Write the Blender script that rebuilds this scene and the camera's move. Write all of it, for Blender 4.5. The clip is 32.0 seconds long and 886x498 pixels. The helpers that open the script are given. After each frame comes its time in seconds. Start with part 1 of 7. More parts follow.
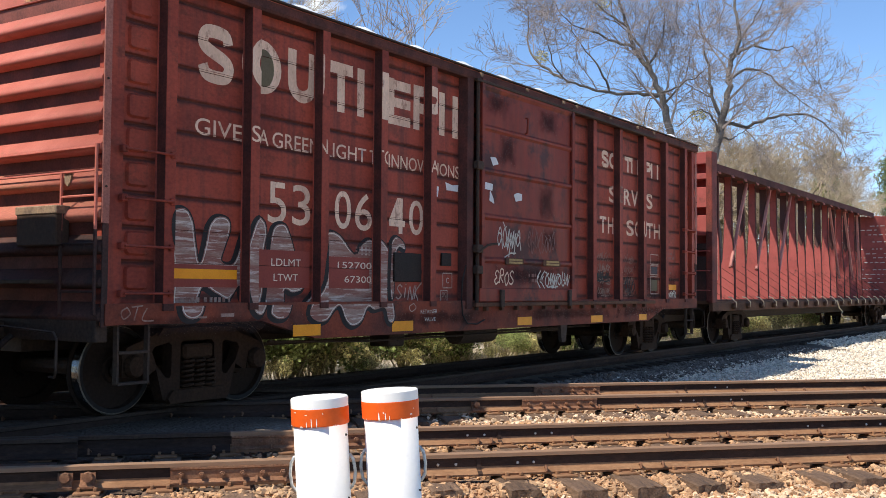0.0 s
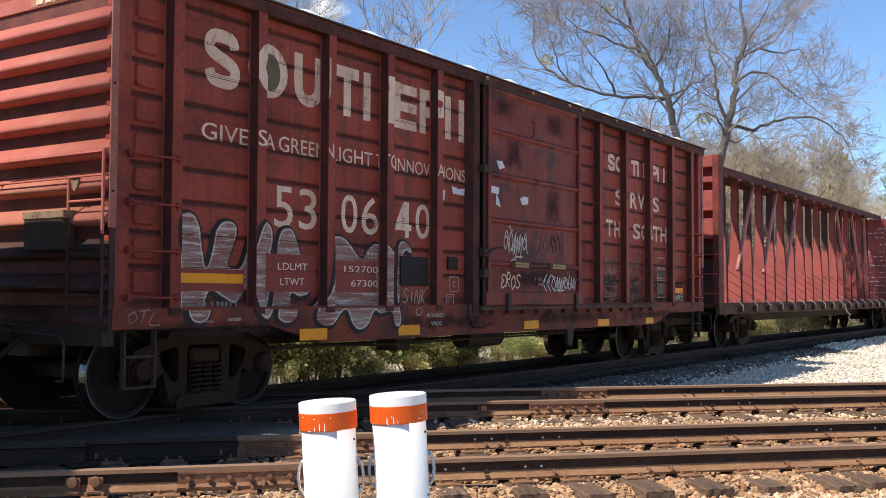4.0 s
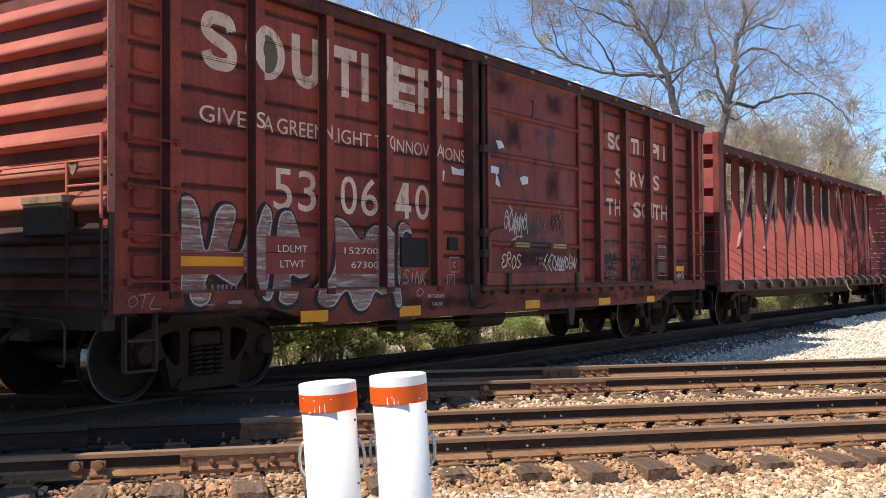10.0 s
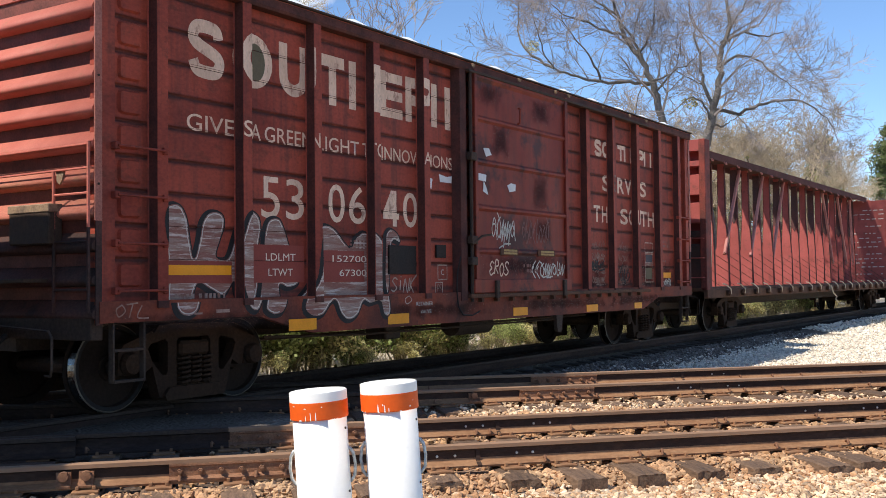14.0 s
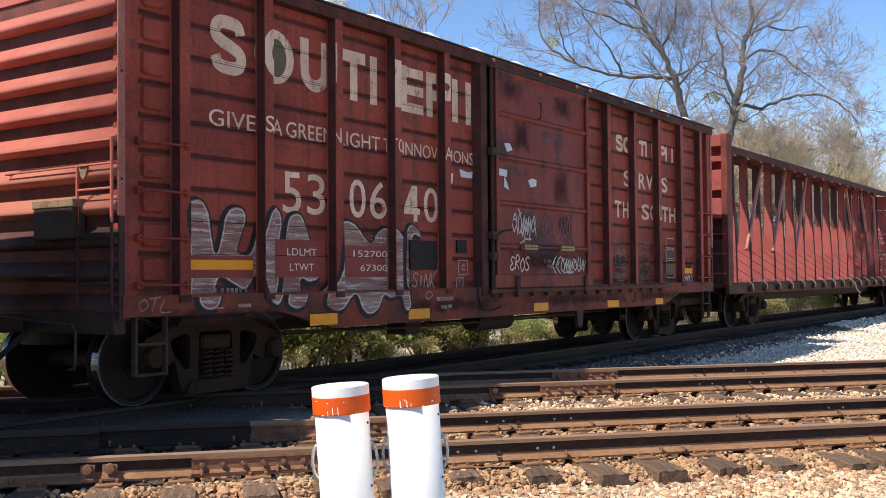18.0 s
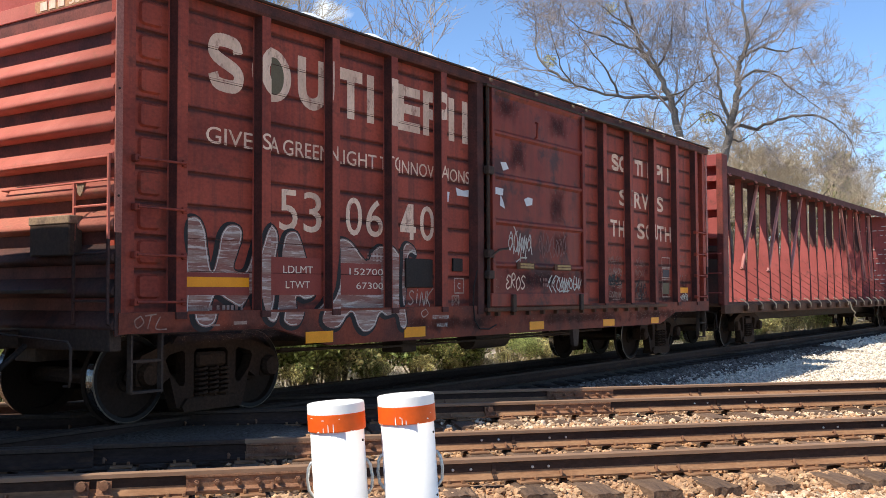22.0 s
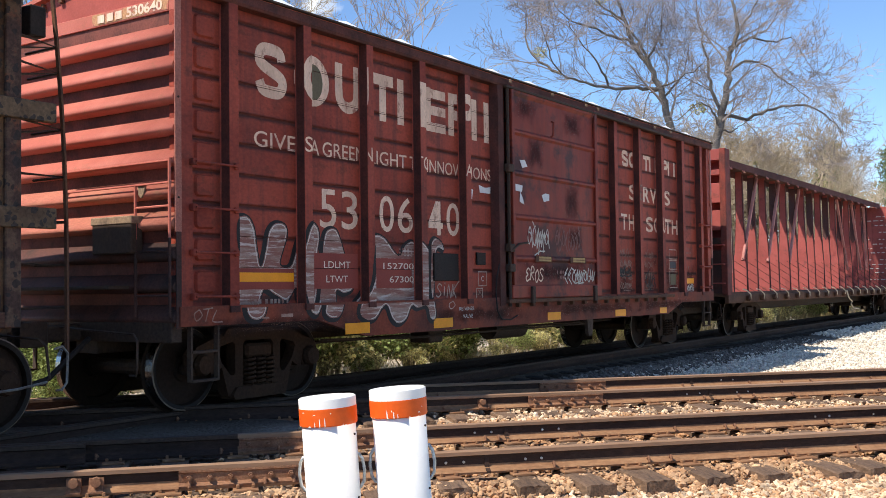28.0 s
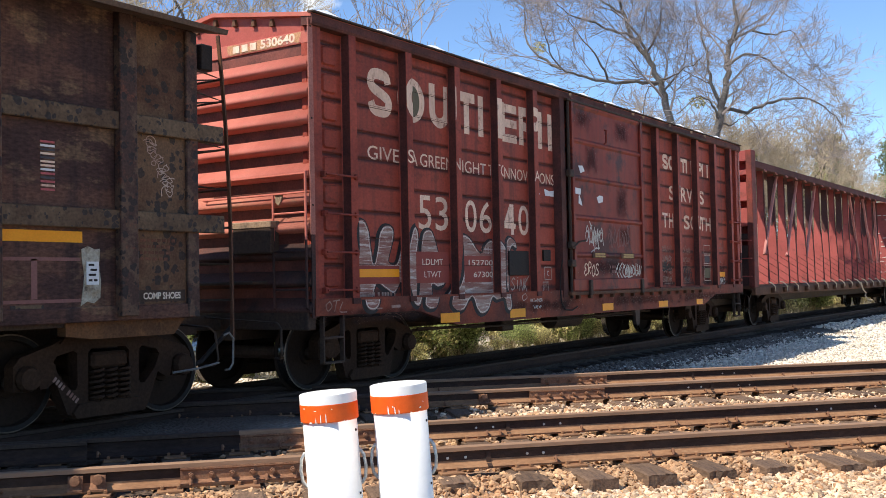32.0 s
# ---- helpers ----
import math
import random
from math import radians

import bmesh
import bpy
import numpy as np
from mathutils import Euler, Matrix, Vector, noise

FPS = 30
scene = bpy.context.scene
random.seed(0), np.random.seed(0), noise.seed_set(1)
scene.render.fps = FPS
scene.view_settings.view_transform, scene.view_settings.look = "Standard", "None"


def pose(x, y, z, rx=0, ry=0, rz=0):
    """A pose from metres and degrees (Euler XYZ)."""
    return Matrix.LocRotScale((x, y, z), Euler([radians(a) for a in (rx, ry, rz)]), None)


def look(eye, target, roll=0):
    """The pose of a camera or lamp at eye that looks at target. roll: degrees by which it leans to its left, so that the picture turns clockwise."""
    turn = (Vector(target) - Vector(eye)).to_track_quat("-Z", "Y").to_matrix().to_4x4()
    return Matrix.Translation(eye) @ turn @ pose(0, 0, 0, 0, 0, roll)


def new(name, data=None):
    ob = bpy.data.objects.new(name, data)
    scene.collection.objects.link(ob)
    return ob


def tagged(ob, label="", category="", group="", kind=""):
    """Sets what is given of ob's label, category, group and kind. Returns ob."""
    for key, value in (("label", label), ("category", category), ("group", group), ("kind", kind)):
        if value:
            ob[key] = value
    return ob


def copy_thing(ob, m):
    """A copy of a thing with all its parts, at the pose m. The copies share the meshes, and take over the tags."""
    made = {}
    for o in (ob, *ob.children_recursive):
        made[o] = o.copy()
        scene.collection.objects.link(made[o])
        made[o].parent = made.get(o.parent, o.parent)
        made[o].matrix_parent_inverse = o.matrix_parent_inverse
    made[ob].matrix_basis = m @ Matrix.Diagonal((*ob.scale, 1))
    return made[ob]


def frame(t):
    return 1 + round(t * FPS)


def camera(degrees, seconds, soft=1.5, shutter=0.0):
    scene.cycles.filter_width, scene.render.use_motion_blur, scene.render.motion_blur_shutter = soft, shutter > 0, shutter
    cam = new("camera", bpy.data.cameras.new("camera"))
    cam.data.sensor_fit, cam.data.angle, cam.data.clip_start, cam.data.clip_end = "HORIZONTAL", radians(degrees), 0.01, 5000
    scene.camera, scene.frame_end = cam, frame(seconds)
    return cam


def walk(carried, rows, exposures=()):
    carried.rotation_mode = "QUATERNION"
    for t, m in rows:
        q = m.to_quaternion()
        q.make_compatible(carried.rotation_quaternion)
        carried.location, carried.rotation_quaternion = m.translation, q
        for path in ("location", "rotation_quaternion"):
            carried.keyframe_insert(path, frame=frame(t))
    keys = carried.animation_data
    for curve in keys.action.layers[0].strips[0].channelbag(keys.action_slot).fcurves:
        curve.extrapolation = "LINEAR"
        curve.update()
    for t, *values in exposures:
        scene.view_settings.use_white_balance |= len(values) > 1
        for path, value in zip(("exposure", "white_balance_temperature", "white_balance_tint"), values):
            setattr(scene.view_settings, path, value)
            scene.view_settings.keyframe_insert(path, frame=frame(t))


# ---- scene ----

from mathutils import geometry
cam = camera(46.6, 32.0, soft=0.8)

# seconds, eye, then heading, tilt and lean in degrees
PATH = [
    (0, -6.126, -9.387, 1.268, 33.74, 2.28, 0.39),
    (0.5, -6.121, -9.380, 1.267, 34.02, 2.05, 0.49),
    (1, -6.128, -9.382, 1.269, 34.19, 1.88, 0.37),
    (1.5, -6.113, -9.377, 1.265, 34.14, 1.94, 0.13),
    (2, -6.115, -9.382, 1.267, 33.94, 2.03, 0.17),
    (2.5, -6.123, -9.381, 1.272, 33.82, 2.31, 0.35),
    (3, -6.129, -9.379, 1.269, 33.94, 2.57, 0.44),
    (3.5, -6.125, -9.374, 1.268, 34.08, 2.59, 0.31),
    (5.5, -6.118, -9.372, 1.265, 33.78, 1.98, 0.16),
    (6, -6.119, -9.372, 1.266, 33.78, 1.95, 0.04),
    (6.5, -6.111, -9.372, 1.266, 33.78, 1.92, -0.04),
    (7, -6.105, -9.371, 1.262, 33.80, 1.82, -0.13),
    (7.5, -6.108, -9.371, 1.264, 33.79, 1.68, -0.05),
    (8, -6.107, -9.366, 1.264, 33.82, 1.61, 0.01),
    (8.5, -6.101, -9.365, 1.261, 33.80, 1.58, -0.14),
    (9, -6.098, -9.365, 1.258, 33.90, 1.50, -0.31),
    (9.5, -6.104, -9.371, 1.262, 34.08, 1.46, -0.27),
    (10, -6.102, -9.372, 1.263, 34.12, 1.43, -0.37),
    (10.5, -6.097, -9.363, 1.260, 34.10, 1.39, -0.36),
    (11, -6.109, -9.370, 1.261, 34.05, 1.48, -0.35),
    (11.5, -6.118, -9.372, 1.264, 34.06, 1.73, -0.40),
    (12, -6.129, -9.377, 1.266, 34.34, 2.01, -0.38),
    (12.5, -6.121, -9.372, 1.261, 34.31, 2.30, -0.34),
    (13, -6.116, -9.369, 1.264, 33.98, 2.29, -0.37),
    (13.5, -6.118, -9.371, 1.263, 33.62, 2.07, -0.58),
    (14, -6.116, -9.368, 1.262, 33.40, 1.85, -0.66),
    (14.5, -6.120, -9.369, 1.261, 33.39, 1.84, -0.55),
    (16.5, -6.109, -9.366, 1.261, 34.39, 1.43, -0.33),
    (17, -6.109, -9.361, 1.261, 34.36, 1.54, -0.23),
    (17.5, -6.117, -9.362, 1.263, 34.45, 1.59, -0.34),
    (18, -6.120, -9.360, 1.263, 34.52, 1.59, -0.53),
    (18.5, -6.134, -9.368, 1.261, 34.53, 1.83, -0.41),
    (19, -6.135, -9.369, 1.263, 34.67, 2.17, -0.24),
    (19.5, -6.144, -9.367, 1.266, 35.19, 2.38, 0.08),
    (20, -6.149, -9.368, 1.266, 35.63, 2.60, 0.11),
    (20.5, -6.146, -9.371, 1.267, 35.62, 2.66, -0.22),
    (21, -6.138, -9.378, 1.263, 35.05, 2.64, -0.43),
    (21.5, -6.137, -9.376, 1.265, 34.44, 2.61, -0.29),
    (22, -6.138, -9.373, 1.261, 34.29, 2.61, -0.28),
    (22.5, -6.133, -9.368, 1.262, 34.19, 2.59, -0.20),
    (23, -6.136, -9.372, 1.263, 33.87, 2.62, -0.29),
    (23.5, -6.130, -9.373, 1.263, 33.59, 2.45, -0.56),
    (24, -6.133, -9.376, 1.262, 33.52, 2.39, -0.50),
    (24.5, -6.143, -9.376, 1.263, 33.68, 2.65, -0.46),
    (25, -6.144, -9.380, 1.262, 33.91, 2.81, -0.47),
    (25.5, -6.130, -9.372, 1.260, 33.97, 2.67, -0.59),
    (27.5, -6.122, -9.375, 1.260, 33.80, 2.28, -0.83),
    (28, -6.127, -9.374, 1.262, 33.85, 2.21, -0.79),
    (28.5, -6.131, -9.373, 1.262, 33.90, 2.28, -0.67),
    (29, -6.129, -9.371, 1.261, 33.96, 2.40, -0.67),
    (29.5, -6.133, -9.376, 1.264, 34.08, 2.42, -0.75),
    (30, -6.129, -9.372, 1.262, 34.09, 2.27, -0.77),
    (30.5, -6.125, -9.373, 1.261, 33.97, 2.08, -0.90),
    (31, -6.123, -9.373, 1.260, 33.79, 1.95, -0.95),
    (31.5, -6.122, -9.369, 1.258, 33.77, 1.91, -0.98),
    (32, -6.116, -9.368, 1.259, 33.88, 1.96, -1.18),
]


def aim(x, y, z, heading, tilt, lean):
    h, e = radians(heading), radians(tilt)
    way = Vector((math.cos(e) * math.cos(h), math.cos(e) * math.sin(h), math.sin(e)))
    return look((x, y, z), Vector((x, y, z)) + way, lean)


walk(cam, [(row[0], aim(*row[1:])) for row in PATH], [(0.0, 0.24), (12.0, 0.24), (18.0, 0.29), (22.0, 0.35), (28.0, 0.35), (32.0, 0.38)])

# ---- light ----
SUN = Vector((-0.72, 0.335, 1.0)).normalized()          # towards the sun
world = bpy.data.worlds.new("sky")
scene.world = world
world.use_nodes = True
wn = world.node_tree
sky = wn.nodes.new("ShaderNodeTexSky")
sky.sky_type = "NISHITA"
sky.altitude = 1500
sky.sun_disc = False
sky.sun_elevation = math.asin(SUN.z)
sky.sun_rotation = math.atan2(SUN.x, SUN.y)
sky.air_density, sky.dust_density, sky.ozone_density = 0.9, 0.0, 2.2
tint = wn.nodes.new("ShaderNodeMix")
tint.data_type, tint.blend_type = "RGBA", "MULTIPLY"
tint.inputs[0].default_value = 1.0
tint.inputs[7].default_value = (0.90, 1.01, 1.11, 1)     # a clear winter blue
wn.links.new(sky.outputs[0], tint.inputs[6])
# one small white cloud low over the train
where = wn.nodes.new("ShaderNodeTexCoord")
near = wn.nodes.new("ShaderNodeVectorMath")
near.operation = "DISTANCE"
near.inputs[1].default_value = (0.7310, 0.6250, 0.2650)
wisp = wn.nodes.new("ShaderNodeTexNoise")
wisp.inputs["Scale"].default_value, wisp.inputs["Detail"].default_value = 38.0, 6.0
wn.links.new(where.outputs["Generated"], near.inputs[0])
wn.links.new(where.outputs["Generated"], wisp.inputs["Vector"])
ragged = wn.nodes.new("ShaderNodeMath")
ragged.operation = "MULTIPLY_ADD"
wn.links.new(wisp.outputs[0], ragged.inputs[0])
ragged.inputs[1].default_value = -0.075
wn.links.new(near.outputs["Value"], ragged.inputs[2])
fade = wn.nodes.new("ShaderNodeMapRange")
fade.inputs["From Min"].default_value, fade.inputs["From Max"].default_value = -0.040, -0.022
fade.inputs["To Min"].default_value, fade.inputs["To Max"].default_value = 0.95, 0.0
wn.links.new(ragged.outputs[0], fade.inputs["Value"])
cloud = wn.nodes.new("ShaderNodeMix")
cloud.data_type = "RGBA"
wn.links.new(fade.outputs[0], cloud.inputs[0])
wn.links.new(tint.outputs[2], cloud.inputs[6])
cloud.inputs[7].default_value = (6.0, 6.2, 6.4, 1)
wn.links.new(cloud.outputs[2], wn.nodes["Background"].inputs[0])
wn.nodes["Background"].inputs[1].default_value = 0.15
sun = new("sun", bpy.data.lights.new("sun", "SUN"))
sun.data.energy, sun.data.angle, sun.data.color = 5.0, radians(0.5), (1.0, 0.94, 0.84)
sun.matrix_world = look(SUN * 60, (0, 0, 0))

# ---- materials ----
SEAM_LOW, SEAM_PITCH = 1.525, 0.33   # lowest lap seam of the boxcar sides, and their spacing


def mat(name, base, rough=0.65, metal=0.0, second=None, scale=1.5, amount=0.5, grain=45.0, grain_amount=0.25, bump=0.2,
        third=None, third_scale=6.0, third_amount=0.25, stretch=(1, 1, 1), island=0.0, random_ob=0.0, spec=0.22, edge2=(0.42, 0.62), edge3=(0.55, 0.66), streak=None, streak_amount=0.5, dots=None, dot_scale=9.0, lap=None, lap_amount=0.6):
    """Base colour, a second colour in large patches, a third in small spots, and fine grain with relief."""
    m = bpy.data.materials.new(name)
    m.use_nodes = True
    nt = m.node_tree
    nd, ln = nt.nodes, nt.links
    bsdf = nd["Principled BSDF"]
    co = nd.new("ShaderNodeTexCoord")
    mp = nd.new("ShaderNodeMapping")
    mp.inputs["Scale"].default_value = stretch
    ln.new(co.outputs["Object"], mp.inputs[0])

    def noise_node(s, detail=5.0, rough_n=0.6):
        n = nd.new("ShaderNodeTexNoise")
        n.inputs["Scale"].default_value, n.inputs["Detail"].default_value, n.inputs["Roughness"].default_value = s, detail, rough_n
        ln.new(mp.outputs[0], n.inputs["Vector"])
        return n

    def ramp(src, lo, hi):
        r = nd.new("ShaderNodeMapRange")
        r.inputs["From Min"].default_value, r.inputs["From Max"].default_value = lo, hi
        ln.new(src, r.inputs["Value"])
        return r.outputs[0]

    def mix(fac, a, b, mode="MIX"):
        x = nd.new("ShaderNodeMix")
        x.data_type, x.blend_type = "RGBA", mode
        for sock, v in ((x.inputs[0], fac), (x.inputs[6], a), (x.inputs[7], b)):
            if hasattr(v, "links"):
                ln.new(v, sock)
            else:
                sock.default_value = v if isinstance(v, float) else (*v, 1)
        return x.outputs[2]

    def times(src, k):
        x = nd.new("ShaderNodeMath")
        x.operation = "MULTIPLY"
        ln.new(src, x.inputs[0])
        x.inputs[1].default_value = k
        return x.outputs[0]

    big = noise_node(scale)
    fine = noise_node(grain, 4.0)
    second = second or tuple(c * 0.7 for c in base)
    colour = mix(times(ramp(big.outputs[0], *edge2), amount), base, second)
    if third:
        spots = noise_node(third_scale, 6.0, 0.7)
        colour = mix(times(ramp(spots.outputs[0], *edge3), third_amount), colour, third)
    if streak:
        m2 = nd.new("ShaderNodeMapping")
        m2.inputs["Scale"].default_value = (6.0, 6.0, 0.35)
        ln.new(co.outputs["Object"], m2.inputs[0])
        runs = noise_node(1.0, 6.0, 0.65)
        ln.new(m2.outputs[0], runs.inputs["Vector"])
        colour = mix(times(ramp(runs.outputs[0], 0.48, 0.68), streak_amount), colour, streak)
    if lap:
        # rust and dust held along the lap seams of the sheets
        axis = nd.new("ShaderNodeSeparateXYZ")
        ln.new(co.outputs["Object"], axis.inputs[0])
        level = nd.new("ShaderNodeMath")
        level.operation = "ADD"
        ln.new(axis.outputs[2], level.inputs[0])
        level.inputs[1].default_value = 0.012 - SEAM_LOW + SEAM_PITCH * 8
        wave = nd.new("ShaderNodeMath")
        wave.operation = "PINGPONG"
        ln.new(level.outputs[0], wave.inputs[0])
        wave.inputs[1].default_value = SEAM_PITCH / 2
        rag = noise_node(9.0, 4.0)
        loose = nd.new("ShaderNodeMath")
        loose.operation = "MULTIPLY_ADD"
        ln.new(rag.outputs[0], loose.inputs[0])
        loose.inputs[1].default_value = -0.05
        ln.new(wave.outputs[0], loose.inputs[2])
        colour = mix(times(ramp(loose.outputs[0], 0.022, -0.012), lap_amount), colour, lap)
    if dots:
        cells = nd.new("ShaderNodeTexVoronoi")
        cells.inputs["Scale"].default_value = dot_scale
        warp = noise_node(14.0, 2.0)
        bent = nd.new("ShaderNodeMix")
        bent.data_type, bent.blend_type = "RGBA", "LINEAR_LIGHT"
        bent.inputs[0].default_value = 0.035
        ln.new(co.outputs["Object"], bent.inputs[6])
        ln.new(warp.outputs[1], bent.inputs[7])
        ln.new(bent.outputs[2], cells.inputs["Vector"])
        reach = nd.new("ShaderNodeSeparateColor")
        ln.new(cells.outputs["Color"], reach.inputs[0])
        gap = nd.new("ShaderNodeMath")
        gap.operation = "MULTIPLY_ADD"
        ln.new(reach.outputs[0], gap.inputs[0])
        gap.inputs[1].default_value = -0.50
        ln.new(cells.outputs["Distance"], gap.inputs[2])
        inside = nd.new("ShaderNodeMapRange")
        inside.inputs["From Min"].default_value, inside.inputs["From Max"].default_value = 0.02, 0.07
        inside.inputs["To Min"].default_value, inside.inputs["To Max"].default_value = 0.85, 0.0
        ln.new(gap.outputs[0], inside.inputs["Value"])
        colour = mix(inside.outputs[0], colour, dots)
    grey = nd.new("ShaderNodeMapRange")
    grey.inputs["From Min"].default_value, grey.inputs["From Max"].default_value = 0.3, 0.7
    grey.inputs["To Min"].default_value, grey.inputs["To Max"].default_value = 1 - grain_amount, 1 + grain_amount
    ln.new(fine.outputs[0], grey.inputs["Value"])
    vary = nd.new("ShaderNodeVectorMath")
    vary.operation = "SCALE"
    ln.new(colour, vary.inputs[0])
    ln.new(grey.outputs[0], vary.inputs["Scale"])
    colour = vary.outputs[0]
    for value, node_type, socket in ((island, "ShaderNodeNewGeometry", "Random Per Island"), (random_ob, "ShaderNodeObjectInfo", "Random")):
        if value:
            src = nd.new(node_type)
            r = nd.new("ShaderNodeMapRange")
            r.inputs["To Min"].default_value, r.inputs["To Max"].default_value = 1 - value, 1 + value
            ln.new(src.outputs[socket], r.inputs["Value"])
            v2 = nd.new("ShaderNodeVectorMath")
            v2.operation = "SCALE"
            ln.new(colour, v2.inputs[0])
            ln.new(r.outputs[0], v2.inputs["Scale"])
            colour = v2.outputs[0]
    ln.new(colour, bsdf.inputs["Base Color"])
    rr = nd.new("ShaderNodeMapRange")
    rr.inputs["To Min"].default_value, rr.inputs["To Max"].default_value = max(0.05, rough - 0.15), min(1.0, rough + 0.15)
    ln.new(big.outputs[0], rr.inputs["Value"])
    ln.new(rr.outputs[0], bsdf.inputs["Roughness"])
    bsdf.inputs["Metallic"].default_value = metal
    bsdf.inputs["Specular IOR Level"].default_value = spec
    if bump:
        b = nd.new("ShaderNodeBump")
        b.inputs["Strength"].default_value, b.inputs["Distance"].default_value = bump, 0.01
        ln.new(fine.outputs[0], b.inputs["Height"])
        ln.new(b.outputs[0], bsdf.inputs["Normal"])
    return m


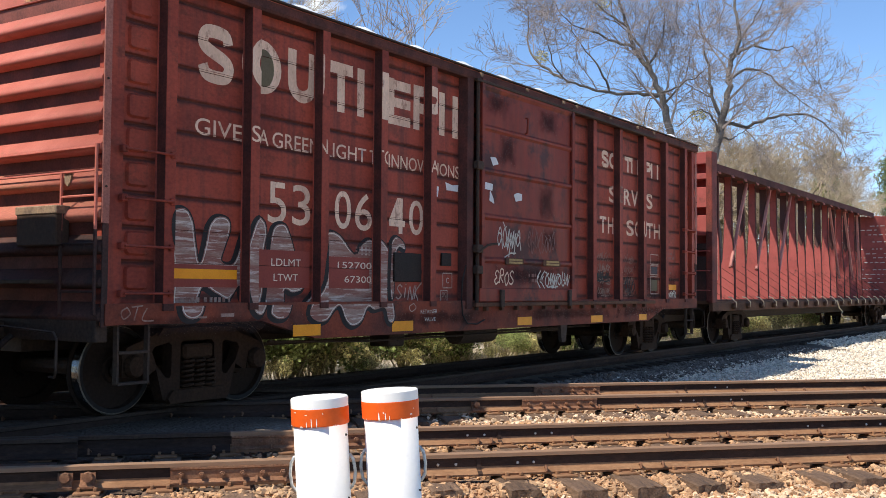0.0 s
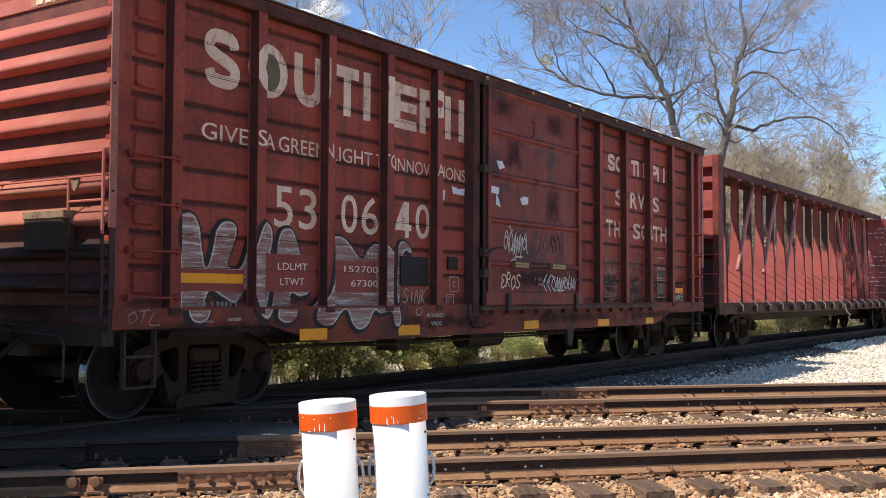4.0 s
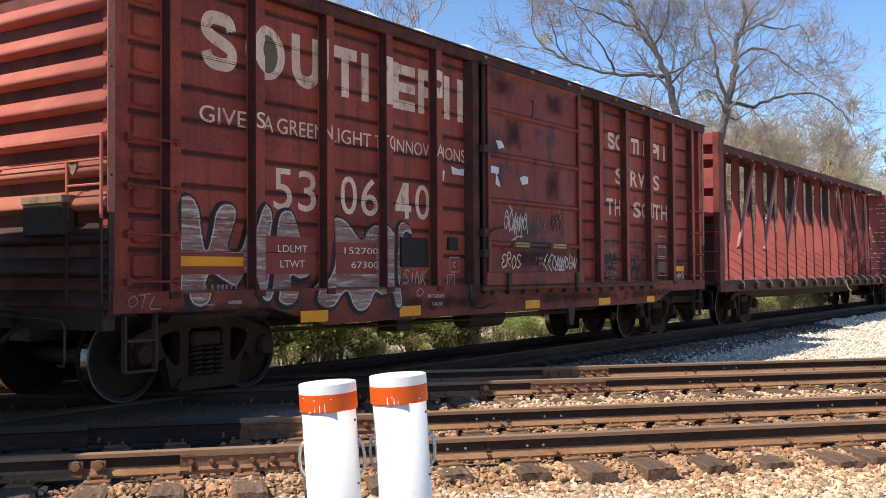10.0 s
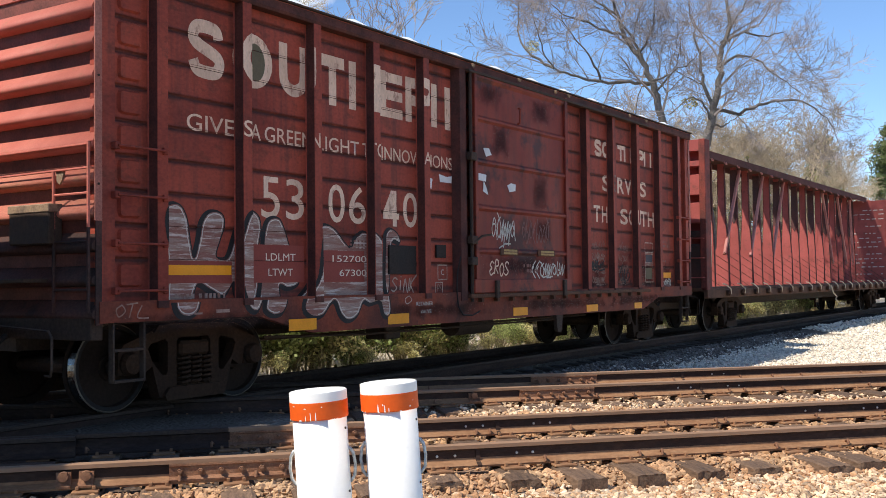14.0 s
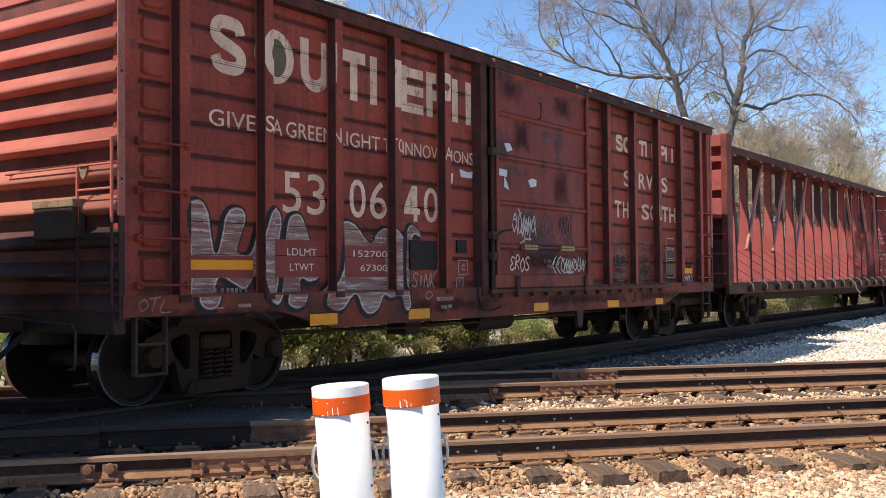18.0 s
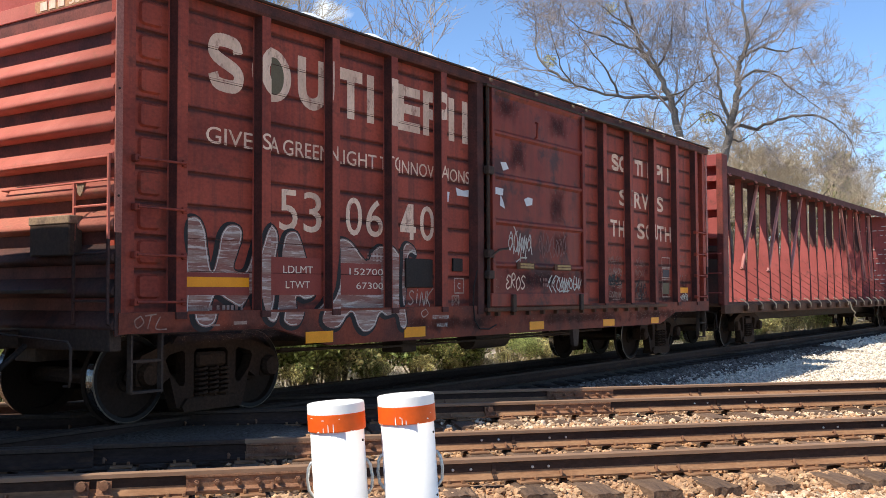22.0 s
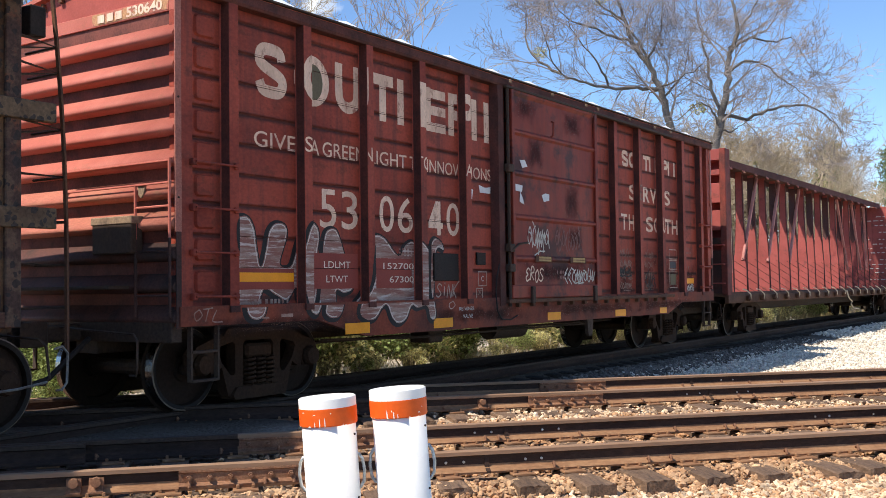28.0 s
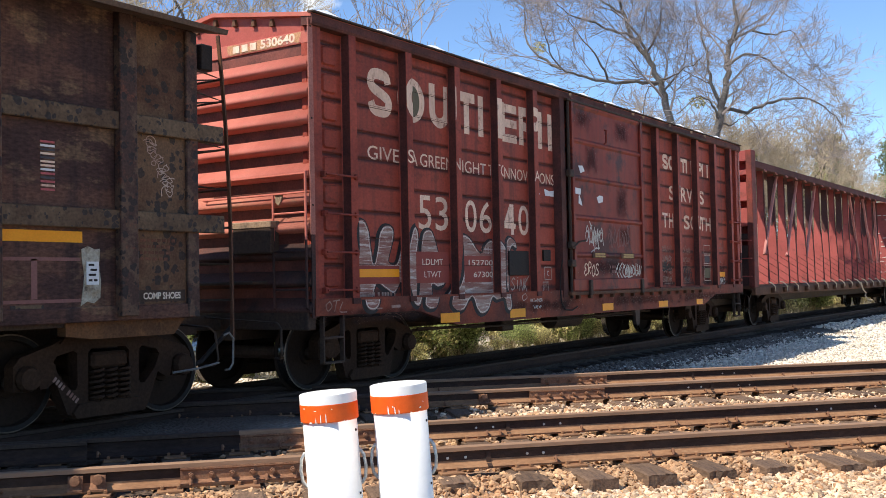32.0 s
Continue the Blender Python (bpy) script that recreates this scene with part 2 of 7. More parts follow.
M = dict(
    car_red=mat("car_red", (0.365, 0.066, 0.036), 0.65, streak=(0.085, 0.034, 0.026), streak_amount=0.6, second=(0.20, 0.036, 0.023), scale=0.8, amount=0.85, third=(0.09, 0.035, 0.020), third_scale=5, third_amount=0.5, grain=34, grain_amount=0.20, bump=0.12, stretch=(0.6, 1, 0.9)),
    car_sheet=mat("car_sheet", (0.365, 0.066, 0.036), 0.65, lap=(0.045, 0.022, 0.018), lap_amount=0.75, streak=(0.085, 0.034, 0.026), streak_amount=0.6, second=(0.20, 0.036, 0.023), scale=0.8, amount=0.85, third=(0.09, 0.035, 0.020), third_scale=5, third_amount=0.5, grain=34, grain_amount=0.20, bump=0.12, stretch=(0.6, 1, 0.9)),
    car_end=mat("car_end", (0.52, 0.150, 0.105), 0.65, second=(0.37, 0.085, 0.058), scale=1.2, amount=0.5, third=(0.30, 0.13, 0.07), third_scale=7, third_amount=0.35, grain=60, grain_amount=0.08, bump=0.08),
    door_red=mat("door_red", (0.262, 0.043, 0.021), 0.6, edge3=(0.51, 0.62), streak=(0.10, 0.034, 0.024), streak_amount=0.4, second=(0.22, 0.036, 0.024), scale=1.6, amount=0.8, third=(0.05, 0.022, 0.02), third_scale=1.5, third_amount=0.85, grain=60, grain_amount=0.1, bump=0.06),
    beam_red=mat("beam_red", (0.37, 0.088, 0.074), 0.75, second=(0.27, 0.062, 0.052), scale=1.1, amount=0.7, third=(0.12, 0.055, 0.045), third_scale=4, third_amount=0.5, grain=50, grain_amount=0.1, bump=0.05),
    brown=mat("brown", (0.115, 0.052, 0.033), 0.75, edge2=(0.45, 0.55), edge3=(0.53, 0.62), streak=(0.022, 0.015, 0.015), streak_amount=0.7, second=(0.060, 0.029, 0.023), scale=1.6, amount=0.95, third=(0.24, 0.145, 0.075), third_scale=2.6, third_amount=0.55, grain=30, grain_amount=0.45, bump=0.4, stretch=(0.6, 1, 1.3)),
    brown_belt=mat("brown_belt", (0.150, 0.096, 0.054), 0.75, second=(0.085, 0.050, 0.030), scale=3.0, amount=0.8, dots=(0.035, 0.030, 0.028), dot_scale=13.0, third=(0.07, 0.035, 0.02), third_scale=15, third_amount=0.5, grain=30, grain_amount=0.35, bump=0.3),
    grime=mat("grime", (0.058, 0.036, 0.025), 0.75, second=(0.085, 0.050, 0.032), scale=3.0, amount=0.6, grain=30, grain_amount=0.3, bump=0.4),
    truck_iron=mat("truck_iron", (0.044, 0.024, 0.015), 0.8, spec=0.08, second=(0.066, 0.035, 0.020), scale=3.0, amount=0.6, grain=30, grain_amount=0.3, bump=0.4),
    wheel=mat("wheel", (0.036, 0.022, 0.015), 0.8, spec=0.06, second=(0.042, 0.026, 0.019), scale=4.0, amount=0.5, grain=30, grain_amount=0.2, bump=0.2),
    tread=mat("tread", (0.30, 0.29, 0.28), 0.25, 1.0, second=(0.13, 0.11, 0.10), scale=5.0, amount=0.5, grain=30, bump=0.05),
    roof=mat("roof", (0.78, 0.78, 0.76), 0.45, second=(0.62, 0.61, 0.58), scale=2.0, amount=0.6, grain=30, grain_amount=0.06, bump=0.05),
    letter=mat("letter", (0.84, 0.60, 0.43), 0.7, second=(0.58, 0.37, 0.26), scale=2.5, amount=0.65, third=(0.28, 0.10, 0.065), third_scale=9, third_amount=0.75, edge3=(0.55, 0.66), grain=50, grain_amount=0.10, bump=0.05, stretch=(1, 1, 0.5)),
    stencil=mat("stencil", (0.78, 0.66, 0.52), 0.6, scale=6.0, amount=0.25, grain=50, grain_amount=0.1, bump=0.0),
    ghost=mat("ghost", (0.24, 0.105, 0.085), 0.6, scale=6.0, amount=0.25, grain=50, grain_amount=0.1, bump=0.0),
    olive=mat("olive", (0.15, 0.118, 0.066), 0.6, scale=3.0, amount=0.3, grain=50, grain_amount=0.1, bump=0.0),
    silver=mat("silver", (0.32, 0.205, 0.165), 0.5, 0.1, edge2=(0.44, 0.56), edge3=(0.52, 0.62), second=(0.24, 0.085, 0.062), scale=2.2, amount=0.85, third=(0.66, 0.58, 0.51), third_scale=4.2, third_amount=0.7, grain=40, grain_amount=0.25, bump=0.0, stretch=(0.5, 1, 6.0)),
    ink=mat("ink", (0.022, 0.018, 0.018), 0.6, scale=6.0, amount=0.3, grain=40, bump=0.0),
    chalk=mat("chalk", (0.64, 0.58, 0.50), 0.7, scale=9.0, amount=0.4, grain=60, bump=0.0),
    yellow=mat("yellow", (0.92, 0.35, 0.010), 0.5, second=(0.80, 0.29, 0.010), scale=5.0, amount=0.5, grain=60, grain_amount=0.06, bump=0.0),
    old_yellow=mat("old_yellow", (0.46, 0.29, 0.10), 0.6, second=(0.3, 0.2, 0.09), scale=9.0, amount=0.7, grain=60, bump=0.05),
    sticker=mat("sticker", (0.74, 0.72, 0.69), 0.5, second=(0.55, 0.54, 0.53), scale=7.0, amount=0.5, grain=60, grain_amount=0.05, bump=0.0),
    black=mat("black", (0.026, 0.021, 0.018), 0.75, second=(0.042, 0.03, 0.024), scale=5.0, amount=0.7, third=(0.012, 0.010, 0.010), third_scale=9, third_amount=0.6, grain=40, grain_amount=0.3, bump=0.2),
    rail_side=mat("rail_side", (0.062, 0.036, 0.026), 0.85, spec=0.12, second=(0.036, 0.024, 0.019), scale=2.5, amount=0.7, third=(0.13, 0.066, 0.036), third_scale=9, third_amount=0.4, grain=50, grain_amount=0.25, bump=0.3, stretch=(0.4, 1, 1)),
    rail_foot=mat("rail_foot", (0.31, 0.163, 0.082), 0.9, second=(0.21, 0.10, 0.05), scale=5.0, amount=0.8, third=(0.36, 0.21, 0.115), third_scale=16, third_amount=0.5, grain=50, grain_amount=0.2, bump=0.3, stretch=(0.4, 1, 1)),
    rail_top=mat("rail_top", (0.33, 0.198, 0.120), 0.75, 0.08, second=(0.24, 0.135, 0.078), scale=3.0, amount=0.5, grain=40, grain_amount=0.1, bump=0.05, stretch=(0.2, 3, 1)),
    rust=mat("rust", (0.28, 0.138, 0.075), 0.9, second=(0.165, 0.075, 0.042), scale=5.0, amount=0.7, third=(0.40, 0.22, 0.12), third_scale=14, third_amount=0.4, grain=60, grain_amount=0.25, bump=0.5),
    # darker copy of the tie colour, for the train's shade
    shaded_tie=mat("shaded_tie", (0.050, 0.036, 0.028), 0.9, second=(0.075, 0.052, 0.038), scale=2.0, amount=0.6, grain=28, grain_amount=0.35, bump=0.7, stretch=(2.5, 0.5, 2.5)),
    tie=mat("tie", (0.145, 0.090, 0.058), 0.9, second=(0.215, 0.135, 0.085), scale=2.0, amount=0.6, third=(0.06, 0.046, 0.038), third_scale=9, third_amount=0.65, grain=28, grain_amount=0.35, bump=0.7, stretch=(2.5, 0.5, 2.5), random_ob=0.25),
    stone=mat("stone", (0.62, 0.42, 0.26), 0.9, second=(0.66, 0.51, 0.36), scale=2.0, amount=0.6, third=(0.33, 0.20, 0.115), third_scale=3.0, third_amount=0.5, grain=55, grain_amount=0.25, bump=0.5, island=0.5),
    rusty_stone=mat("rusty_stone", (0.43, 0.235, 0.12), 0.9, second=(0.54, 0.36, 0.21), scale=2.0, amount=0.6, third=(0.24, 0.11, 0.055), third_scale=3.0, third_amount=0.6, grain=55, grain_amount=0.2, bump=0.5, island=0.35),
    pale_stone=mat("pale_stone", (0.72, 0.62, 0.49), 0.9, second=(0.78, 0.68, 0.55), scale=1.0, amount=0.6, third=(0.40, 0.35, 0.28), third_scale=3.0, third_amount=0.4, grain=55, grain_amount=0.15, bump=0.5, island=0.3),
    # stone colour darkened for the train's shade, with some grime
    dark_stone=mat("dark_stone", (0.20, 0.160, 0.130), 0.9, second=(0.085, 0.066, 0.054), scale=2.0, amount=0.7, third=(0.20, 0.17, 0.14), third_scale=4.0, third_amount=0.4, grain=55, grain_amount=0.2, bump=0.5, island=0.5),
    post_white=mat("post_white", (0.93, 0.885, 0.815), 0.4, second=(0.90, 0.85, 0.775), scale=3.0, amount=0.4, third=(0.55, 0.5, 0.45), third_scale=18, third_amount=0.12, grain=50, grain_amount=0.02, bump=0.02),
    post_orange=mat("post_orange", (0.86, 0.13, 0.014), 0.35, second=(0.70, 0.085, 0.012), scale=4.0, amount=0.5, grain=50, grain_amount=0.05, bump=0.03),
    galvanised=mat("galvanised", (0.55, 0.54, 0.51), 0.4, 0.7, second=(0.40, 0.38, 0.35), scale=12.0, amount=0.5, grain=60, bump=0.05),
    dull_steel=mat("dull_steel", (0.22, 0.205, 0.185), 0.6, 0.4, second=(0.12, 0.09, 0.07), scale=9.0, amount=0.7, grain=60, bump=0.05),
    bark=mat("bark", (0.195, 0.172, 0.150), 0.9, second=(0.095, 0.078, 0.064), scale=1.5, amount=0.7, third=(0.24, 0.21, 0.18), third_scale=3.0, third_amount=0.5, grain=14, grain_amount=0.3, bump=0.5),
    chord=mat("chord", (0.22, 0.046, 0.032), 0.7, second=(0.07, 0.030, 0.025), scale=2.0, amount=0.7, third=(0.03, 0.022, 0.02), third_scale=6, third_amount=0.5, grain=40, bump=0.2),
    twig=mat("twig", (0.37, 0.315, 0.29), 0.9, second=(0.25, 0.21, 0.19), scale=0.5, amount=0.6, grain=8, grain_amount=0.15, bump=0.0),
    brush_twig=mat("brush_twig", (0.47, 0.375, 0.27), 0.9, second=(0.31, 0.265, 0.16), scale=0.4, amount=0.6, grain=8, grain_amount=0.15, bump=0.0),
    straw=mat("straw", (0.406, 0.344, 0.208), 0.9, second=(0.40, 0.32, 0.18), scale=0.6, amount=0.6, grain=8, grain_amount=0.2, bump=0.0, island=0.35),
    leaf=mat("leaf", (0.36, 0.40, 0.155), 0.55, second=(0.16, 0.22, 0.065), scale=0.7, amount=0.7, grain=9, grain_amount=0.3, bump=0.0, island=0.7),
    leaf_pale=mat("leaf_pale", (0.60, 0.55, 0.27), 0.6, second=(0.48, 0.42, 0.20), scale=0.7, amount=0.7, grain=9, grain_amount=0.3, bump=0.0, island=0.7),
    needle=mat("needle", (0.17, 0.205, 0.085), 0.6, second=(0.21, 0.23, 0.10), scale=0.5, amount=0.7, grain=9, grain_amount=0.3, bump=0.0, island=0.45),
)
# thin leaves and blades let light through
for key in ("leaf", "leaf_pale", "needle", "straw"):
    nt = M[key].node_tree
    bsdf = nt.nodes["Principled BSDF"]
    thin = nt.nodes.new("ShaderNodeBsdfTranslucent")
    nt.links.new(bsdf.inputs["Base Color"].links[0].from_socket, thin.inputs["Color"])
    both = nt.nodes.new("ShaderNodeMixShader")
    both.inputs[0].default_value = 0.45
    nt.links.new(bsdf.outputs[0], both.inputs[1])
    nt.links.new(thin.outputs[0], both.inputs[2])
    nt.links.new(both.outputs[0], nt.nodes["Material Output"].inputs["Surface"])

# ---- building blocks ----
def done(name, bm, material, smooth=False):
    me = bpy.data.meshes.new(name)
    bmesh.ops.recalc_face_normals(bm, faces=bm.faces)
    bm.to_mesh(me)
    bm.free()
    for m in material if isinstance(material, (list, tuple)) else [material]:
        me.materials.append(m)
    if smooth:
        me.polygons.foreach_set("use_smooth", [True] * len(me.polygons))
    return me


def part(name, bm, material, parent, label="", at=None, smooth=False):
    ob = new(name, done(name, bm, material, smooth))
    ob.parent = parent
    if at is not None:
        ob.matrix_basis = at
    return tagged(ob, label) if label else ob


def thing(name, label, category, group="", kind="", at=None):
    ob = new(name)
    ob.empty_display_size = 0.2
    if at is not None:
        ob.matrix_basis = at
    return tagged(ob, label, category, group, kind)


def box(bm, x0, x1, y0, y1, z0, z1, bevel=0.0, mi=0):
    vs = [bm.verts.new((x, y, z)) for x in (x0, x1) for y in (y0, y1) for z in (z0, z1)]
    fs = [bm.faces.new([vs[i] for i in q]) for q in ((0, 1, 3, 2), (4, 6, 7, 5), (0, 4, 5, 1), (2, 3, 7, 6), (0, 2, 6, 4), (1, 5, 7, 3))]
    for f in fs:
        f.material_index = mi
    if bevel:
        bmesh.ops.bevel(bm, geom=list({e for f in fs for e in f.edges}), offset=bevel, segments=1, affect="EDGES", profile=0.5)
    return bm


def prism(bm, poly, axis, a, b, mi=0):
    """A polygon drawn in the other two axes, drawn out from a to b along the axis."""
    def at(p, h):
        return (h, p[0], p[1]) if axis == "x" else (p[0], h, p[1]) if axis == "y" else (p[0], p[1], h)
    lo, hi = [bm.verts.new(at(p, a)) for p in poly], [bm.verts.new(at(p, b)) for p in poly]
    fs = [bm.faces.new(lo[::-1]), bm.faces.new(hi)]
    n = len(poly)
    for i in range(n):
        fs.append(bm.faces.new((lo[i], lo[(i + 1) % n], hi[(i + 1) % n], hi[i])))
    for f in fs:
        f.material_index = mi
    return bm


def tube(bm, points, radius, seg=8, mi=0, caps=True):
    """A round bar through the points; radius is a number or one for each point."""
    pts = [Vector(p) for p in points]
    radii = radius if isinstance(radius, (list, tuple)) else [radius] * len(pts)
    rings, up = [], None
    for i, p in enumerate(pts):
        d = (pts[min(i + 1, len(pts) - 1)] - pts[max(i - 1, 0)]).normalized()
        if up is None:
            up = d.orthogonal().normalized()
        up = (up - d * up.dot(d)).normalized()
        side = d.cross(up)
        rings.append([bm.verts.new(p + (up * math.cos(k * math.tau / seg) + side * math.sin(k * math.tau / seg)) * radii[i]) for k in range(seg)])
    fs = []
    for a, b in zip(rings, rings[1:]):
        for k in range(seg):
            fs.append(bm.faces.new((a[k], a[(k + 1) % seg], b[(k + 1) % seg], b[k])))
    if caps:
        fs += [bm.faces.new(rings[0][::-1]), bm.faces.new(rings[-1])]
    for f in fs:
        f.material_index = mi
    return bm


def lathe(bm, profile, seg=32, mats=None, closed=False):
    """Turns (radius, along y) round the y axis."""
    rings = [[bm.verts.new((r * math.cos(k * math.tau / seg), h, r * math.sin(k * math.tau / seg))) for k in range(seg)] for r, h in profile]
    for i, (a, b) in enumerate(zip(rings, rings[1:])):
        for k in range(seg):
            f = bm.faces.new((a[k], a[(k + 1) % seg], b[(k + 1) % seg], b[k]))
            if mats:
                f.material_index = mats[i]
    bm.faces.new(rings[0])
    bm.faces.new(rings[-1][::-1])
    return bm


B = bmesh.new

# ---- ground and tracks ----
PHI = math.degrees(-0.74695)                 # heading of the two crossing tracks
NEAR, FAR = (-3.41, -1.905), (0.507, 2.012)  # their rails, across that heading
TOP = 0.03                                   # height of their rail heads
RAIL_TOP = -0.022                            # height of the rail heads under the train
TDIR = Vector((math.cos(radians(PHI)), math.sin(radians(PHI)), 0))
NDIR = Vector((-TDIR.y, TDIR.x, 0))


def lay(x, y):
    """Height of the ground."""
    v = x * NDIR.x + y * NDIR.y
    d = min(abs(v + 2.66) - 1.5, abs(v - 1.26) - 1.5, abs(y) - 1.5)
    z = -0.20 - 0.10 * min(1.0, max(0.0, d) / 2.0)
    if d > 0 and y < -1.4 and v > 2.4:
        z -= 0.10 * min(1.0, d / 0.8) * min(1.0, max(0.0, (x - 5) / 4))
    if x > 5 and v > 2.8:
        z -= 0.075 * min(1.0, max(0.0, abs(y) - 0.9) / 0.25) * min(1.0, (x - 5) / 2)
    u = x * TDIR.x + y * TDIR.y
    if u < 3.4 and v > -1.5 and abs(x) < 14:
        z += 0.075 * min(1.0, (3.4 - u) / 0.8) * min(1.0, (v + 1.5) / 0.3)
    if v < -3.72:
        z -= 0.06 * min(1.0, (-3.72 - v) / 0.25)
    return z + 0.035 * noise.noise((x * 0.6, y * 0.6, 3.0)) + 0.012 * noise.noise((x * 2.3, y * 2.3, 8.0))


def steps(lo, hi, fine_lo, fine_hi, fine):
    a = list(np.arange(fine_lo, fine_hi + fine / 2, fine))
    s, x = fine, fine_hi
    while x < hi:
        s *= 1.25
        x += s
        a.append(x)
    s, x = fine, fine_lo
    while x > lo:
        s *= 1.25
        x -= s
        a.insert(0, x)
    return a


def ground_material():
    m = mat("ground_gravel", (0.60, 0.505, 0.39), 0.95, second=(0.48, 0.38, 0.27), scale=0.5, amount=0.6, third=(0.28, 0.20, 0.13), third_scale=1.3, third_amount=0.5, grain=22, grain_amount=0.45, bump=1.0)
    nt = m.node_tree
    nd, ln = nt.nodes, nt.links
    vor = nd.new("ShaderNodeTexVoronoi")
    vor.inputs["Scale"].default_value = 22
    ln.new(nd["Mapping"].outputs[0], vor.inputs["Vector"])
    b2 = nd.new("ShaderNodeBump")
    b2.inputs["Strength"].default_value, b2.inputs["Distance"].default_value = 1.0, 0.04
    ln.new(vor.outputs["Distance"], b2.inputs["Height"])
    b2.invert = True
    ln.new(nd["Bump"].outputs[0], b2.inputs["Normal"])
    bsdf = nd["Principled BSDF"]
    ln.new(b2.outputs[0], bsdf.inputs["Normal"])
    # iron dust along the two crossing tracks
    old = bsdf.inputs["Base Color"].links[0].from_socket
    dot = nd.new("ShaderNodeVectorMath")
    dot.operation = "DOT_PRODUCT"
    ln.new(nd["Texture Coordinate"].outputs["Object"], dot.inputs[0])
    dot.inputs[1].default_value = NDIR
    band = None
    for centre in (-2.66, 1.26):
        off = nd.new("ShaderNodeMath")
        off.operation = "SUBTRACT"
        ln.new(dot.outputs["Value"], off.inputs[0])
        off.inputs[1].default_value = centre
        size = nd.new("ShaderNodeMath")
        size.operation = "ABSOLUTE"
        ln.new(off.outputs[0], size.inputs[0])
        fall = nd.new("ShaderNodeMapRange")
        fall.inputs["From Min"].default_value, fall.inputs["From Max"].default_value = 0.8, 1.8
        fall.inputs["To Min"].default_value, fall.inputs["To Max"].default_value = 0.85, 0.0
        ln.new(size.outputs[0], fall.inputs["Value"])
        if band is None:
            band = fall.outputs[0]
        else:
            top = nd.new("ShaderNodeMath")
            top.operation = "MAXIMUM"
            ln.new(band, top.inputs[0])
            ln.new(fall.outputs[0], top.inputs[1])
            band = top.outputs[0]
    tint = nd.new("ShaderNodeMix")
    tint.data_type = "RGBA"
    ln.new(band, tint.inputs[0])
    ln.new(old, tint.inputs[6])
    tint.inputs[7].default_value = (0.27, 0.135, 0.065, 1)
    # the standing train's shade put into the ground colour, with oil and brake dust
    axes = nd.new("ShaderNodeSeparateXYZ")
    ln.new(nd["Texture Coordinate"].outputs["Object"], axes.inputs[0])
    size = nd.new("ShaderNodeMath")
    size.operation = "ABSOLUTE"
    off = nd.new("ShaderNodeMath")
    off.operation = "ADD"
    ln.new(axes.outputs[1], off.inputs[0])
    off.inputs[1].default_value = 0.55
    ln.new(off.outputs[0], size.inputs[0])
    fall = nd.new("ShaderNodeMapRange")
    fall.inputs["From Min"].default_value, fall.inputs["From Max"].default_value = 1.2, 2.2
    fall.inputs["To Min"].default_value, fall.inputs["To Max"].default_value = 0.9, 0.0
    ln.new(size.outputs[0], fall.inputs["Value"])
    # dark colour where the tracks cross: trodden dirt and the train's shade
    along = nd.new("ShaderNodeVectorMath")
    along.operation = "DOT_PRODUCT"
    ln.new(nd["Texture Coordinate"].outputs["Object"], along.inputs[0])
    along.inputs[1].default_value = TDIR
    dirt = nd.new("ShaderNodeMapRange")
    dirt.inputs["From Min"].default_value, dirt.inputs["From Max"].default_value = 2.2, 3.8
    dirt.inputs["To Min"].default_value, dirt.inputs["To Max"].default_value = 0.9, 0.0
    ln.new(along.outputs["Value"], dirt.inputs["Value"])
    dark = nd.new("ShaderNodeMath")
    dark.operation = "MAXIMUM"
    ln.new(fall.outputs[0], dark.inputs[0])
    # the darkening ends beyond the train, where the sun reaches the ground
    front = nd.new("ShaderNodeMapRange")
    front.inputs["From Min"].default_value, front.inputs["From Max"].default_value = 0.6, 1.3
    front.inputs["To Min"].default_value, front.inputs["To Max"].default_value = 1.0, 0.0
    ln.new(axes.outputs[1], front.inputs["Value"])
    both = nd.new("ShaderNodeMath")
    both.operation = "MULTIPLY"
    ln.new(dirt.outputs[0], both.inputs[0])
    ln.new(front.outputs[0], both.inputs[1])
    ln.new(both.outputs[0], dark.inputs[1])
    shade_oil = nd.new("ShaderNodeMix")
    shade_oil.data_type = "RGBA"
    ln.new(dark.outputs[0], shade_oil.inputs[0])
    ln.new(tint.outputs[2], shade_oil.inputs[6])
    shade_oil.inputs[7].default_value = (0.088, 0.062, 0.046, 1)
    ln.new(shade_oil.outputs[2], bsdf.inputs["Base Color"])
    return m


xs, ys = steps(-1200, 1600, -12, 30, 0.30), steps(-1200, 1400, -12, 10, 0.30)
verts = [(x, y, lay(x, y) if -40 < x < 80 and -40 < y < 60 else -0.3) for x in xs for y in ys]
ny = len(ys)
faces = [(i * ny + j, (i + 1) * ny + j, (i + 1) * ny + j + 1, i * ny + j + 1) for i in range(len(xs) - 1) for j in range(ny - 1)]
me = bpy.data.meshes.new("ground")
me.from_pydata(verts, [], faces)
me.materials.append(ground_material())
me.polygons.foreach_set("use_smooth", [True] * len(me.polygons))
tagged(new("ground", me), "pale gravel ground with rust-stained ballast round the tracks", "ground", kind="structure")

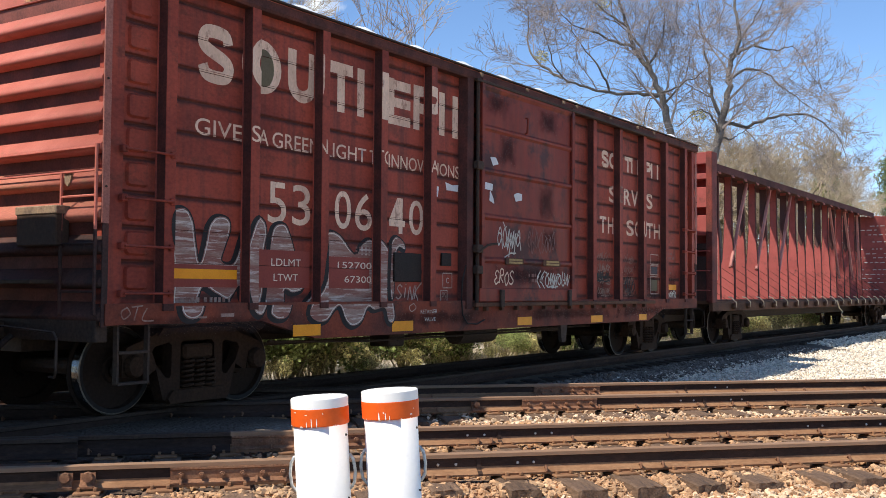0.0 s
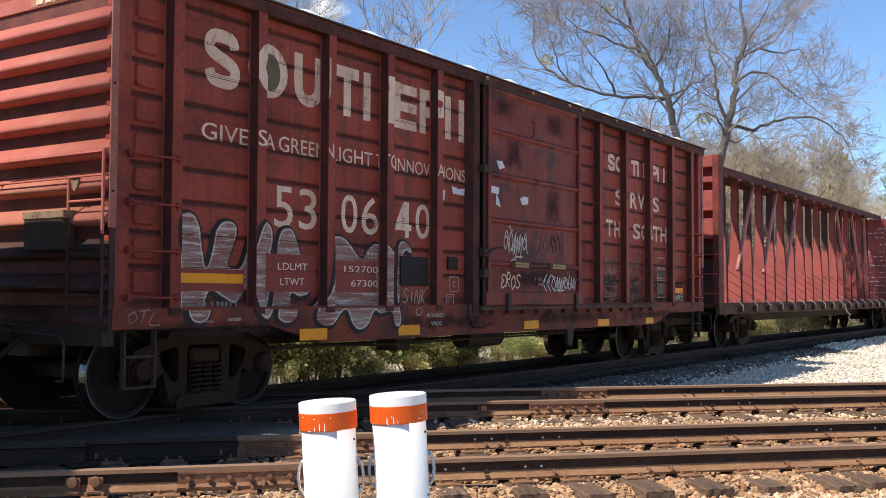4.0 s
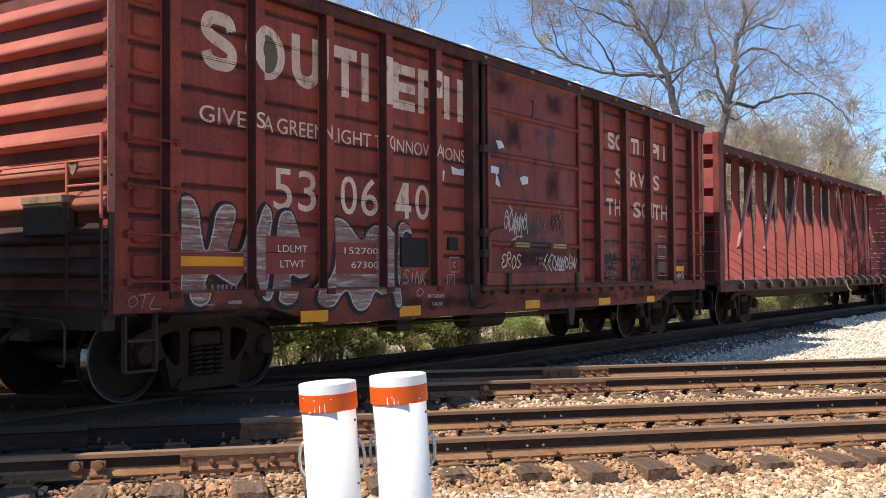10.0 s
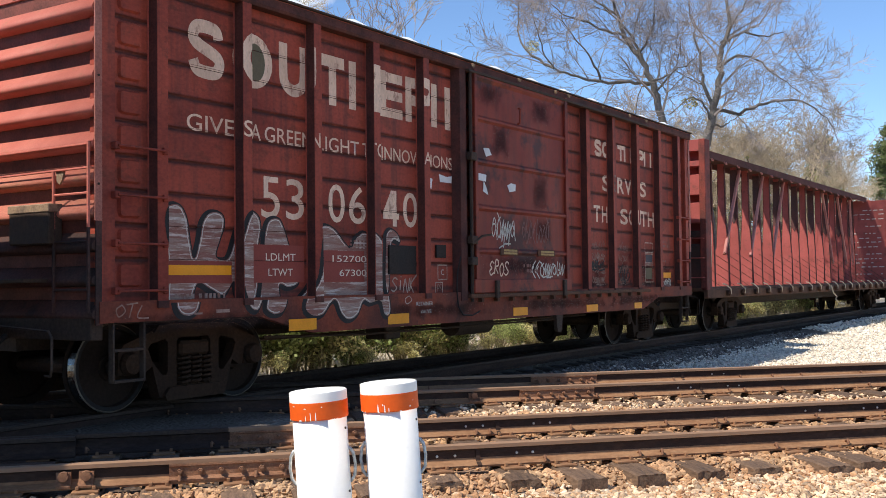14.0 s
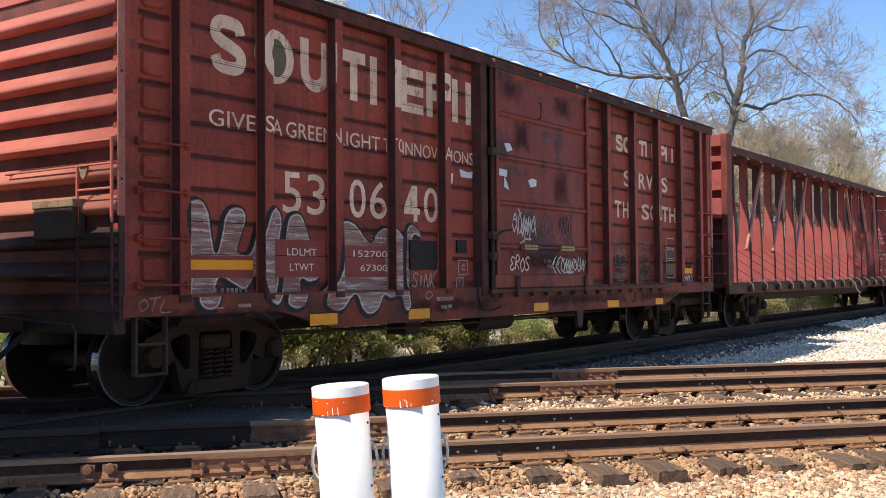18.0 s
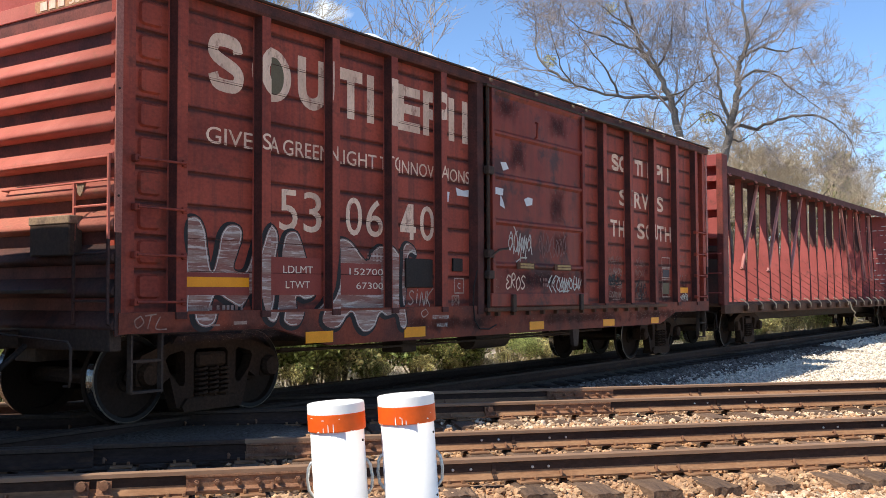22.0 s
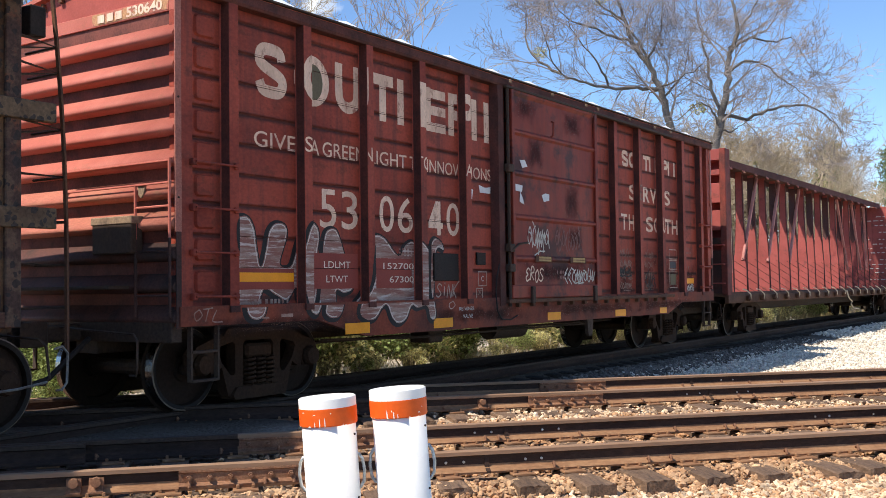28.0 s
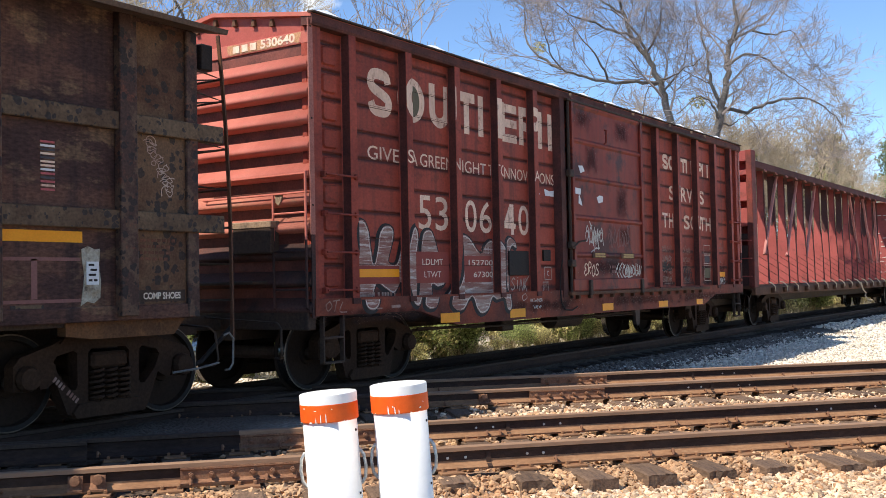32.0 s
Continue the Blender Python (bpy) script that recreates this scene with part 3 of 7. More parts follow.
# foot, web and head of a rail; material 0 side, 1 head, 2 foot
# on the near side the head's shade and the sunlit foot are in the colours
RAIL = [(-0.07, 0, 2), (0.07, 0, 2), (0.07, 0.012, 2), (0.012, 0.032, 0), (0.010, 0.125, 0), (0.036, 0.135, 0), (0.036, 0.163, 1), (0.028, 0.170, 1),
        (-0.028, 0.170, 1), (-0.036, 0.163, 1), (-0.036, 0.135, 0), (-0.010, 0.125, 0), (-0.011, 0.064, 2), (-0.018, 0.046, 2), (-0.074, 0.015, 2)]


def rail_mesh(name, a, b, height=0.17, dark=False):
    bm = B()
    k = height / 0.17
    lo, hi = [bm.verts.new((a, y, z * k)) for y, z, _ in RAIL], [bm.verts.new((b, y, z * k)) for y, z, _ in RAIL]
    n = len(RAIL)
    for i in range(n):
        f = bm.faces.new((lo[i], lo[(i + 1) % n], hi[(i + 1) % n], hi[i]))
        f.material_index = RAIL[i][2]
    bm.faces.new(lo[::-1])
    bm.faces.new(hi)
    # dark: the train's shade is put into the rail colours
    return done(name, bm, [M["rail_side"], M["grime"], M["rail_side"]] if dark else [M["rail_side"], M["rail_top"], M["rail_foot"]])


def tie_mesh(length, wide=0.22, dark=False, seed=0):
    """A hewn tie with frayed, split ends."""
    bm = B()
    rnd = random.Random(seed)
    n = 9
    ys = [-length / 2, -length / 2 + 0.06, -length / 2 + 0.2, -length / 4, 0, length / 4, length / 2 - 0.2, length / 2 - 0.06, length / 2]
    ring = []
    for k, y in enumerate(ys):
        row = []
        for c in range(n):
            x = -wide / 2 + wide * c / (n - 1)
            end = abs(y) > length / 2 - 0.1
            split = 0.007 if end and c in (3 + seed % 3, 6) else 0.0
            fray = rnd.uniform(-0.010, 0.006) if k in (0, len(ys) - 1) else 0.0
            row.append(bm.verts.new((x + rnd.uniform(-0.003, 0.003), y + fray * (1 if y < 0 else -1), -split - (0.010 if c in (0, n - 1) else 0.0) + rnd.uniform(-0.004, 0.002) - (0.006 if end else 0))))
        row += [bm.verts.new((wide / 2, y, -0.18)), bm.verts.new((-wide / 2, y, -0.18))]
        ring.append(row)
    m = n + 2
    for a, b in zip(ring, ring[1:]):
        for c in range(m):
            bm.faces.new((a[c], a[(c + 1) % m], b[(c + 1) % m], b[c]))
    bm.faces.new(ring[0])
    bm.faces.new(ring[-1])
    return done("tie", bm, M["shaded_tie"] if dark else M["tie"])


def child(name, me, parent, at):
    ob = new(name, me)
    ob.parent = parent
    ob.matrix_basis = at
    return ob


def plate_mesh():
    bm = B()
    box(bm, -0.09, 0.09, -0.17, 0.17, 0, 0.018, 0.004)
    for sx in (-1, 1):
        for sy in (-1, 1):
            box(bm, sx * 0.055 - 0.012, sx * 0.055 + 0.012, sy * 0.095 - 0.02, sy * 0.095 + 0.015, 0.018, 0.045, 0.004)
    return done("tie_plate", bm, M["rail_foot"])


def anchor_mesh():
    bm = B()
    tube(bm, [(0, -0.09, 0.02), (0, -0.075, 0.06), (0.012, -0.03, 0.035), (0, 0.0, -0.01)], 0.012, 5)
    return done("rail_anchor", bm, M["rust"])


def bar_mesh(length, holes):
    """A bolted angle bar that lies against the web of a rail, with its bolts."""
    bm = B()
    prism(bm, [(-0.014, 0.03), (-0.075, 0.016), (-0.078, 0.03), (-0.036, 0.048), (-0.034, 0.112), (-0.045, 0.120), (-0.044, 0.134), (-0.014, 0.134)], "x", -length / 2, length / 2)
    return done("joint_bar", bm, M["rust"])


def bolt_mesh():
    bm = B()
    prism(bm, [(0.021 * math.cos(a * math.tau / 6), 0.021 * math.sin(a * math.tau / 6)) for a in range(6)], "y", -0.034, 0.0)
    tube(bm, [(0, -0.058, 0), (0, -0.03, 0)], 0.012, 8)
    return done("bolt", bm, M["rust"])


PLATE, ANCHOR, BOLT = plate_mesh(), anchor_mesh(), bolt_mesh()


def track(name, rails, u0, u1, spacing, phase, tie_ends, top, at, label, plates=True, as_laid={}, casting=None):
    t = thing(name, label, "railway track", kind="structure", at=at)
    foot = top - 0.17
    for k, v in enumerate(rails):
        # stretches of rail coloured darker where the train shades them
        lo, hi = casting[k] if casting else (u0, u0)
        if hi > lo:
            child("rail", rail_mesh("rail", u0, lo), t, pose(0, v, foot))
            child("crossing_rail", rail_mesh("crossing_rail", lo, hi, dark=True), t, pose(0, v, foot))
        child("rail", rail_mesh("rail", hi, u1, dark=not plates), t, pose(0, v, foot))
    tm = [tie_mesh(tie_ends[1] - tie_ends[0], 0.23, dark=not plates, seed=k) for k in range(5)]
    mid = (tie_ends[0] + tie_ends[1]) / 2
    n0, n1 = math.ceil((u0 - phase) / spacing), math.floor((u1 - phase) / spacing)
    for i in range(n0, n1 + 1):
        u = phase + i * spacing + random.uniform(-0.03, 0.03)
        slip = random.uniform(-0.06, 0.06)
        if i in as_laid:
            u, slip = as_laid[i][0], as_laid[i][1] - tie_ends[0]
        child("tie", tm[i % len(tm)], t, pose(u, mid + slip, foot - 0.018, 0, 0, random.uniform(-1.5, 1.5)))
        if plates and -1 < u < 12:
            for v in rails:
                child("tie_plate", PLATE, t, pose(u, v, foot - 0.018, 0, 0, random.uniform(-1, 1)))
                if random.random() < 0.7:
                    child("rail_anchor", ANCHOR, t, pose(u + random.choice((-0.14, 0.14)), v, foot))
    return t


def joint(t, u, v, top, length, bolts, side=-1):
    me = bar_mesh(length, bolts)
    bar = child("joint_bar", me, t, pose(u, v, top - 0.17) if side < 0 else pose(u, v, top - 0.17, 0, 0, 180))
    for i in range(bolts):
        x = (i - (bolts - 1) / 2) * length / bolts
        child("bolt", BOLT, bar, pose(x, -0.036, 0.08, 0, random.uniform(0, 60), 0))
    return bar


def weld(t, u, v, top):
    bm = B()
    prism(bm, [(-0.016, 0.13), (0.016, 0.13), (0.028, 0.04), (0.075, 0.018), (0.075, 0.0), (-0.075, 0.0), (-0.075, 0.018), (-0.028, 0.04)], "x", -0.018, 0.018)
    part("weld", bm, M["rail_side"], t, at=pose(u, v, top - 0.17))


def dots(t, spots, top):
    bm = B()
    lathe(bm, [(0.011, 0), (0.011, -0.006), (0.008, -0.008)], 10)
    me = done("web_mark", bm, M["chalk"])
    for u, v in spots:
        child("web_mark", me, t, pose(u, v - 0.012, top - 0.085))


def lug(t, u, v, top):
    bm = B()
    prism(bm, [(-0.012, 0.03), (-0.10, 0.016), (-0.10, 0.03), (-0.05, 0.07), (-0.04, 0.115), (-0.012, 0.12)], "x", -0.05, 0.05)
    prism(bm, [(0.036 * math.cos(a * math.tau / 8), 0.095 + 0.034 * math.sin(a * math.tau / 8)) for a in range(8)], "y", -0.105, -0.045)
    part("rail_brace", bm, M["rust"], t, at=pose(u, v, top - 0.17))


cross = pose(0, 0, 0, 0, 0, PHI)
track_1 = track("track_1", NEAR, -40, 60, 0.49, 3.63, (-4.06, -1.26), TOP, cross, "rusty near railway track on weathered wooden ties", casting=((-4.5, -3.0), (-3.5, 2.19)),
                as_laid={0: (3.68, -3.83), 1: (4.255, -3.92), 2: (4.66, -4.02), 3: (5.165, -4.0), 4: (5.635, -4.01), 5: (6.125, -4.02), 6: (6.65, -4.11)})
track_2 = track("track_2", FAR, -60, 80, 0.49, 3.75, (-0.1, 2.62), TOP, cross, "rusty railway track beyond, on weathered wooden ties", casting=((-0.9, 3.9), (0.7, 4.6)))
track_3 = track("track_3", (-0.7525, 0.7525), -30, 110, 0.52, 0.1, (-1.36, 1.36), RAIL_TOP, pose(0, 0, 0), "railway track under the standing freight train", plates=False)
joint(track_1, 2.30, NEAR[0], TOP, 1.15, 8)
joint(track_1, 2.95, NEAR[1], TOP, 1.5, 9)
joint(track_2, 6.07, FAR[0], TOP, 0.93, 6)
joint(track_2, 6.72, FAR[1], TOP, 0.93, 6)
for u in (1.02, 1.17):
    lug(track_1, u, NEAR[0], TOP)
lug(track_2, 5.04, FAR[0], TOP)
weld(track_1, 4.61, NEAR[1], TOP), weld(track_1, 4.0, NEAR[0], TOP), weld(track_2, 8.45, FAR[1], TOP), weld(track_2, 7.94, FAR[0], TOP)
dots(track_1, [(u, NEAR[0]) for u in (3.68, 3.82, 4.31, 4.44)] + [(u, NEAR[1]) for u in (4.31, 4.47, 4.96, 5.12, 7.80, 7.96, 8.46, 8.62)], TOP)
dots(track_2, [(u, FAR[0]) for u in (7.63, 7.80, 8.30, 8.45)] + [(u, FAR[1]) for u in (8.9, 9.08)], TOP)

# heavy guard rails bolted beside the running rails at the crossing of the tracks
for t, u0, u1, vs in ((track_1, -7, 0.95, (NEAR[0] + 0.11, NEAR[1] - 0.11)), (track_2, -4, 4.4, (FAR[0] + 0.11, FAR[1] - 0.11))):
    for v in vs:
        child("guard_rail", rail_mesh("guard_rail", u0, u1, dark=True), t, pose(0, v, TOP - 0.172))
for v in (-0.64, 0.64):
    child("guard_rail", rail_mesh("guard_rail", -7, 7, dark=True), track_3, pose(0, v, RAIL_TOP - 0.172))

# ---- freight train ----
SEAMS = [SEAM_LOW + SEAM_PITCH * k for k in range(9)]   # heights of the seams between the courses of the side sheets


def text_mesh(words, x0, x1, z0, z1, bold=0.0):
    """Letters that fill the box from x0 to x1 and z0 to z1, as faces in the plane y = 0."""
    cu = bpy.data.curves.new("letters", "FONT")
    cu.body = words
    cu.resolution_u = 4
    cu.offset = bold
    ob = new("letters", cu)
    bpy.context.view_layer.update()
    me = bpy.data.meshes.new_from_object(ob.evaluated_get(bpy.context.evaluated_depsgraph_get()))
    bpy.data.objects.remove(ob)
    bm = B()
    bm.from_mesh(me)
    bpy.data.meshes.remove(me)
    lo = [min(v.co[i] for v in bm.verts) for i in (0, 1)]
    hi = [max(v.co[i] for v in bm.verts) for i in (0, 1)]
    for v in bm.verts:
        v.co = (x0 + (v.co.x - lo[0]) / (hi[0] - lo[0]) * (x1 - x0), 0, z0 + (v.co.y - lo[1]) / (hi[1] - lo[1]) * (z1 - z0))
    return bm


def flat(bm, poly):
    bm.faces.new([bm.verts.new((x, 0, z)) for x, z in poly])
    return bm


def stroke(bm, pts, w):
    """A brush line of width w through points of a plane, as one ribbon."""
    pts = [Vector(p) for i, p in enumerate(pts) if i == 0 or (Vector(p) - Vector(pts[i - 1])).length > 1e-4]
    left, right = [], []
    for i, p in enumerate(pts):
        d = (pts[min(i + 1, len(pts) - 1)] - pts[max(i - 1, 0)])
        d = d.normalized() if d.length > 1e-6 else Vector((1, 0))
        n = Vector((-d.y, d.x)) * w / 2
        left.append(bm.verts.new((p.x + n.x, 0, p.y + n.y)))
        right.append(bm.verts.new((p.x - n.x, 0, p.y - n.y)))
    for i in range(len(pts) - 1):
        bm.faces.new((left[i], left[i + 1], right[i + 1], right[i]))
    return bm


def curve(pts, n=6, closed=False):
    """Smooth points through the given ones."""
    out, k = [], len(pts)
    for i in range(k if closed else k - 1):
        p = [Vector(pts[j % k]) if closed else Vector(pts[min(max(j, 0), k - 1)]) for j in (i - 1, i, i + 1, i + 2)]
        for s in range(n):
            t = s / n
            q = 0.5 * (2 * p[1] + (p[2] - p[0]) * t + (2 * p[0] - 5 * p[1] + 4 * p[2] - p[3]) * t * t + (3 * p[1] - p[0] - 3 * p[2] + p[3]) * t ** 3)
            out.append((q.x, q.y))
    return out if closed else out + [tuple(pts[-1])]


POSTS = [0.73, 1.900, 3.06, 4.20, 5.31, 10.34, 11.46, 12.585, 13.72, 14.79]
YW, YP = -1.470, -1.600


def car_strips():
    """Stretches of the side of the boxcar, with the depth of the surface on each."""
    out, x = [], 0.25
    for c in POSTS:
        out += [(x, c - 0.085, YW), (c - 0.068, c + 0.068, YP)]
        x = c + 0.085
        if c == POSTS[4]:
            out += [(x, 6.2, YW)]
            x = 9.45
    return out + [(x, 15.2, YW)]


STRIPS = car_strips()


def paint(name, bm, material, parent, lift=0.003, label="", strips=None):
    """Lays flat paint on the panels and posts of a side: each stretch at its own depth."""
    whole = B()
    low = [(0.23, 15.24, -1.585, -1)] if strips is None else []
    for x0, x1, y, *part_of in [(*q, 1) for q in strips or STRIPS] + low:
        piece = bm.copy()
        if strips is None:
            bmesh.ops.bisect_plane(piece, geom=piece.verts[:] + piece.edges[:] + piece.faces[:], plane_co=(0, 0, 1.092), plane_no=(0, 0, -part_of[0]), clear_outer=True)
        for x, sgn in ((x0, 1), (x1, -1)):
            bmesh.ops.bisect_plane(piece, geom=piece.verts[:] + piece.edges[:] + piece.faces[:], plane_co=(x, 0, 0), plane_no=(-sgn, 0, 0), clear_outer=True)
        if y == YW:
            for z in SEAMS:
                for q in (z - 0.008, z - 0.001):
                    bmesh.ops.bisect_plane(piece, geom=piece.verts[:] + piece.edges[:] + piece.faces[:], plane_co=(0, 0, q), plane_no=(0, 0, 1))
            cut = [f for f in piece.faces if any(abs(f.calc_center_median().z - z + 0.0045) < 0.0034 for z in SEAMS)]
            bmesh.ops.delete(piece, geom=cut, context="FACES")
        for v in piece.verts:
            v.co.y = (y[0] + (y[1] - y[0]) * (v.co.x - x0) / (x1 - x0) if isinstance(y, tuple) else y) - lift
        me = bpy.data.meshes.new("piece")
        piece.to_mesh(me)
        piece.free()
        whole.from_mesh(me)
        bpy.data.meshes.remove(me)
    bm.free()
    if not whole.faces:
        whole.free()
        return None
    return part(name, whole, material, parent, label)


def wheelset(parent, x, radius=0.457):
    """An axle with its two wheels, which turn."""
    bm = B()
    tube(bm, [(0, -1.05, 0), (0, -0.8, 0)], 0.075, 12)
    tube(bm, [(0, -0.8, 0), (0, 0.8, 0)], 0.085, 12)
    tube(bm, [(0, 0.8, 0), (0, 1.05, 0)], 0.075, 12)
    axle = part("axle", bm, M["grime"], parent, at=pose(x, 0, radius + RAIL_TOP))
    for s in (-1, 1):
        bm = B()
        prof = [(0.09, -0.80), (0.13, -0.80), (0.14, -0.775), (0.385, -0.755), (0.396, -0.812), (radius - 0.020, -0.82), (radius - 0.006, -0.812), (radius, -0.70), (radius + 0.026, -0.685), (radius + 0.02, -0.665), (0.38, -0.665), (0.37, -0.72), (0.14, -0.735), (0.12, -0.66), (0.09, -0.66)]
        lathe(bm, [(r, -s * h * -1) for r, h in prof], 48, [0, 0, 0, 0, 2, 3, 1, 0, 0, 0, 0, 0, 0, 0])
        part("wheel", bm, [M["wheel"], M["tread"], M["tread_rim"], M["rim_edge"]], axle, smooth=False)
    return axle


M["rim_edge"] = mat("rim_edge", (0.26, 0.20, 0.15), 0.5, 0.3, second=(0.12, 0.085, 0.06), scale=6, amount=0.7, grain=30, bump=0.05)
M["tread_rim"] = mat("tread_rim", (0.026, 0.020, 0.016), 0.8, 0.0, second=(0.045, 0.032, 0.025), scale=6, amount=0.6, grain=30, bump=0.1)


def spring(bm, x, y, z0, z1, r, wire):
    turns = 6
    pts = [(x + r * math.cos(a), y + r * math.sin(a), z0 + (z1 - z0) * a / (turns * math.tau)) for a in np.linspace(0, turns * math.tau, turns * 10 + 1)]
    tube(bm, pts, wire, 5)


def truck(parent, x, base=1.727, radius=0.457):
    """A three-piece freight truck: side frames, bolster, springs, bearings and wheelsets. Returns the wheelsets with their places."""
    h = base / 2
    for s in (-1, 1):
        a, b = s * 0.93, s * 1.07
        bm = B()
        loops = [[(-h - 0.13, 0.58), (-h - 0.06, 0.66), (-0.62, 0.76), (-0.50, 0.82), (0.50, 0.82), (0.62, 0.76), (h + 0.06, 0.66), (h + 0.13, 0.58), (h + 0.13, 0.36), (h + 0.08, 0.36), (h + 0.08, 0.54), (h - 0.10, 0.56), (h - 0.14, 0.36), (h - 0.20, 0.36), (h - 0.30, 0.42), (0.47, 0.10), (0.36, 0.06),
                  (-0.36, 0.06), (-0.47, 0.10), (-h + 0.30, 0.42), (-h + 0.20, 0.36), (-h + 0.14, 0.36), (-h + 0.10, 0.56), (-h - 0.08, 0.54), (-h - 0.08, 0.36), (-h - 0.13, 0.36)],
                 [(-0.24, 0.20), (0.24, 0.20), (0.24, 0.66), (0.20, 0.70), (-0.20, 0.70), (-0.24, 0.66)]]
        for q in (-1, 1):
            loops.append([(q * 0.36, 0.66), (q * 0.40, 0.69), (q * 0.58, 0.65), (q * 0.62, 0.60), (q * 0.56, 0.46), (q * 0.43, 0.32), (q * 0.38, 0.32), (q * 0.36, 0.36)])
        edges = []
        for lp in loops:
            vs = [bm.verts.new((px, a, pz)) for px, pz in lp]
            edges += [bm.edges.new((vs[i], vs[(i + 1) % len(vs)])) for i in range(len(vs))]
        bmesh.ops.triangle_fill(bm, use_beauty=True, edges=edges, normal=(0, 1, 0))
        ext = bmesh.ops.extrude_face_region(bm, geom=bm.faces[:])
        for v in ext["geom"]:
            if isinstance(v, bmesh.types.BMVert):
                v.co.y = b
        prism(bm, [(-0.40, 0.055), (0.40, 0.055), (0.43, 0.11), (0.36, 0.19), (-0.36, 0.19), (-0.43, 0.11)], "y", a - s * 0.05, b + s * 0.04)
        prism(bm, [(-0.56, 0.765), (0.56, 0.765), (0.50, 0.84), (-0.50, 0.84)], "y", a - s * 0.03, b + s * 0.03)
        part("side_frame", bm, M["truck_iron"], parent, at=pose(x, 0, 0.016))
        for i in (-0.155, 0, 0.155):
            for yy in (0.92, 1.08):
                bm = B()
                spring(bm, i, s * yy, 0.20, 0.50, 0.062, 0.017)
                part("spring", bm, M["truck_iron"], parent, at=pose(x, 0, 0.016))
        for q in (-1, 1):
            bm = B()
            lathe(bm, [(0.115, s * 1.05), (0.12, s * 1.10), (0.10, s * 1.15), (0.05, s * 1.16)], 16)
            for v in bm.verts:
                v.co += Vector((q * h, 0, radius + 0.01))
            box(bm, q * h - 0.11, q * h + 0.11, s * 0.90, s * 1.06, 0.36, 0.56)
            part("bearing", bm, M["truck_iron"], parent, at=pose(x, 0, 0.016))
    bm = B()
    box(bm, -0.21, 0.21, -1.10, 1.10, 0.50, 0.66, 0.03)
    part("bolster", bm, M["truck_iron"], parent, at=pose(x, 0, 0.016))
    bm = B()
    for q in (-1, 1):
        box(bm, q * 0.42 - 0.05, q * 0.42 + 0.05, -0.85, 0.85, 0.36, 0.46, 0.01)
        for s in (-1, 1):
            box(bm, q * 0.44 - 0.04, q * 0.44 + 0.04, s * 0.75 - 0.06, s * 0.75 + 0.06, 0.28, 0.56, 0.01)
    part("brake_beam", bm, M["truck_iron"], parent, at=pose(x, 0, 0.016))
    return [(wheelset(parent, x + q * h, radius), x + q * h, radius) for q in (-1, 1)]


def coupler(parent, x, s):
    bm = B()
    box(bm, min(x, x + s * 0.5), max(x, x + s * 0.5), -0.09, 0.09, 0.76, 0.94, 0.02)
    prism(bm, [(x + s * 0.45, -0.12), (x + s * 0.45, 0.14), (x + s * 0.68, 0.16), (x + s * 0.80, 0.08), (x + s * 0.78, 0.0), (x + s * 0.66, 0.02), (x + s * 0.66, -0.10), (x + s * 0.80, -0.14)], "z", 0.72, 0.98)
    bmesh.ops.bevel(bm, geom=bm.edges[:], offset=0.012, segments=1, affect="EDGES")
    part("coupler", bm, M["grime"], parent)
    bm = B()
    tube(bm, [(x + s * 0.15, -0.38, 0.80), (x + s * 0.40, -0.40, 0.62), (x + s * 0.62, -0.36, 0.42), (x + s * 0.80, -0.30, 0.36)], 0.028, 8)
    part("air_hose", bm, M["black"], parent)
    bm = B()
    tube(bm, [(x + s * 0.30, -0.1, 0.92), (x + s * 0.34, -0.5, 0.90), (x + s * 0.34, -1.30, 0.86), (x + s * 0.36, -1.38, 0.80), (x + s * 0.38, -1.40, 0.52), (x + s * 0.36, -1.36, 0.46), (x + s * 0.34, -1.25, 0.46)], 0.013, 6)
    part("uncoupling_lever", bm, M["grime"], parent)

LEN = 15.45
M["sill"] = mat("sill", (0.25, 0.052, 0.024), 0.75, second=(0.115, 0.040, 0.028), scale=1.1, amount=0.9, third=(0.05, 0.028, 0.022), third_scale=3, third_amount=0.6, grain=40, grain_amount=0.2, bump=0.2)
# darker red for the shaded post sides, and for grimy parts
M["post_shade_grime"] = mat("post_shade_grime", (0.115, 0.036, 0.026), 0.75, second=(0.045, 0.022, 0.019), scale=3, amount=0.7, grain=40, bump=0.2)


def side_wall(parent, s, material, label=""):
    """Side sheet with a raised seam at each course; s is -1 for the side with the posts at -y."""
    prof = [(1.40, 0.98), (1.47, 0.98)]
    for z in SEAMS:
        prof += [(1.47, z - 0.034), (1.463, z - 0.020), (1.452, z - 0.008), (1.455, z + 0.002), (1.4735, z + 0.016), (1.47, z + 0.040)]
    prof += [(1.47, 4.36), (1.40, 4.36)]
    bm = B()
    prism(bm, [(s * y, z) for y, z in prof], "x", 0.03, LEN - 0.03)
    return part("side_wall", bm, material, parent, label)


NUTS = (6.4, 7.75, 8.98, 9.46, 10.83, 12.04, 12.85)   # along the upper door track


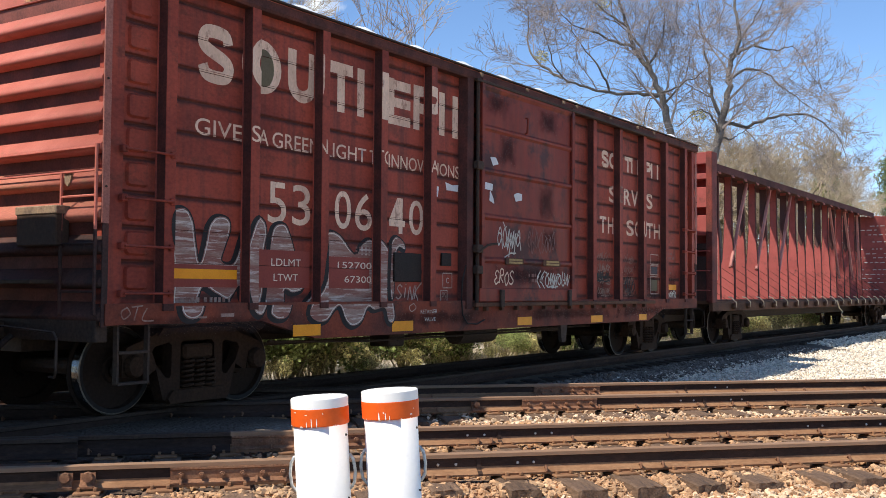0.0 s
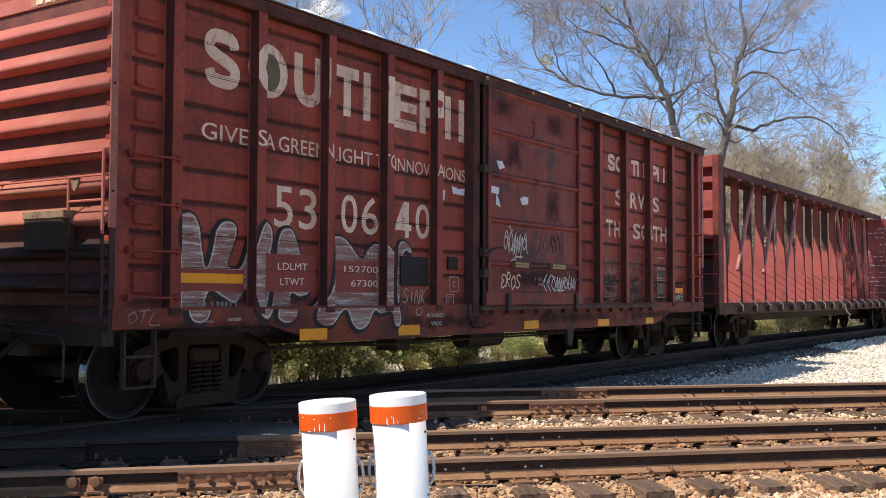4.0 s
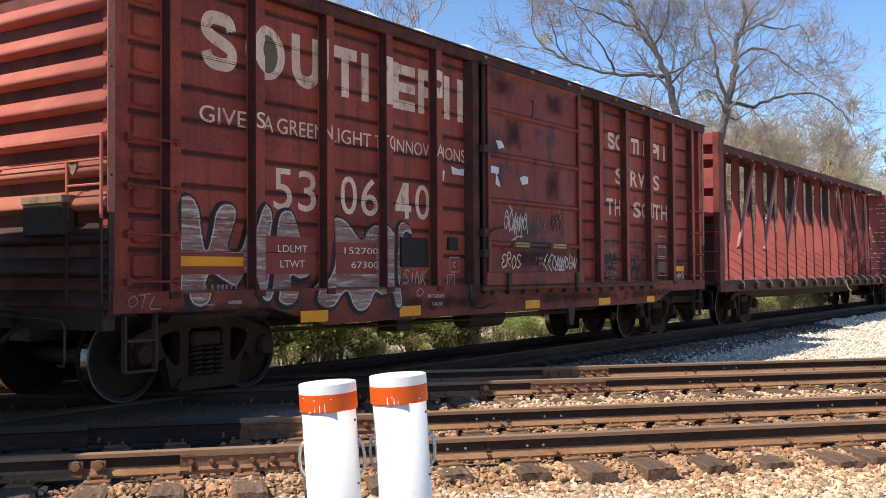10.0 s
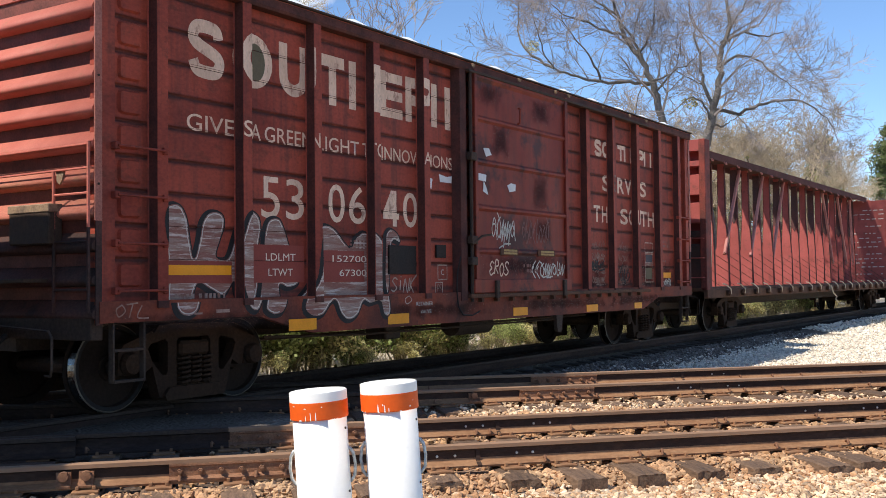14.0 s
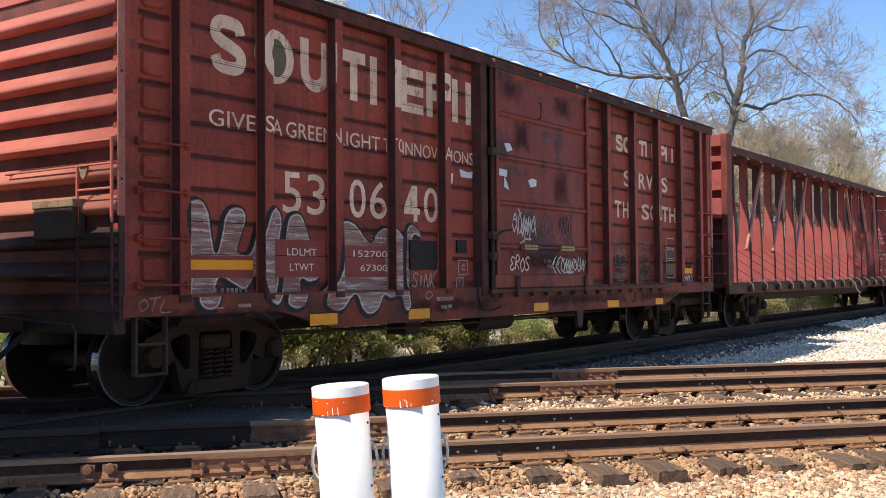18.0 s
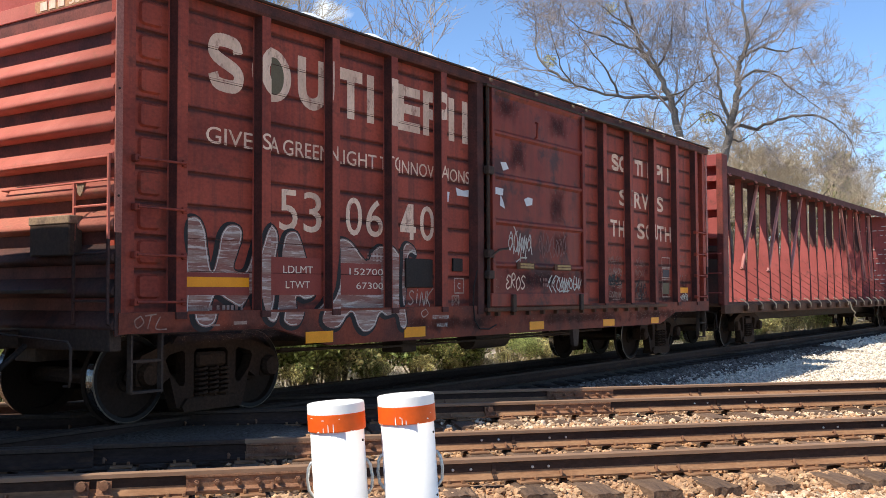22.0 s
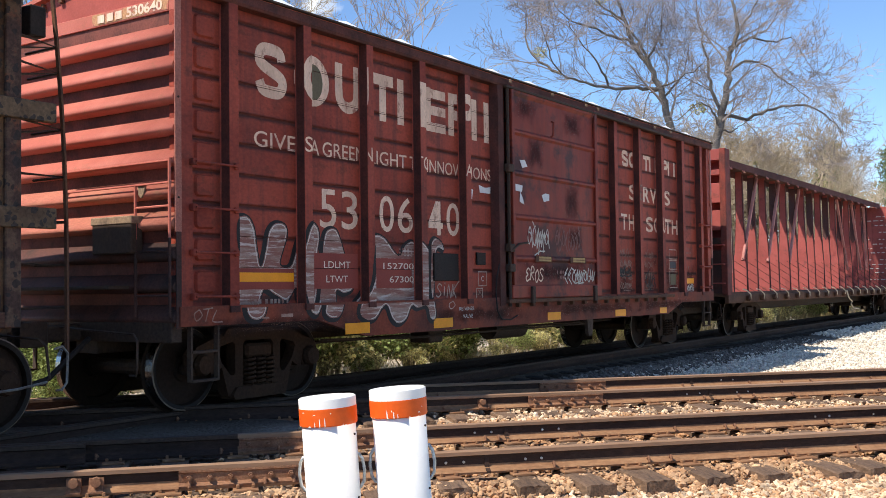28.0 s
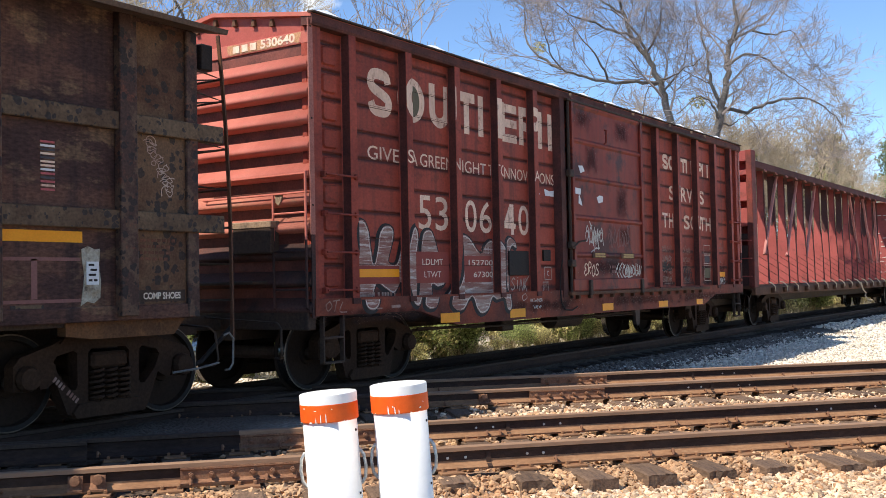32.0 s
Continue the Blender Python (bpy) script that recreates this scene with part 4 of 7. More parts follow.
def boxcar(at, near=True):
    car = thing("boxcar", "oxide-red steel boxcar with white lettering and silver graffiti" if near else "oxide-red boxcar farther along the train", "boxcar", "freight cars", at=at)
    red, end = M["car_red"], M["car_end"]
    for s in (-1, 1):
        side_wall(car, s, M["car_sheet"])
        # deep side sill, lower between the trucks
        bm = B()
        prism(bm, [(0.0, 0.92), (2.05, 0.92), (2.95, 0.70), (12.75, 0.70), (13.55, 0.92), (15.45, 0.92), (15.45, 1.12), (0.0, 1.12)], "y", s * 1.50, s * 1.585)
        part("side_sill", bm, M["sill"], car)
        bm = B()
        prism(bm, [(s * 1.44, 4.29), (s * 1.60, 4.29), (s * 1.615, 4.32), (s * 1.615, 4.41), (s * 1.58, 4.43), (s * 1.44, 4.43)], "x", -0.02, LEN + 0.02)
        part("top_chord", bm, M["post_shade_grime"], car)
        for c in POSTS:
            bm = B()
            prism(bm, [(c - 0.085, s * 1.472), (c - 0.080, s * 1.478), (c - 0.072, s * 1.482), (c - 0.068, s * 1.595), (c - 0.062, s * 1.60), (c + 0.062, s * 1.60), (c + 0.068, s * 1.595), (c + 0.072, s * 1.482), (c + 0.080, s * 1.478), (c + 0.085, s * 1.472)], "z", 1.05, 4.30)
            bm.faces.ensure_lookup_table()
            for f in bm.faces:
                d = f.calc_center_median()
                # side faces get the darker colour: their shade is painted in, with grime
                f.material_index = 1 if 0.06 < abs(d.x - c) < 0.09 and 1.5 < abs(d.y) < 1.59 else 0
            post = part("side_post", bm, [red, M["post_shade_grime"]], car)
            bm = B()
            prism(bm, [(c - 0.072, s * 1.588), (c - 0.066, s * 1.610), (c + 0.066, s * 1.610), (c + 0.072, s * 1.588)], "z", 1.045, 1.115)
            part("post_foot", bm, M["post_shade_grime"], post, "grimy casting at the foot")
        for x0, x1 in ((0.035, 0.215), (LEN - 0.215, LEN - 0.035)):
            bm = B()
            prism(bm, [(x0, s * 1.44), (x1, s * 1.44), (x1, s * 1.50), (x1 - 0.03, s * 1.56), (x0, s * 1.56)], "z", 0.92, 4.32)
            part("corner_post", bm, red, car)
        for x0, x1 in ((0.285, 0.570), (14.94, 15.18)):
            for z in [SEAM_LOW - SEAM_PITCH] + SEAMS[:8]:
                bm = B()
                rim, face = [], []
                za, zb, r = z + 0.050, z + SEAM_PITCH - 0.040, 0.05
                for cx, cz, a0 in ((x1 - r, zb - r, 0), (x0 + r, zb - r, 90), (x0 + r, za + r, 180), (x1 - r, za + r, 270)):
                    for a in (0, 45, 90):
                        c, n = math.cos(radians(a0 + a)), math.sin(radians(a0 + a))
                        rim.append(bm.verts.new((cx + r * c, s * 1.468, cz + r * n)))
                        face.append(bm.verts.new((cx + (r - 0.022) * c, s * 1.496, cz + (r - 0.022) * n)))
                for i in range(12):
                    bm.faces.new((rim[i], rim[(i + 1) % 12], face[(i + 1) % 12], face[i]))
                bm.faces.new(face)
                part("pressing", bm, red, car)
    # ends: pressed horizontal ribs between the corner angles, plain gable sheet above
    for x_end, s in ((0.0, -1), (LEN, 1)):
        x = x_end - s * 0.05

        def plate(name, d0, d1, y0, y1, z0, z1, material, label="", bevel=0.004):
            bm = B()
            box(bm, min(x + s * d0, x + s * d1), max(x + s * d0, x + s * d1), y0, y1, z0, z1, bevel)
            return part(name, bm, material, car, label)

        # sheet coloured darker than the ribs, for the shade in its recesses
        bm = B()
        prism(bm, [(-1.55, 0.94), (1.55, 0.94), (1.55, 4.20), (-1.55, 4.20)], "x", x, x - s * 0.04)
        part("end_wall", bm, M["end_sheet"], car, "recessed end sheet, grimy and darkened for the ribs' shade")
        prof = curve([(0.0, 0.118), (0.030, 0.088), (0.078, 0.042), (0.108, 0.006), (0.118, -0.022), (0.108, -0.046), (0.070, -0.064), (0.030, -0.072), (0.0, -0.078)], 2)
        for k in range(10):
            zc = 3.850 - k * 0.3145
            bm = B()
            prism(bm, [(x - s * 0.001 + s * d, zc + h) for d, h in prof], "y", -1.553, 1.553)
            # lowest ribs dark: the next car's shade is in the colour, with soot
            rib = part("end_rib", bm, M["end_shade_soot"] if k > 6 else M["end_rusty"] if k > 4 else end, car)
            for f in rib.data.polygons:
                f.use_smooth = abs(f.normal.y) < 0.5
        bm = B()
        prism(bm, [(-1.55, 4.20), (1.55, 4.20), (1.55, 4.39), (0, 4.64), (-1.55, 4.39)], "x", x, x - s * 0.04)
        part("gable", bm, M["gable"], car, "plain faded red gable sheet")
        for side in (-1, 1):
            bm = B()
            box(bm, min(x + s * 0.016, x + s * 0.098), max(x + s * 0.016, x + s * 0.098), min(side * 1.555, side * 1.574), max(side * 1.555, side * 1.574), 1.86, 4.36, 0.004)
            angle = part("corner_angle", bm, M["angle"], car, "weathered tan corner angle")
            bm = B()
            box(bm, min(x + s * 0.016, x + s * 0.085), max(x + s * 0.016, x + s * 0.085), min(side * 1.555, side * 1.570), max(side * 1.555, side * 1.570), 0.90, 1.86, 0.004)
            part("lower_angle", bm, M["end_shade_soot"], car, "lower corner angle, dark with painted shade and soot")
            for z in (4.27, 3.2, 2.2):
                bm = B()
                lathe(bm, [(0.012, 0.0), (0.012, 0.008), (0.006, 0.012)], 8)
                part("rivet", bm, M["grime"], angle, at=pose(x + s * 0.060, side * 1.574, z, 0, 0, 0 if side > 0 else 180))
        plate("number_board", 0.0, 0.022, -1.54, 1.54, 4.10, 4.245, end, "faded salmon board across the end")
        if s < 0:
            plate("board_patch", 0.022, 0.026, -1.40, -0.20, 4.115, 4.235, M["board_patch"], "peeling tan paint on the end board", 0.0)
        for y in (-0.95, -0.65, -0.33, 0.0, 0.33, 0.65, 0.95):
            bm = B()
            zt = 4.60 - 0.155 * abs(y)
            prism(bm, [(y - 0.032, zt - 0.085), (y + 0.032, zt - 0.085), (y + 0.022, zt - 0.03), (y + 0.012, zt), (y - 0.012, zt), (y - 0.022, zt - 0.03)], "x", min(x, x + s * 0.045), max(x, x + s * 0.045))
            part("end_bracket", bm, M["rust_dark"], car)
        # end sill, grab bars and ladder
        plate("end_sill", -0.05, 0.09, -1.5, 1.5, 0.76, 0.98, M["grime"], bevel=0.01)
        xl = x + s * 0.137
        for y, za in ((-1.53, 2.60), (-1.025, 2.36)):
            bm = B()
            tube(bm, [(x + s * 0.08, y, za), (xl, y, za - 0.012), (xl, y, 1.80)], 0.017, 6)
            part("ladder_rail", bm, end, car)
            bm = B()
            tube(bm, [(xl, y, 1.80), (xl, y, 1.02), (x + s * 0.05, y, 0.98)], 0.018, 6)
            part("lower_ladder_rail", bm, M["end_shade_soot"], car, "lower ladder rail, dark with painted shade and soot")
        for z in (2.116, 1.672, 1.228):
            bm = B()
            tube(bm, [(xl, -1.53, z), (xl, -1.025, z)], 0.012, 6)
            part("rung", bm, end if z > 2 else M["end_shade_soot"], car)
        for z in (2.565, 2.348):
            bm = B()
            tube(bm, [(x + s * 0.02, -1.53, z), (xl, -1.525, z), (xl, 0.14, z - 0.006), (x + s * 0.03, 0.15, z - 0.006)], 0.012, 6)
            part("grab_bar", bm, end, car)
        bm = B()
        prism(bm, [(-1.17, 2.345), (-1.05, 2.345), (-1.06, 2.25), (-1.10, 2.215), (-1.14, 2.26)], "x", min(x + s * 0.11, x + s * 0.13), max(x + s * 0.11, x + s * 0.13))
        part("bar_bracket", bm, M["box_tan"], car, "bent tan bracket")
        plate("brake_box", 0.05, 0.20, -1.04, -0.42, 1.66, 1.985, M["grime"], "weathered steel box on the end", 0.012)
        plate("brake_box_lid", 0.05, 0.21, -1.05, -0.41, 1.96, 2.04, M["box_tan"], "tan rusted lid", 0.008)
        plate("crossover_platform", 0.05, 0.37, -0.9, 0.9, 1.30, 1.34, M["grime"], bevel=0.006)
        x = x_end
        coupler(car, x, s)
    # roof: galvanised panels that bulge between their seams
    bm = B()
    prism(bm, [(-1.60, 4.38), (0, 4.62), (1.60, 4.38), (1.60, 4.43), (0, 4.67), (-1.60, 4.43)], "x", -0.03, LEN + 0.03)
    part("roof", bm, M["car_end"], car)
    for s in (-1, 1):
        bm = B()
        box(bm, -0.04, LEN + 0.04, min(s * 1.56, s * 1.645), max(s * 1.56, s * 1.645), 4.425, 4.445)
        part("drip_edge", bm, M["grime"], car)
    n = 13
    for i in range(n):
        a, b = 0.06 + i * (LEN - 0.12) / n, 0.06 + (i + 1) * (LEN - 0.12) / n
        for s in (-1, 1):
            bm = B()
            g = {}
            for iu in range(9):
                for iv in range(7):
                    u, v = iu / 8, iv / 6
                    x = a + 0.05 + (b - a - 0.1) * u
                    y = 0.06 + 1.46 * v
                    bulge = 0.15 * max(0.0, math.sin(math.pi * u)) ** 1.5 * min(1.0, v * 1.4) * min(1.0, (1 - v) * 7)
                    g[iu, iv] = bm.verts.new((x, s * y, 4.674 - 0.150 * y + bulge))
            for iu in range(8):
                for iv in range(6):
                    bm.faces.new((g[iu, iv], g[iu + 1, iv], g[iu + 1, iv + 1], g[iu, iv + 1]))
            part("roof_panel", bm, M["roof"], car, smooth=True)
    bm = B()
    box(bm, 0.1, LEN - 0.1, -1.42, 1.42, 0.90, 0.99)
    box(bm, 0.1, LEN - 0.1, -0.18, 0.18, 0.62, 0.90, 0.01)
    for x in (2.9, 4.4, 5.9, 7.7, 9.5, 11.0, 12.5):
        box(bm, x - 0.06, x + 0.06, -1.45, 1.45, 0.74, 0.90)
    part("underframe", bm, M["grime"], car)
    bm = B()
    tube(bm, [(2.6, -1.15, 0.66), (4.5, -1.15, 0.60), (10, -1.15, 0.60)], 0.016, 6)
    tube(bm, [(2.6, -0.4, 0.58), (12.6, -0.4, 0.58)], 0.022, 6)
    part("brake_pipe", bm, M["grime"], car)
    bm = B()
    box(bm, 5.0, 5.35, -1.1, -0.75, 0.50, 0.80, 0.02)
    part("valve_box", bm, M["grime"], car)
    bm = B()
    tube(bm, [(6.9, -0.9, 0.62), (7.9, -0.9, 0.62)], 0.17, 14)
    part("air_tank", bm, M["grime"], car)
    # door with its frame, ribs, tracks and lock rods
    for s in (-1, 1):
        ya = s * 1.56
        bm = B()
        box(bm, 6.46, 9.44, min(ya, ya + s * 0.05), max(ya, ya + s * 0.05), 1.14, 4.33, 0.006)
        door = part("door", bm, M["door_red"], car, "lighter red sliding door with dark stains")
        for z, hh in ((3.64, 0.05), (3.01, 0.05), (2.34, 0.05), (1.71, 0.05), (4.26, 0.07)):
            bm = B()
            prism(bm, [(s * 1.61, z - hh), (s * 1.645, z - hh * 0.3), (s * 1.645, z + hh * 0.3), (s * 1.61, z + hh)], "x", 6.52, 9.36)
            part("door_rib", bm, M["door_red"], door)
        for x0, x1 in ((6.46, 6.54), (9.34, 9.44)):
            bm = B()
            box(bm, x0, x1, min(s * 1.612, s * 1.655), max(s * 1.612, s * 1.655), 1.14, 4.33, 0.006)
            part("door_stile", bm, M["door_red"], door)
        bm = B()
        box(bm, 6.40, 9.50, min(s * 1.60, s * 1.66), max(s * 1.60, s * 1.66), 1.10, 1.30, 0.012)
        part("door_shoe", bm, M["door_red"], door)
        for x in (7.0, 9.2):
            bm = B()
            box(bm, x - 0.05, x + 0.05, min(s * 1.65, s * 1.70), max(s * 1.65, s * 1.70), 1.02, 1.28, 0.01)
            part("roller_bracket", bm, M["grime"], door)
        bm = B()
        box(bm, 6.30, 12.95, min(s * 1.50, s * 1.66), max(s * 1.50, s * 1.66), 1.03, 1.09, 0.006)
        for i in range(14):
            box(bm, 6.6 + i * 0.45, 6.66 + i * 0.45, min(s * 1.58, s * 1.65), max(s * 1.58, s * 1.65), 0.97, 1.03)
        part("door_track", bm, M["rust_dark"], car)
        bm = B()
        box(bm, 6.30, 12.95, min(s * 1.60, s * 1.665), max(s * 1.60, s * 1.665), 4.27, 4.31, 0.006)
        part("upper_door_track", bm, M["grime"], car)
        for x in NUTS:
            bm = B()
            box(bm, x - 0.03, x + 0.03, min(s * 1.655, s * 1.69), max(s * 1.655, s * 1.69), 4.345, 4.395, 0.008)
            part("track_nut", bm, M["box_tan"], car, "worn tan track nut")
        bm = B()
        prism(bm, [(6.10, s * 1.472), (6.14, s * 1.60), (6.30, s * 1.60), (6.34, s * 1.472)], "z", 1.0, 4.34)
        part("door_post", bm, M["post_shade_grime"], car)
        bm = B()
        tube(bm, [(6.12, s * 1.60, 1.62), (6.02, s * 1.605, 1.40), (5.99, s * 1.61, 1.15), (6.02, s * 1.615, 0.92), (6.14, s * 1.615, 0.80), (6.40, s * 1.615, 0.785), (6.62, s * 1.60, 0.84)], 0.011, 6)
        part("drain_hose", bm, M["black"], car)
        bm = B()
        tube(bm, [(6.385, s * 1.62, 0.98), (6.385, s * 1.62, 4.30)], 0.026, 8)
        part("lock_rod", bm, M["grime"], door)
        for z in (1.55, 1.85, 3.05):
            bm = B()
            box(bm, 6.29, 6.45, min(s * 1.60, s * 1.69), max(s * 1.60, s * 1.69), z - 0.05, z + 0.07, 0.012)
            part("lock_bracket", bm, M["grime"], door)
        bm = B()
        tube(bm, [(6.30, s * 1.68, 1.80), (6.55, s * 1.70, 1.92), (6.82, s * 1.69, 1.95)], 0.018, 6)
        part("lock_lever", bm, M["grime"], door)
        bm = B()
        prism(bm, [(9.10, 0.72), (9.34, 0.72), (9.30, 0.46), (9.27, 0.42), (9.17, 0.42), (9.14, 0.46)], "y", s * 1.50, s * 1.56)
        part("jack_bracket", bm, M["grime"], car, "dark bracket under the sill")
        bm = B()
        tube(bm, [(7.72, s * 1.65, 3.68), (7.72, s * 1.69, 3.70), (7.74, s * 1.69, 3.92), (7.74, s * 1.65, 3.93)], 0.018, 6)
        part("door_handle", bm, M["door_red"], door)
        # ladders by both corners, and steps below
        for x0, x1 in ((0.17, 0.75), (14.70, 15.28)):
            for z in (2.57, 2.11, 1.66, 1.215):
                bm = B()
                tube(bm, [(x0, s * 1.56, z), (x0, s * 1.63, z), (x1, s * 1.63, z), (x1, s * 1.58, z)], 0.013, 6)
                for x in (x0, x1):
                    box(bm, x - 0.03, x + 0.03, min(s * 1.555, s * 1.625), max(s * 1.555, s * 1.625), z - 0.035, z + 0.035, 0.008)
                part("side_rung", bm, M["car_red"], car)
        for x0, x1 in ((0.17, 0.53), (14.92, 15.28)):
            bm = B()
            for x in (x0, x1):
                box(bm, x - 0.012, x + 0.012, min(s * 1.50, s * 1.56), max(s * 1.50, s * 1.56), 0.37, 0.95)
            for z in (0.37, 0.66):
                box(bm, x0, x1, min(s * 1.49, s * 1.57), max(s * 1.49, s * 1.57), z - 0.012, z + 0.012)
            part("sill_step", bm, M["grime"], car)
    axles = truck(car, 1.61) + truck(car, 13.95)
    return car, axles


def boxcar_paint(car):
    """Lettering, stickers and graffiti on the side that faces the road."""
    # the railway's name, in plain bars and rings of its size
    bm = None

    def rect(x0, x1, z0, z1):
        flat(bm, [(x0, z0), (x1, z0), (x1, z1), (x0, z1)])

    def ring(x0, x1, z0, z1, w):
        cx, cz, rx, rz, k = (x0 + x1) / 2, (z0 + z1) / 2, (x1 - x0) / 2, (z1 - z0) / 2, 24
        p = [(math.cos(a * math.tau / k), math.sin(a * math.tau / k)) for a in range(k)]
        for (c0, s0), (c1, s1) in zip(p, p[1:] + p[:1]):
            flat(bm, [(cx + rx * c0, cz + rz * s0), (cx + rx * c1, cz + rz * s1), (cx + (rx - w) * c1, cz + (rz - w) * s1), (cx + (rx - w) * c0, cz + (rz - w) * s0)])

    def name_shapes(cells, z0, z1, w, strips=None):
        nonlocal bm
        h = z1 - z0
        for (x0, x1), kind in cells:
            bm = B()
            zm = (z0 + z1) / 2
            if kind == "bars":
                rect(x0, x0 + w, z0, z1)
                for z in (z0, zm - w / 2, z1 - w):
                    rect(x0 + w, x1, z, z + w * 0.9)
            elif kind == "step":
                stroke(bm, curve([(x1 - w * 0.6, z1 - w * 1.25), (x1 - w * 0.95, z1 - w * 0.55), (x0 + w * 1.0, z1 - w * 0.5), (x0 + w * 0.5, z1 - w * 1.2), (x0 + w * 0.9, zm + w * 0.35), (x1 - w * 0.9, zm - w * 0.35), (x1 - w * 0.5, z0 + w * 1.2), (x1 - w * 1.0, z0 + w * 0.5), (x0 + w * 0.95, z0 + w * 0.55), (x0 + w * 0.5, z0 + w * 1.25)], 5), w)
            elif kind == "ring":
                ring(x0, x1, z0, z1, w)
            elif kind == "posts":
                rect(x0, x0 + w, z0, z1)
                rect(x1 - w, x1, z0, z1)
            elif kind == "cup":
                stroke(bm, curve([(x0 + w * 0.5, z1), (x0 + w * 0.5, zm - w * 0.2), (x0 + w * 0.75, z0 + w * 0.95), ((x0 + x1) / 2, z0 + w * 0.5), (x1 - w * 0.75, z0 + w * 0.95), (x1 - w * 0.5, zm - w * 0.2), (x1 - w * 0.5, z1)], 5), w)
            elif kind == "hook":
                rect(x0, x0 + w, z0, z1)
                stroke(bm, curve([(x0 + w, z1 - w * 0.5), (x1 - w * 1.1, z1 - w * 0.5), (x1 - w * 0.5, z1 - w * 1.2), (x1 - w * 1.1, zm + w * 0.05), (x0 + w, zm)], 5), w)
            elif kind == "pole":
                rect((x0 + x1 - w) / 2, (x0 + x1 + w) / 2, z0, z1 - w)
                rect(x0, x1, z1 - w, z1)
            paint("name_shape", bm, M["letter"], car, label="worn cream painted shape", strips=strips)

    name_shapes([((1.17, 1.68), "step"), ((1.80, 2.42), "ring"), ((2.53, 3.02), "cup"), ((3.25, 3.70), "pole"), ((3.79, 4.268), "posts"), ((4.42, 4.92), "bars"), ((4.99, 5.50), "hook"), ((5.60, 6.08), "posts")], 3.41, 4.01, 0.14)
    for words, x0, x1 in (("GIVES", 1.15, 1.97), ("A", 2.07, 2.23), ("GREEN", 2.29, 3.09), ("LIGHT", 3.19, 3.98), ("TO", 4.05, 4.36), ("INNOVATIONS", 4.45, 6.12)):
        paint("painted_slogan", text_mesh(words, x0, x1, 2.845, 3.02, 0.004), M["letter"], car, label="worn cream painted slogan")
    bm = B()
    k = 24
    flat(bm, [(2.14 + 0.16 * math.cos(a * math.tau / k), 3.70 + 0.21 * math.sin(a * math.tau / k)) for a in range(k)])
    paint("patch", bm, M["olive"], car, 0.004, "olive overpaint patch")
    def four(x0, x1, z0, z1):
        """A stencilled 4 with an open counter."""
        rim = [(0.50, 1), (0.84, 1), (0.84, 0.37), (1, 0.37), (1, 0.20), (0.84, 0.20), (0.84, 0), (0.60, 0), (0.60, 0.20), (0, 0.20), (0, 0.38)]
        hole = [(0.60, 0.37), (0.22, 0.37), (0.60, 0.80)]
        spots, _, tris, *_ = geometry.delaunay_2d_cdt([Vector(q) for q in rim + hole], [], [list(range(11)), [11, 12, 13]], 4, 1e-5)
        fig = B()
        corners = [fig.verts.new((x0 + q.x * (x1 - x0), 0, z0 + q.y * (z1 - z0))) for q in spots]
        for tri in tris:
            fig.faces.new([corners[q] for q in tri])
        return fig

    for words, x0, x1 in (("5", 2.23, 2.53), ("3", 2.63, 2.94), ("0", 3.38, 3.69), ("6", 3.77, 4.11), ("4", 4.47, 4.82), ("0", 4.91, 5.24)):
        paint("car_number", four(x0, x1, 1.995, 2.46) if words == "4" else text_mesh(words, x0, x1, 1.995, 2.46, 0.004), M["letter"], car, label="worn cream painted car number")
    name_shapes([((10.87, 11.17), "step"), ((11.19, 11.51), "ring"), ((11.53, 11.81), "cup"), ((11.89, 12.18), "pole"), ((12.18, 12.55), "posts"), ((12.55, 12.79), "bars"), ((12.83, 13.17), "hook"), ((13.17, 13.55), "posts")], 3.52, 3.82, 0.075, [q for q in STRIPS if q[2] == YW])
    walls = [q for q in STRIPS if q[2] == YW]
    for letter, x0, x1, z0 in (("T", 10.79, 11.07, 2.32), ("H", 11.14, 11.38, 2.32), ("E", 11.4, 11.59, 2.32), ("S", 11.97, 12.32, 2.32), ("O", 12.37, 12.67, 2.32), ("T", 12.95, 13.26, 2.32), ("H", 13.32, 13.64, 2.32), ("S", 11.18, 11.52, 2.9), ("R", 11.85, 12.17, 2.9), ("V", 12.19, 12.53, 2.9), ("E", 12.57, 12.85, 2.9), ("S", 12.93, 13.25, 2.9)):
        paint("painted_slogan", text_mesh(letter, x0, x1, z0, z0 + 0.30, 0.02), M["letter"], car, strips=walls)
    # the letters that fall on the posts have nearly worn off
    for letter, x, z0, tone in (("E", 11.46, 2.90, "letter_worn"), ("U", 12.585, 2.32, "letter")):
        paint("painted_slogan", text_mesh(letter, x - 0.062, x + 0.062, z0, z0 + 0.30, 0.01), M[tone], car, strips=[(x - 0.068, x + 0.068, YP)])
    # graffiti first, weight panel over it
    def graffiti(pts):
        rim = curve(pts, 6, True)
        bm = B()
        spots, _, tris, *_ = geometry.delaunay_2d_cdt([Vector(q) for q in rim], [], [list(range(len(rim)))], 1, 1e-5)
        corners = [bm.verts.new((q.x, 0, q.y)) for q in spots]
        for tri in tris:
            bm.faces.new([corners[q] for q in tri])
        under = B()
        stroke(under, [(x - 0.03, z - 0.010) for x, z in rim + rim[:1]], 0.060)
        paint("graffiti_shadow", under, M["ink"], car, 0.0034, "black graffiti shadow")
        paint("graffiti_fill", bm, M["silver"], car, 0.0045, "streaky silver graffiti")
        bm = B()
